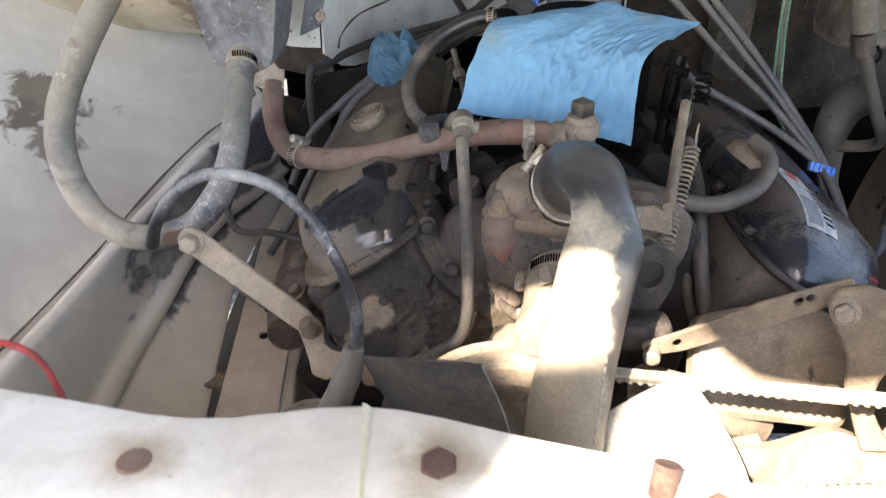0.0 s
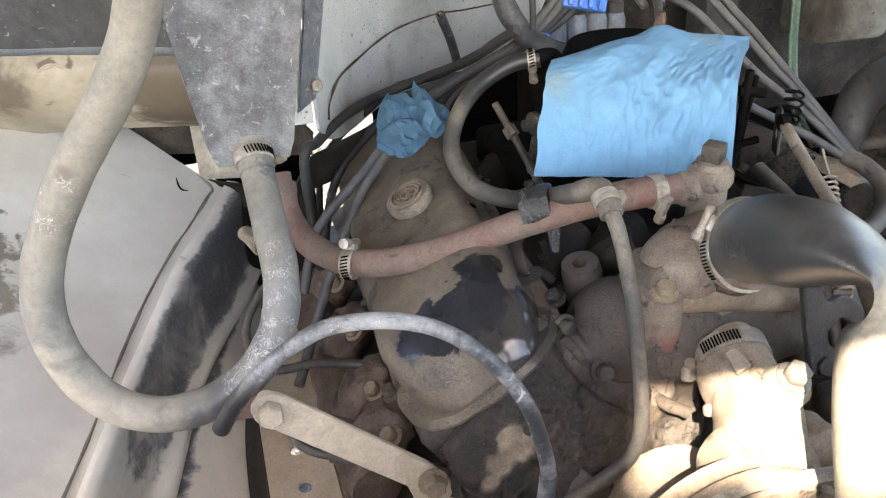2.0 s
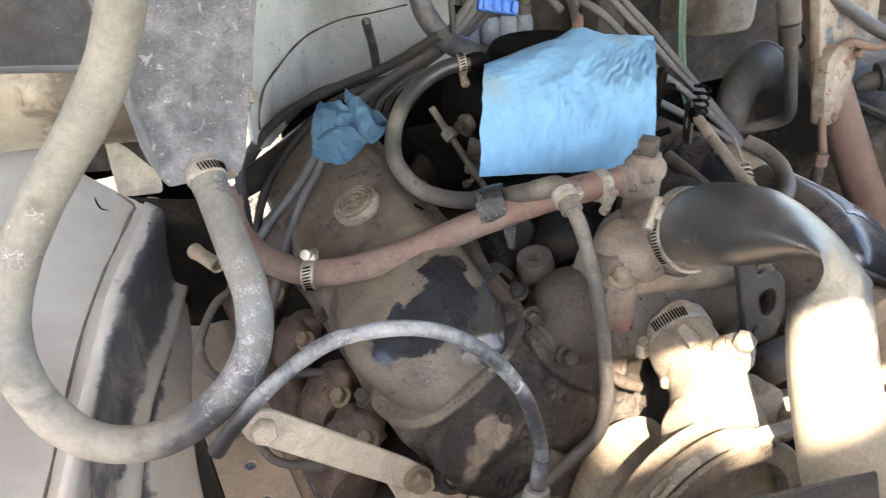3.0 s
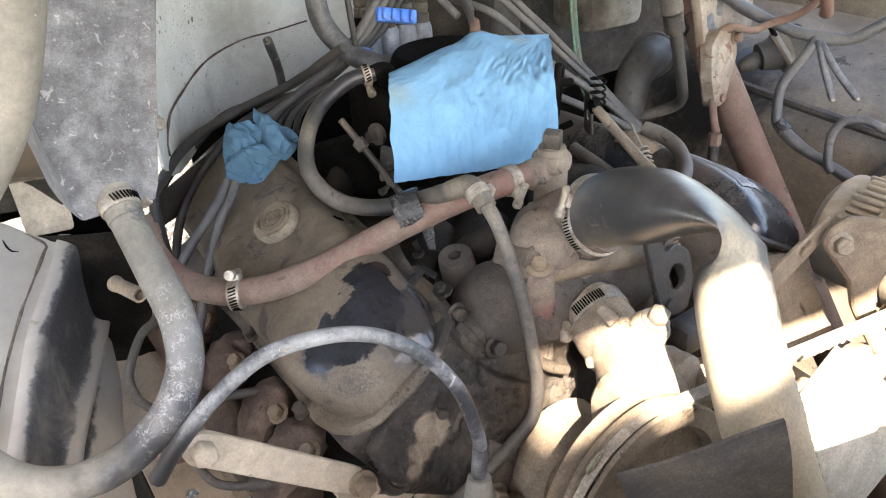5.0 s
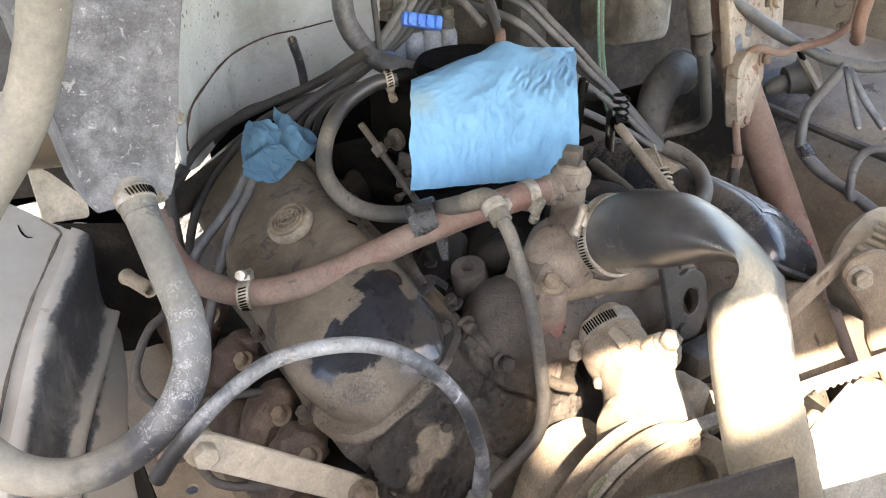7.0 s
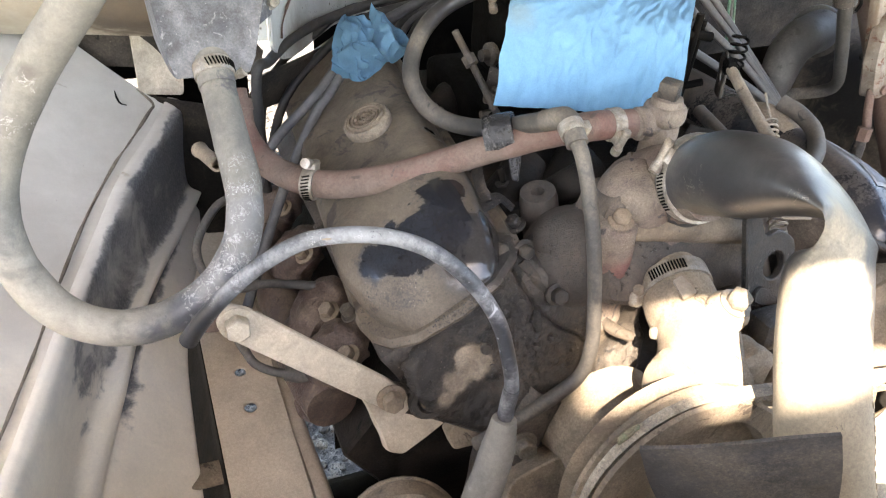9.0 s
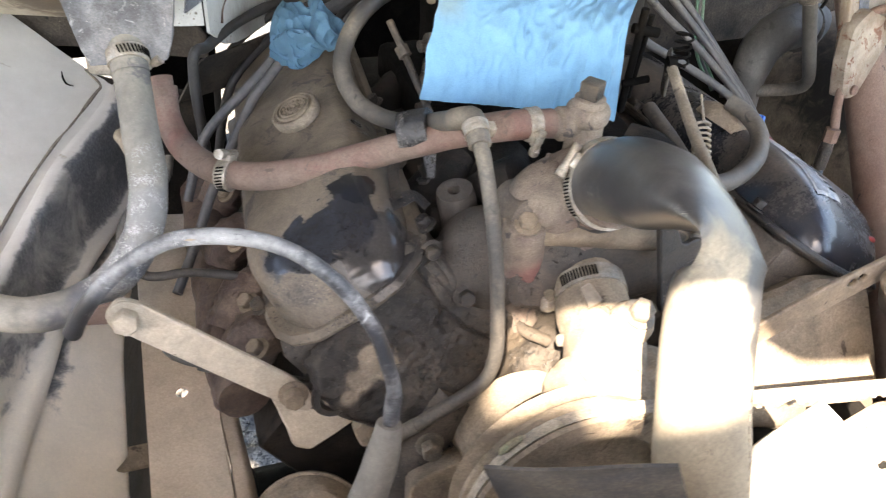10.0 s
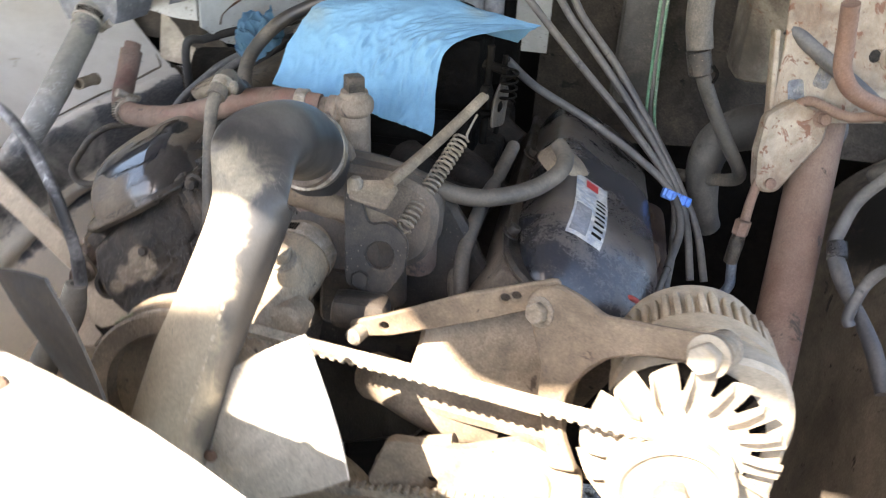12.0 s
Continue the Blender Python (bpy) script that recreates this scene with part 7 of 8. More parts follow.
def fuel_pump():
    th = thing("fuel_pump", (-0.13, 0.63, 0.93), "round dusty mechanical fuel pump low on the engine", "pump")
    part("body", rough(lathe([(0.03, -0.05), (0.048, -0.03), (0.052, 0.0), (0.052, 0.012), (0.044, 0.026), (0.02, 0.032), (0.005, 0.033)], axes((-0.135, 0.62, 0.945), (-0.15, -0.75, 0.65)), 32), 0.001, 40), M_TANIRON, th)
    part("ridge", lathe([(0.050, -0.004), (0.055, -0.002), (0.055, 0.004), (0.050, 0.006)], axes((-0.135, 0.62, 0.945), (-0.15, -0.75, 0.65)), 32), M_TANIRON, th)
    part("line", tube([(-0.15, 0.56, 0.95), (-0.135, 0.57, 0.985), (-0.105, 0.59, 1.0), (-0.07, 0.61, 1.0)], 0.005, 10), M_RUBBER, th)
    part("outlet", tube([(-0.085, 0.56, 0.955), (-0.065, 0.57, 0.97), (-0.05, 0.58, 0.985)], 0.013, 12), M_OILRED, th)
    return th


fuel_pump()
tagged(part("lower_bracket", rough(dense(plate(rounded([(-0.03, -0.05), (0.055, -0.07), (0.065, 0.02), (0.03, 0.045), (-0.02, 0.03)], 0.012), 0.03, axes((-0.03, 0.61, 0.972), (-0.1, -0.9, 0.4)), ()), 2), 0.002, 40), M_TANIRON), "tan cast bracket under the pump bolt", "bracket")
hose("fuel_line", [(-0.241, 0.768, 1.105), (-0.239, 0.766, 1.085), (-0.234, 0.765, 1.07), (-0.228, 0.756, 1.061), (-0.216, 0.749, 1.055), (-0.2, 0.742, 1.052)], 0.0040, M_RUBBER, "thin dusty fuel line curling behind the brace", "hose", "", 0)
hose("fuel_hose_sleeve", [(-0.204, 0.744, 1.053), (-0.190, 0.738, 1.051), (-0.172, 0.732, 1.049)], 0.0066, M_RUBBER, "thicker dusty sleeve over the fuel line", "hose", "", 0)
hose("side_line", [(-0.205, 0.925, 1.165), (-0.212, 0.907, 1.15), (-0.232, 0.887, 1.15), (-0.249, 0.87, 1.138), (-0.257, 0.861, 1.124), (-0.257, 0.842, 1.115), (-0.25, 0.826, 1.11), (-0.239, 0.819, 1.102), (-0.224, 0.816, 1.101), (-0.207, 0.814, 1.103), (-0.183, 0.816, 1.096), (-0.159, 0.808, 1.094)], 0.0042, M_RUBBER, "thin rubber line looping behind the grey hose", "hose", "", 0)
hose("coolant_hose", [(-0.175, 0.42, 1.105), (-0.16, 0.44, 1.12), (-0.14, 0.45, 1.12), (-0.12, 0.455, 1.11)], 0.012, M_RUBBER, "stub of dusty hose behind the front panel")
hose("oil_line", [(-0.17, 0.60, 0.99), (-0.178, 0.62, 0.94), (-0.185, 0.68, 0.90), (-0.18, 0.75, 0.89)], 0.010, M_RUBBER, "dark hose hanging beside the chassis rail")
tagged(part("coolant_crust", rough(tube([(-0.105, 0.50, 1.075), (-0.12, 0.495, 1.07), (-0.13, 0.49, 1.06)], 0.006, 10), 0.003, 90), M_YELLOW), "yellow-green dried coolant crust on a hose end", "residue")


def undertray():
    # Added dark sheet; it stands in for the gloom under the engine front.
    th = thing("stone_guard", (0.3, 0.55, 0.7), "dark sheet added below the engine front to hide the ground", "guard")
    part("pan", sheet([[(x, y, z + 0.012 * noise.noise(Vector((x * 6, y * 6, 2)))) for x in (-0.18, 0.0, 0.2, 0.45, 0.72)] for y, z in ((0.36, 0.80), (0.45, 0.735), (0.60, 0.72), (0.78, 0.73))], 0.003, 4), M_BROWN, th)
    return th


undertray()

# ---- linkage in front of the carburettor ----
def throttle_rod():
    th = thing("throttle_rod", (0.22, 0.7, 1.25), "dusty flat throttle rod from carburettor to bracket", "rod")
    part("rod", tube([(0.250, 0.784, 1.272), (0.222, 0.698, 1.252), (0.195, 0.612, 1.238)], 0.0052, 12, 5), M_TANIRON, th)
    part("eye", lathe([(0.003, -0.004), (0.008, -0.004), (0.008, 0.004), (0.003, 0.004)], axes((0.251, 0.788, 1.274), (1, -0.3, 0)), 14), M_DARK, th)
    part("foot", plate(rounded([(-0.03, -0.012), (0.004, -0.016), (0.010, 0.010), (0.0, 0.016), (-0.026, 0.010)], 0.005), 0.003, axes((0.192, 0.612, 1.226), (0.15, -0.45, 0.9))), M_TANIRON, th, "pale sheet-metal foot")
    part("ball", lathe([(0.003, -0.008), (0.007, -0.006), (0.007, 0.004), (0.004, 0.008)], axes((0.166, 0.612, 1.232), (0, 0, 1)), 12), M_BOLT, th)
    return th


throttle_rod()


def coil_spring(name, a, b, r, turns, wire, material, label):
    a, b = Vector(a), Vector(b)
    m = axes(a, b - a)
    l = (b - a).length
    pts = [m @ Vector((0, 0, -0.018)), m @ Vector((r * 0.3, 0, -0.006))]
    for k in range(turns * 10 + 1):
        t = 2 * math.pi * k / 10
        pts.append(m @ Vector((r * math.cos(t), r * math.sin(t), l * k / (turns * 10))))
    pts += [m @ Vector((r * 0.3, 0, l + 0.006)), m @ Vector((0, 0, l + 0.03))]
    return tagged(part(name, tube(pts, wire, 6, 2), material), label, "spring")


coil_spring("return_spring", (0.204, 0.634, 1.188), (0.240, 0.712, 1.250), 0.0072, 20, 0.0012, M_BOLT, "rusty coil return spring of the throttle linkage")
hose("bypass_line", [(0.140, 0.700, 1.222), (0.175, 0.690, 1.222), (0.210, 0.685, 1.214), (0.245, 0.684, 1.205), (0.275, 0.692, 1.203), (0.310, 0.712, 1.208), (0.333, 0.742, 1.216), (0.338, 0.770, 1.222), (0.330, 0.790, 1.228)], 0.0085, M_VAC, "dusty grey hose curving over to the valve cover")
hose("heater_return_hose", [(0.285, 0.640, 1.06), (0.262, 0.650, 1.10), (0.255, 0.672, 1.145), (0.262, 0.72, 1.175), (0.272, 0.78, 1.19), (0.28, 0.85, 1.2)], 0.0075, M_RUBBER, "dusty hose running down beside the valve cover")
hose("breather_hose", [(0.262, 0.668, 1.07), (0.248, 0.675, 1.11), (0.246, 0.70, 1.15)], 0.006, M_RUBBER, "thin dusty hose beside the valve cover")
tagged(part("valve_cover_boss", rough(lathe([(0.03, 0), (0.028, 0.012), (0.02, 0.018), (0.006, 0.019)], axes((0.335, 0.80, 1.196), NR), 20), 0.003, 50), M_TANIRON), "dusty oil-caked boss on the valve cover", "boss")


# ---- distributor and plug wires ----
def distributor():
    th = thing("distributor", (0.2, 1.08, 1.2), "dark distributor cap with blue-grey plug boots", "distributor")
    part("cap", lathe([(0.05, 0), (0.055, 0.01), (0.055, 0.05), (0.045, 0.07), (0.03, 0.075)], axes((0.205, 1.10, 1.215), (0, -0.1, 1)), 30), M_DARK, th)
    for k, (x, y, z) in enumerate(((0.150, 1.075, 1.272), (0.172, 1.068, 1.272), (0.196, 1.066, 1.272), (0.222, 1.07, 1.268), (0.165, 1.12, 1.278), (0.20, 1.13, 1.278), (0.235, 1.11, 1.272))):
        b = part("boot", lathe([(0.012, 0), (0.0134, 0.004), (0.0130, 0.050), (0.0105, 0.056), (0.0095, 0.058)], axes((x, y, z), (0, -0.02, 1)), 16), M_BOOT if k < 4 else M_DARK, th, "blue-grey plug boot" if k < 4 else "")
        part("cap_ring", lathe([(0.0092, 0.056), (0.0100, 0.058), (0.0100, 0.068), (0.0082, 0.070), (0.0094, 0.073), (0.0090, 0.082), (0.004, 0.084)], axes((x, y, z), (0, -0.02, 1)), 14), M_RUBBER, b)
    return th


distributor()


def plug_wire(pts, r=0.0042, material=None, label="dusty grey spark plug wire", wobble=0.03):
    return tagged(part("plug_wire", tube(pts, r, 12, 8, wobble=wobble), material or M_WIRE), label, "wire", "spark plug wires")


# wires from the boots to the left bank, gathered by the blue clips
LEFT_RUNS = [
    [(-0.04, 1.02, 1.262), (-0.085, 0.985, 1.238), (-0.110, 0.962, 1.224), (-0.127, 0.957, 1.210), (-0.170, 0.950, 1.168), (-0.195, 0.93, 1.11)],
    [(-0.04, 1.015, 1.258), (-0.078, 0.982, 1.236), (-0.102, 0.958, 1.220), (-0.117, 0.953, 1.205), (-0.142, 0.944, 1.163), (-0.170, 0.915, 1.125), (-0.194, 0.900, 1.075), (-0.218, 0.862, 1.045)],
    [(-0.035, 1.06, 1.262), (-0.085, 1.075, 1.218), (-0.128, 1.05, 1.185), (-0.146, 1.06, 1.13), (-0.16, 1.07, 1.05)],
    [(-0.03, 1.11, 1.262), (-0.076, 1.118, 1.232), (-0.118, 1.12, 1.200), (-0.140, 1.115, 1.170), (-0.144, 1.15, 1.11), (-0.143, 1.18, 1.05)],
]
for k, run in enumerate(LEFT_RUNS):
    e = k * 0.010
    plug_wire([(0.150 + k * 0.024, 1.072, 1.348), (0.150 + k * 0.02, 1.058, 1.372), (0.150 + k * 0.012, 1.052, 1.365), (0.118 + k * 0.012, 1.046, 1.335), (0.085 + e * 0.7, 1.045, 1.308), (0.03 + e * 0.5, 1.035 + e * 0.5, 1.288 - e * 0.2)] + run, (0.0052, 0.0052, 0.0052, 0.0044)[k], M_WIRE if k < 2 else M_WIRE_D)


def wire_clip(at, axis, size, label):
    th = thing("wire_clip", at, label, "clip", "wire clips")
    m = axes(at, axis, (1, 0, -0.3))
    part("body", box(size * 2.3, size * 0.75, size * 0.6, m, 0.0025), M_CLIP, th)
    for k in range(4):
        part("jaw", box(size * 0.28, size * 0.62, size * 0.3, m @ Matrix.Translation((size * (-0.8 + 0.53 * k), 0, size * 0.5)), 0.002), M_CLIP, th)
    return th


wire_clip(Vector((0.168, 1.045, 1.345)), (-0.1, -1, 0.35), 0.022, "blue plastic separator clip on the plug wires")
wire_clip(Vector((0.112, 1.035, 1.318)), (-0.3, -1, 0.3), 0.010, "small blue plastic clip on a plug wire")
wire_clip(Vector((0.472, 0.915, 1.138)), (0.2, -1, 0.4), 0.016, "blue plastic clip gathering the plug wires")

# wires to the right bank
plug_wire([(0.23, 1.08, 1.36), (0.262, 0.99, 1.345), (0.300, 0.972, 1.310), (0.350, 0.965, 1.262), (0.405, 0.942, 1.214), (0.465, 0.918, 1.150), (0.475, 0.88, 1.10), (0.468, 0.82, 1.05), (0.455, 0.76, 1.02)], 0.0045)
plug_wire([(0.24, 1.10, 1.36), (0.285, 1.02, 1.36), (0.325, 0.985, 1.318), (0.372, 0.972, 1.268), (0.425, 0.948, 1.21), (0.470, 0.922, 1.152), (0.490, 0.90, 1.11), (0.50, 0.86, 1.06)], 0.0045)
plug_wire([(0.25, 1.12, 1.37), (0.30, 1.04, 1.37), (0.335, 0.99, 1.324), (0.385, 0.976, 1.27), (0.436, 0.95, 1.206), (0.476, 0.924, 1.15), (0.505, 0.91, 1.10), (0.52, 0.88, 1.05)], 0.0045)
plug_wire([(0.262, 0.862, 1.292), (0.295, 0.910, 1.253), (0.358, 0.930, 1.216), (0.420, 0.925, 1.180), (0.466, 0.914, 1.146), (0.478, 0.87, 1.12), (0.462, 0.80, 1.10)], 0.0048, M_WIRE, "pale grey cable over the valve cover to the blue clip")
plug_wire([(0.21, 1.03, 1.40), (0.205, 0.97, 1.385), (0.192, 0.925, 1.365), (0.185, 0.905, 1.345)], 0.0042, M_WIRE_D, "dark wire standing behind the blue towel")
plug_wire([(0.15, 1.05, 1.42), (0.168, 0.98, 1.395), (0.182, 0.93, 1.36)], 0.0042)
plug_wire([(0.23, 1.05, 1.42), (0.212, 0.97, 1.39), (0.200, 0.93, 1.36)], 0.0042)
tagged(part("wire_knot", rough(lathe([(0.003, -0.010), (0.005, -0.006), (0.0058, 0.0), (0.005, 0.008), (0.003, 0.014)], axes((0.183, 0.902, 1.347), (0, -0.2, 1)), 12), 0.002, 90), M_STUD), "rusty wing nut on the air horn stud", "nut")

# dark heater tube and cables at the firewall
hose("heater_tube", [(0.075, 1.05, 1.46), (0.074, 1.055, 1.40), (0.078, 1.055, 1.355), (0.090, 1.03, 1.325), (0.105, 1.0, 1.312), (0.125, 0.975, 1.305)], 0.0125, M_BLACK, "grey heater tube bent down beside the firewall")
def cut_cable():
    th = thing("cut_cable", (0.035, 1.10, 1.28), "cut black cable with bare strands before the white wall", "cable")
    part("sheath", tube([(-0.006, 1.018, 1.357), (0.000, 1.028, 1.345), (0.012, 1.05, 1.325), (0.022, 1.07, 1.305), (0.035, 1.10, 1.28)], 0.0052, 12, wall=0.0012), M_BLACK, th)
    rnd = random.Random(8)
    for k in range(9):
        a = 2.4 * k
        r = 0.0031 * (k / 9) ** 0.5
        o = Vector((-0.002, 1.024, 1.350)) + Vector((math.cos(a) * r, math.sin(a) * r, 0))
        part("strand", tube([o, o + Vector((-0.004 + rnd.uniform(-0.001, 0.001), -0.006, 0.0085 + rnd.uniform(0, 0.003)))], 0.0006, 6, 2), M_STEEL, th)
    return th


cut_cable()
tagged(part("loom", tube([(0.066, 0.985, 1.34), (0.054, 1.010, 1.3236), (0.042, 1.035, 1.3063), (0.0222, 1.0600, 1.2893), (-0.0069, 1.0830, 1.2746), (-0.0465, 1.0880, 1.2632), (-0.0855, 1.0720, 1.2573), (-0.1236, 1.0400, 1.2506), (-0.1515, 1.0050, 1.2441), (-0.1700, 0.9850, 1.2313), (-0.168, 0.995, 1.10)], 0.0056, 12, wobble=0.08), M_WIRE_D), "dark cable loom lying along the valve cover", "cable")
tagged(part("loom", tube([(0.10, 1.03, 1.40), (0.098, 1.02, 1.35), (0.096, 1.01, 1.31), (0.092, 0.97, 1.27)], 0.0035, 10), M_WIRE_D), "thin black cable behind the vacuum hose", "cable")
tagged(part("dipstick_tube", tube([(0.012, 0.905, 1.292), (0.020, 0.880, 1.268), (0.032, 0.830, 1.225), (0.036, 0.80, 1.20)], 0.0036, 12), M_BLOCK), "thin dusty dipstick tube beside the intake", "tube")
tagged(part("dipstick_nut", lathe([(0.004, -0.006), (0.007, -0.005), (0.007, 0.005), (0.004, 0.006)], axes((0.019, 0.882, 1.270), (0.25, -0.6, -0.6)), 8), M_HEAD), "small nut on the dipstick tube", "nut")
for k in range(3):
    tagged(part("loom", tube([(0.095 + 0.006 * k, 1.0, 1.30 + 0.004 * k), (0.05, 1.035 - 0.008 * k, 1.285), (0.0 + 0.01 * k, 1.02, 1.27), (-0.03 + 0.012 * k, 0.985, 1.262)], 0.0038, 10), M_WIRE if k % 2 else M_WIRE_D), "thin cable among the looms behind the valve cover", "cable")


# ---- right side: steering column, brackets, brake lines ----
def steering_column():
    th = thing("steering_column", (0.6, 0.85, 1.1), "rust-red steering column tube running down to the box", "steering column")
    part("tube", tube([(0.682, 1.245, 1.603), (0.641, 1.05, 1.373), (0.599, 0.85, 1.137), (0.577, 0.745, 1.013), (0.546, 0.60, 0.842), (0.524, 0.5, 0.724)], 0.0250, 22, 6, wobble=0.02), M_RUST, th)
    part("paint_chip", plate(rounded([(-0.003, -0.030), (0.003, -0.018), (0.004, 0.0), (0.003, 0.014), (-0.003, 0.018), (-0.002, 0.0)], 0.002), 0.0008, axes((0.5725, 0.7685, 1.0665), (-0.62, -0.55, 0.56), (0.75, -0.6, 0.2)), (), 0), M_PANEL, th, "long white paint chip")
    part("clamp_ring", lathe([(0.024, -0.010), (0.0285, -0.010), (0.0285, 0.010), (0.024, 0.010)], axes((0.624, 0.97, 1.279), (0.165, 0.64, 0.75)), 26), M_RUST, th)
    return th


steering_column()


def column_bracket():
    th = thing("column_bracket", (0.56, 0.87, 1.2), "rust-spotted white triangular bracket of the steering column", "bracket")
    n = (0.2, -0.97, 0.15)
    m = axes((0.560, 0.859, 1.192), n, (0.97, 0.2, 0))
    back = m @ Matrix.Translation((0, 0, -0.024))
    part("plate", plate(rounded([(-0.012, -0.012), (0.010, -0.013), (0.050, 0.062), (0.140, 0.066), (0.158, 0.26), (-0.012, 0.26), (-0.004, 0.14)], 0.006), 0.004, back, ((0.008, 0.076, 0.004), (0.095, 0.135, 0.007))), M_RUSTWHITE, th)
    part("gusset", rough(dense(plate(rounded([(-0.014, -0.012), (0.008, -0.013), (0.049, 0.046), (0.050, 0.074), (0.012, 0.088), (-0.016, 0.070), (-0.020, 0.030)], 0.008), 0.024, m @ Matrix.Translation((0, 0, -0.0235)), (), 0.004), 1), 0.0008, 60), M_RUSTWHITE, th)
    part("side_lip", box(0.006, 0.17, 0.014, m @ Matrix.Translation((-0.007, 0.072, -0.030)) @ Matrix.Rotation(0.10, 4, "Z"), 0.002), M_RUSTWHITE, th)
    bolt(th, m @ Vector((0.040, 0.070, 0.0006)), n, 0.012, M_RUST)
    bolt(th, m @ Vector((0.115, 0.135, -0.020)), n, 0.020, M_RUSTWHITE, height=0.007)
    for x, y, a in ((0.016, 0.094, 0.3), (0.043, 0.112, -0.2)):
        part("bare_spot", plate(rounded([(-0.009, -0.012), (0.008, -0.014), (0.010, 0.012), (-0.007, 0.014)], 0.005), 0.0006, back @ Matrix.Translation((x, y, 0.0042)) @ Matrix.Rotation(a, 4, "Z"), (), 0), M_SPOT, th, "blue-grey bare spot in the paint")
    part("pivot", lathe([(0.002, 0), (0.006, 0), (0.006, 0.003), (0.003, 0.005)], m @ Matrix.Translation((-0.002, -0.002, 0.0005)), 14), M_RUST, th)
    return th


column_bracket()


def brake_fitting():
    th = thing("brake_fitting", (0.538, 0.848, 1.11), "rusty brass brake fitting at the end of the steel line", "fitting")
    part("hexagon", lathe([(0.005, -0.009), (0.0088, -0.008), (0.0088, 0.008), (0.005, 0.009)], axes((0.5385, 0.848, 1.139), (0.08, 0.05, 1)), 6), M_RUST, th)
    part("sleeve", lathe([(0.004, -0.028), (0.0075, -0.026), (0.008, 0.0), (0.0065, 0.012)], axes((0.5375, 0.848, 1.122), (0.08, 0.05, 1)), 16), M_BLOCK, th)
    return th


brake_fitting()
hose("rubber_brake_hose", [(0.537, 0.848, 1.100), (0.540, 0.849, 1.080), (0.540, 0.85, 1.06), (0.52, 0.86, 1.02), (0.49, 0.87, 0.99)], 0.0055, M_BLUEWIRE, "dark blue rubber brake hose", "hose", "", 0)


def heater_pipe():
    th = thing("heater_pipe", (0.46, 0.87, 1.31), "dusty pipe with a hose nut in front of the firewall", "pipe")
    part("pipe", tube([(0.462, 0.866, 1.305), (0.485, 0.876, 1.262), (0.512, 0.890, 1.218), (0.533, 0.904, 1.186), (0.537, 0.922, 1.168), (0.522, 0.955, 1.152), (0.48, 0.99, 1.14)], 0.0078, 14, wobble=0.05), M_FENDER_D, th)
    part("nut", lathe([(0.009, -0.014), (0.0125, -0.012), (0.0125, 0.012), (0.009, 0.014)], axes((0.461, 0.867, 1.309), (-0.3, 0, 1)), 16), M_BLOCK, th)
    part("upper_tube", tube([(0.459, 0.868, 1.322), (0.452, 0.872, 1.36), (0.45, 0.88, 1.45)], 0.0135, 16), M_FENDER_D, th)
    part("clip", tube([(0.474, 0.862, 1.308), (0.480, 0.860, 1.300), (0.478, 0.862, 1.29)], 0.0018, 8), M_DARK, th)
    return th


heater_pipe()
def blower_duct():
    th = thing("blower_duct", (0.52, 1.0, 1.12), "dirty grey moulded duct bending down from the heater box", "duct")
    part("elbow", rough(tube([(0.665, 1.07, 1.190), (0.600, 1.025, 1.206), (0.552, 1.0, 1.206), (0.520, 0.985, 1.190), (0.510, 0.980, 1.160), (0.516, 0.985, 1.120), (0.535, 1.0, 1.07)], [0.034, 0.033, 0.031, 0.028, 0.025, 0.022, 0.018], 24, flat=0.85), 0.003, 25), M_DUCT, th)
    part("collar", lathe([(0.030, -0.006), (0.036, -0.005), (0.036, 0.005), (0.030, 0.006)], axes((0.622, 1.04, 1.202), (0.82, 0.55, -0.1)), 28), M_DUCT, th, "raised collar of the duct")
    return th


blower_duct()
tagged(part("firewall_post", rough(dense(box(0.05, 0.05, 0.45, axes((0.415, 1.16, 1.18), (0, 0, 1)), 0.008), 2), 0.003, 25), M_FENDER_D), "peeling grimy post on the firewall", "post")
tagged(part("white_duct", rough(dense(box(0.12, 0.10, 0.30, axes((0.60, 1.14, 1.235), (0, 0, 1)), 0.02), 2), 0.003, 20), M_BOX), "rust-spotted white heater box on the firewall", "heater box")
for k in range(3):
    tagged(part("green_wire", tube([(0.425 + 0.004 * k, 1.02, 1.48), (0.424 + 0.004 * k, 1.015, 1.38), (0.427 + 0.004 * k, 1.01, 1.28), (0.432 + 0.005 * k, 0.995, 1.20), (0.455 + 0.004 * k, 0.975, 1.15)], 0.0020, 8), (M_GREEN, M_WIRE, M_GREEN)[k]), "thin green and white wires hanging at the firewall", "wire")


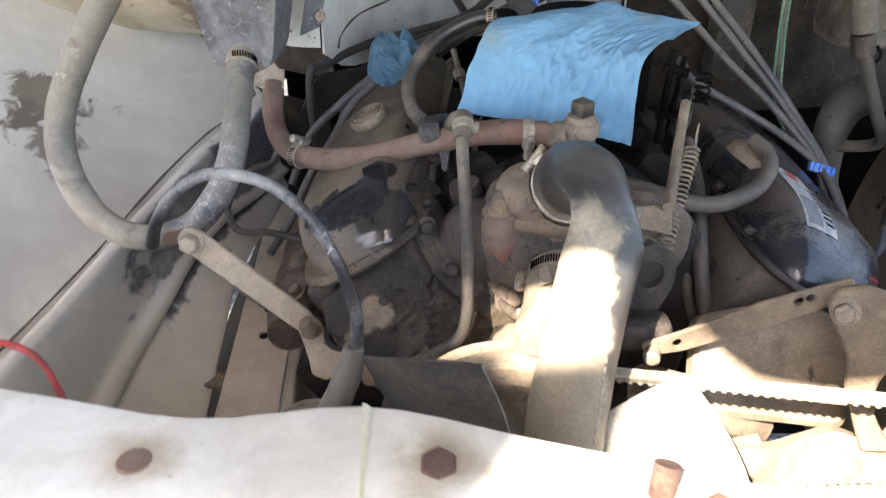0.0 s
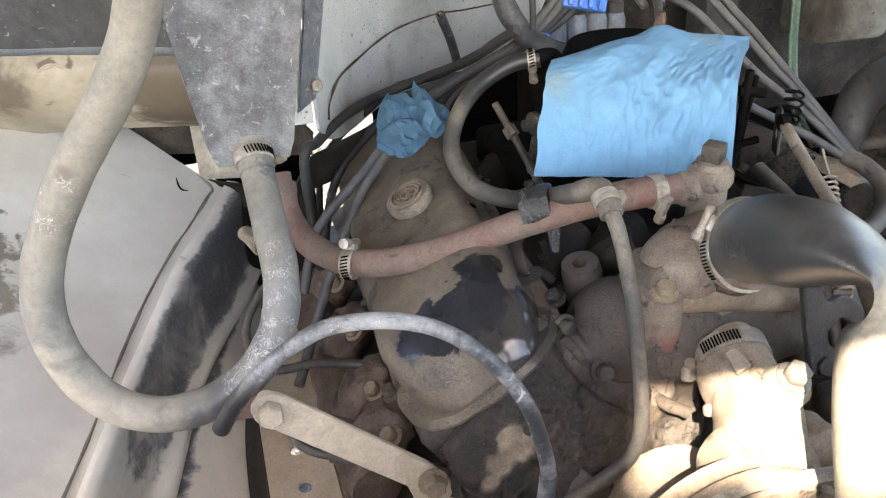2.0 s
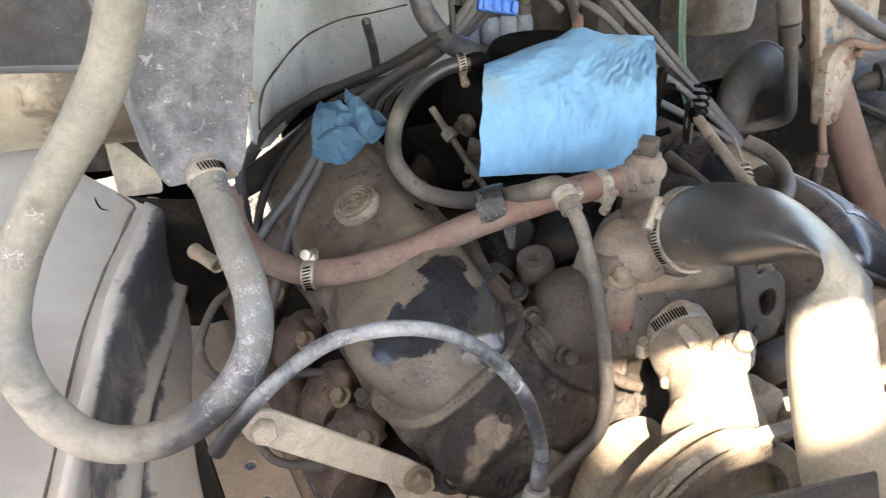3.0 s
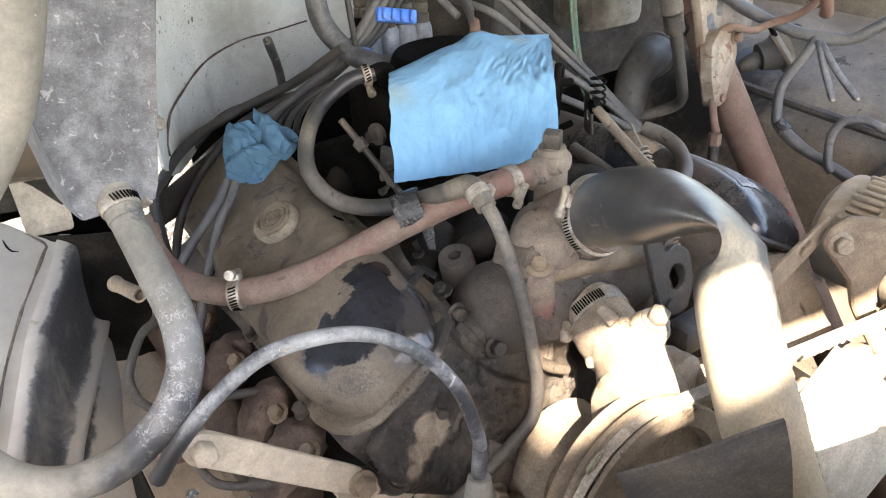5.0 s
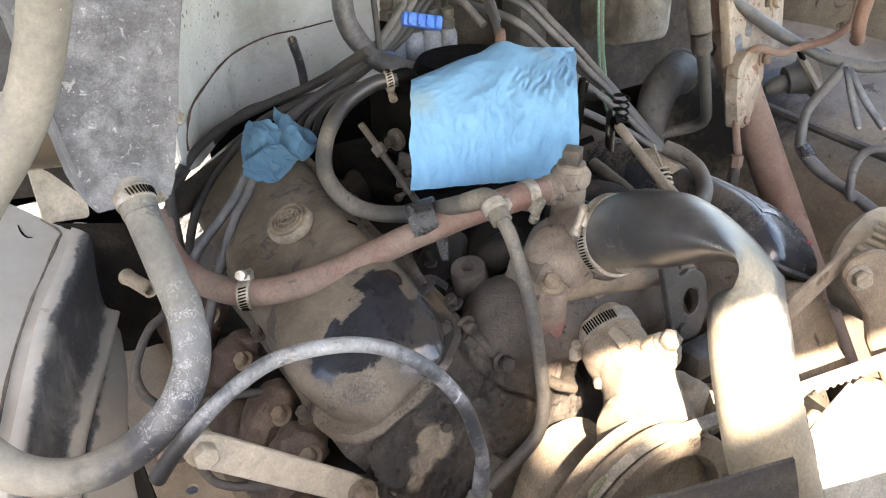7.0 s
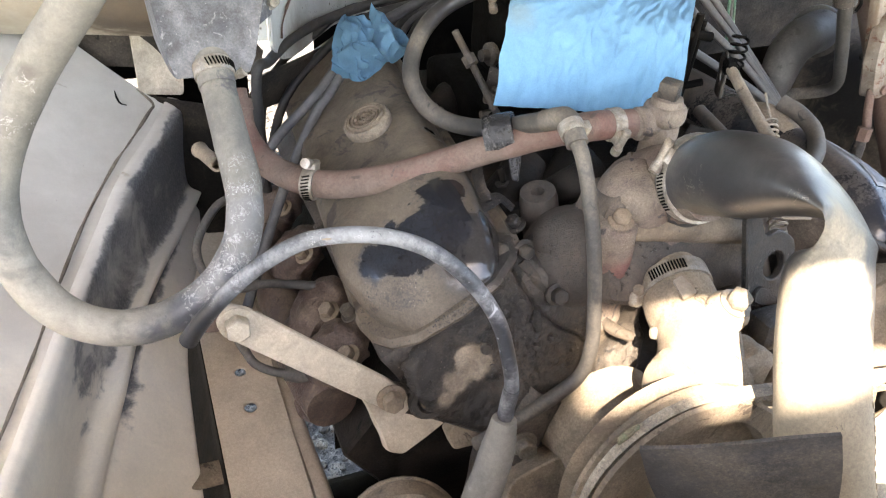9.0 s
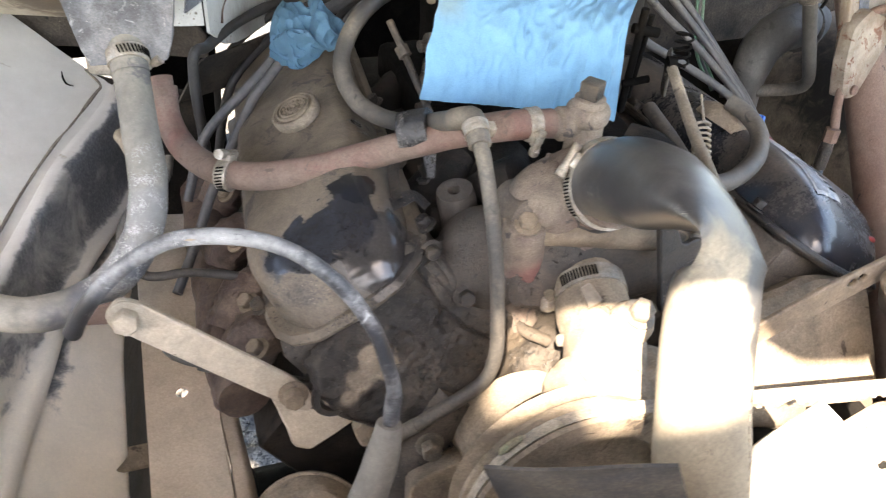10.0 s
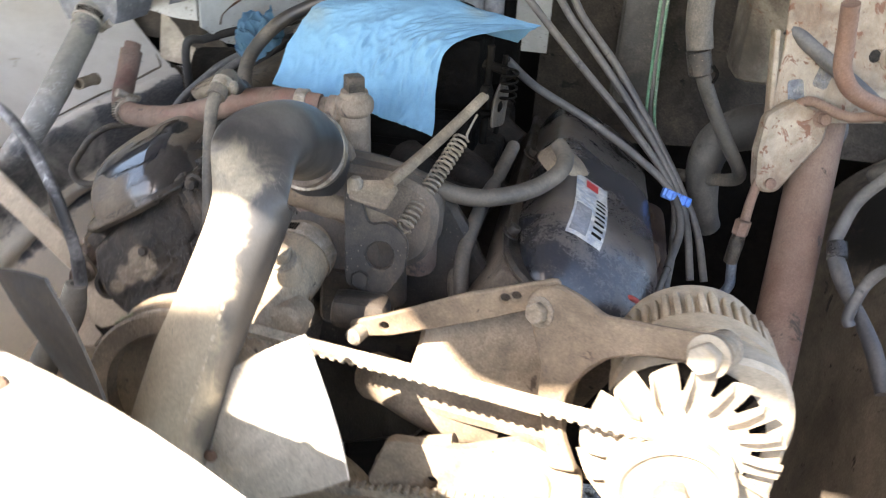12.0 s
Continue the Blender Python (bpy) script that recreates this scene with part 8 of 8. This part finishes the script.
def master_cylinder():
    th = thing("brake_master_cylinder", (0.71, 0.90, 1.2), "dusty grey master cylinder with a clevis lever beside the steering column", "cylinder")
    part("body", rough(tube([(0.700, 0.905, 1.205), (0.728, 0.888, 1.214), (0.752, 0.872, 1.224)], [0.020, 0.028, 0.028], 18), 0.003, 60), M_FENDER_D, th)
    part("ring", lathe([(0.02, -0.006), (0.033, -0.005), (0.033, 0.005), (0.02, 0.006)], axes((0.728, 0.888, 1.214), (0.8, -0.5, 0.3)), 20), M_FENDER_R, th)
    part("nose", rough(lathe([(0.012, -0.02), (0.014, 0.0), (0.010, 0.012), (0.006, 0.018)], axes((0.690, 0.912, 1.198), (-0.8, 0.4, -0.3)), 14), 0.001, 80), M_FENDER_D, th)
    part("lever", box(0.010, 0.007, 0.062, axes((0.692, 0.842, 1.205), (-0.13, 0.55, 0.72)), 0.002), M_FENDER_R, th)
    part("clevis", box(0.006, 0.006, 0.035, axes((0.684, 0.872, 1.245), (-0.4, 0.3, 0.8)), 0.001), M_DARK, th)
    return th


master_cylinder()
tagged(part("loom", tube([(0.55, 0.91, 1.345), (0.594, 0.898, 1.316), (0.628, 0.888, 1.293), (0.654, 0.868, 1.275), (0.676, 0.835, 1.259), (0.697, 0.798, 1.252), (0.711, 0.774, 1.254), (0.723, 0.757, 1.266), (0.75, 0.73, 1.29)], [0.0085, 0.0085, 0.009, 0.0075, 0.0085, 0.0075, 0.0085, 0.008], 14, wobble=0.10), M_WIRE), "thick grey cable loom crossing above the column", "cable")
tagged(part("loom", tube([(0.684, 0.812, 1.252), (0.664, 0.807, 1.241), (0.64, 0.822, 1.2), (0.629, 0.819, 1.166), (0.625, 0.81, 1.145), (0.634, 0.777, 1.119), (0.645, 0.742, 1.102), (0.654, 0.711, 1.084), (0.66, 0.68, 1.06)], [0.006, 0.0065, 0.0065, 0.007, 0.009, 0.007, 0.0085, 0.0075], 14, wobble=0.10), M_WIRE), "grey taped cable hanging beside the fender", "cable")
tagged(part("tape_wrap", tube([(0.627, 0.813, 1.150), (0.6275, 0.800, 1.138)], [0.0098, 0.0102], 14, 4, wobble=0.2), M_TAPE), "black tape round the grey cable", "tape")
for pts in ([(0.674, 0.803, 1.252), (0.672, 0.797, 1.246), (0.67, 0.785, 1.221), (0.668, 0.765, 1.183)], [(0.676, 0.798, 1.250), (0.675, 0.791, 1.243), (0.677, 0.769, 1.216), (0.682, 0.74, 1.186)]):
    th = thing("cut_wire", pts[-1], "cut black wire end with bright strands hanging down", "wire")
    part("sheath", tube(pts, 0.0048, 12, 6, wall=0.0015), M_BLACK, th)
    part("strands", rough(lathe([(0.001, -0.004), (0.0034, -0.003), (0.0032, 0.003), (0.001, 0.004)], axes(Vector(pts[-1]), Vector(pts[-1]) - Vector(pts[-2])), 8), 0.001, 300), M_STEEL, th, "bright copper strands")
tagged(part("loom", tube([(0.632, 0.730, 1.100), (0.629, 0.734, 1.109), (0.639, 0.742, 1.141), (0.65, 0.737, 1.161), (0.661, 0.721, 1.167), (0.669, 0.702, 1.163), (0.69, 0.67, 1.14)], 0.0058, 12, wobble=0.08), M_WIRE), "grey cable arching over the inner fender", "cable")
tagged(part("rusty_pipe", tube([(0.5401, 0.8481, 1.1477), (0.5439, 0.8585, 1.1726), (0.5522, 0.8712, 1.2079), (0.559, 0.877, 1.2368), (0.5595, 0.8764, 1.2562), (0.568, 0.8796, 1.2693), (0.575, 0.8783, 1.2759), (0.5845, 0.8703, 1.2793), (0.615, 0.862, 1.270), (0.640, 0.852, 1.276), (0.662, 0.831, 1.285), (0.677, 0.815, 1.302), (0.684, 0.811, 1.32), (0.69, 0.82, 1.36)], 0.0052, 12, wobble=0.06), M_RUST), "thin rusty pipe running over the column bracket", "pipe")
tagged(part("rusty_tube", tube([(0.545, 0.715, 1.40), (0.553, 0.725, 1.365), (0.558, 0.730, 1.344), (0.572, 0.737, 1.326), (0.60, 0.752, 1.312), (0.66, 0.79, 1.295)], 0.0075, 14, wobble=0.05), M_RUST), "thick rusty tube bending across the column bracket", "pipe")
tagged(part("red_wire", tube([(0.402, 0.655, 1.128), (0.408, 0.648, 1.142), (0.418, 0.65, 1.138), (0.422, 0.66, 1.125)], 0.0028, 10), M_RED), "short red wire behind the alternator", "wire")
tagged(part("ground_wire", tube([(0.462, 0.80, 1.10), (0.445, 0.74, 1.085), (0.435, 0.70, 1.10), (0.42, 0.67, 1.12)], 0.0035, 10), M_WIRE), "grey wire hanging behind the alternator", "wire")
hose("power_hose", [(0.70, 0.40, 1.02), (0.71, 0.47, 1.10), (0.735, 0.58, 1.135), (0.75, 0.66, 1.12), (0.745, 0.72, 1.05)], 0.017, M_WIRE, "thick grey hose along the inner fender")
hose("black_cable", [(0.70, 0.42, 0.96), (0.705, 0.47, 1.03), (0.72, 0.55, 1.08), (0.74, 0.62, 1.08)], 0.011, M_BLACK, "black cable beside the alternator", "cable")
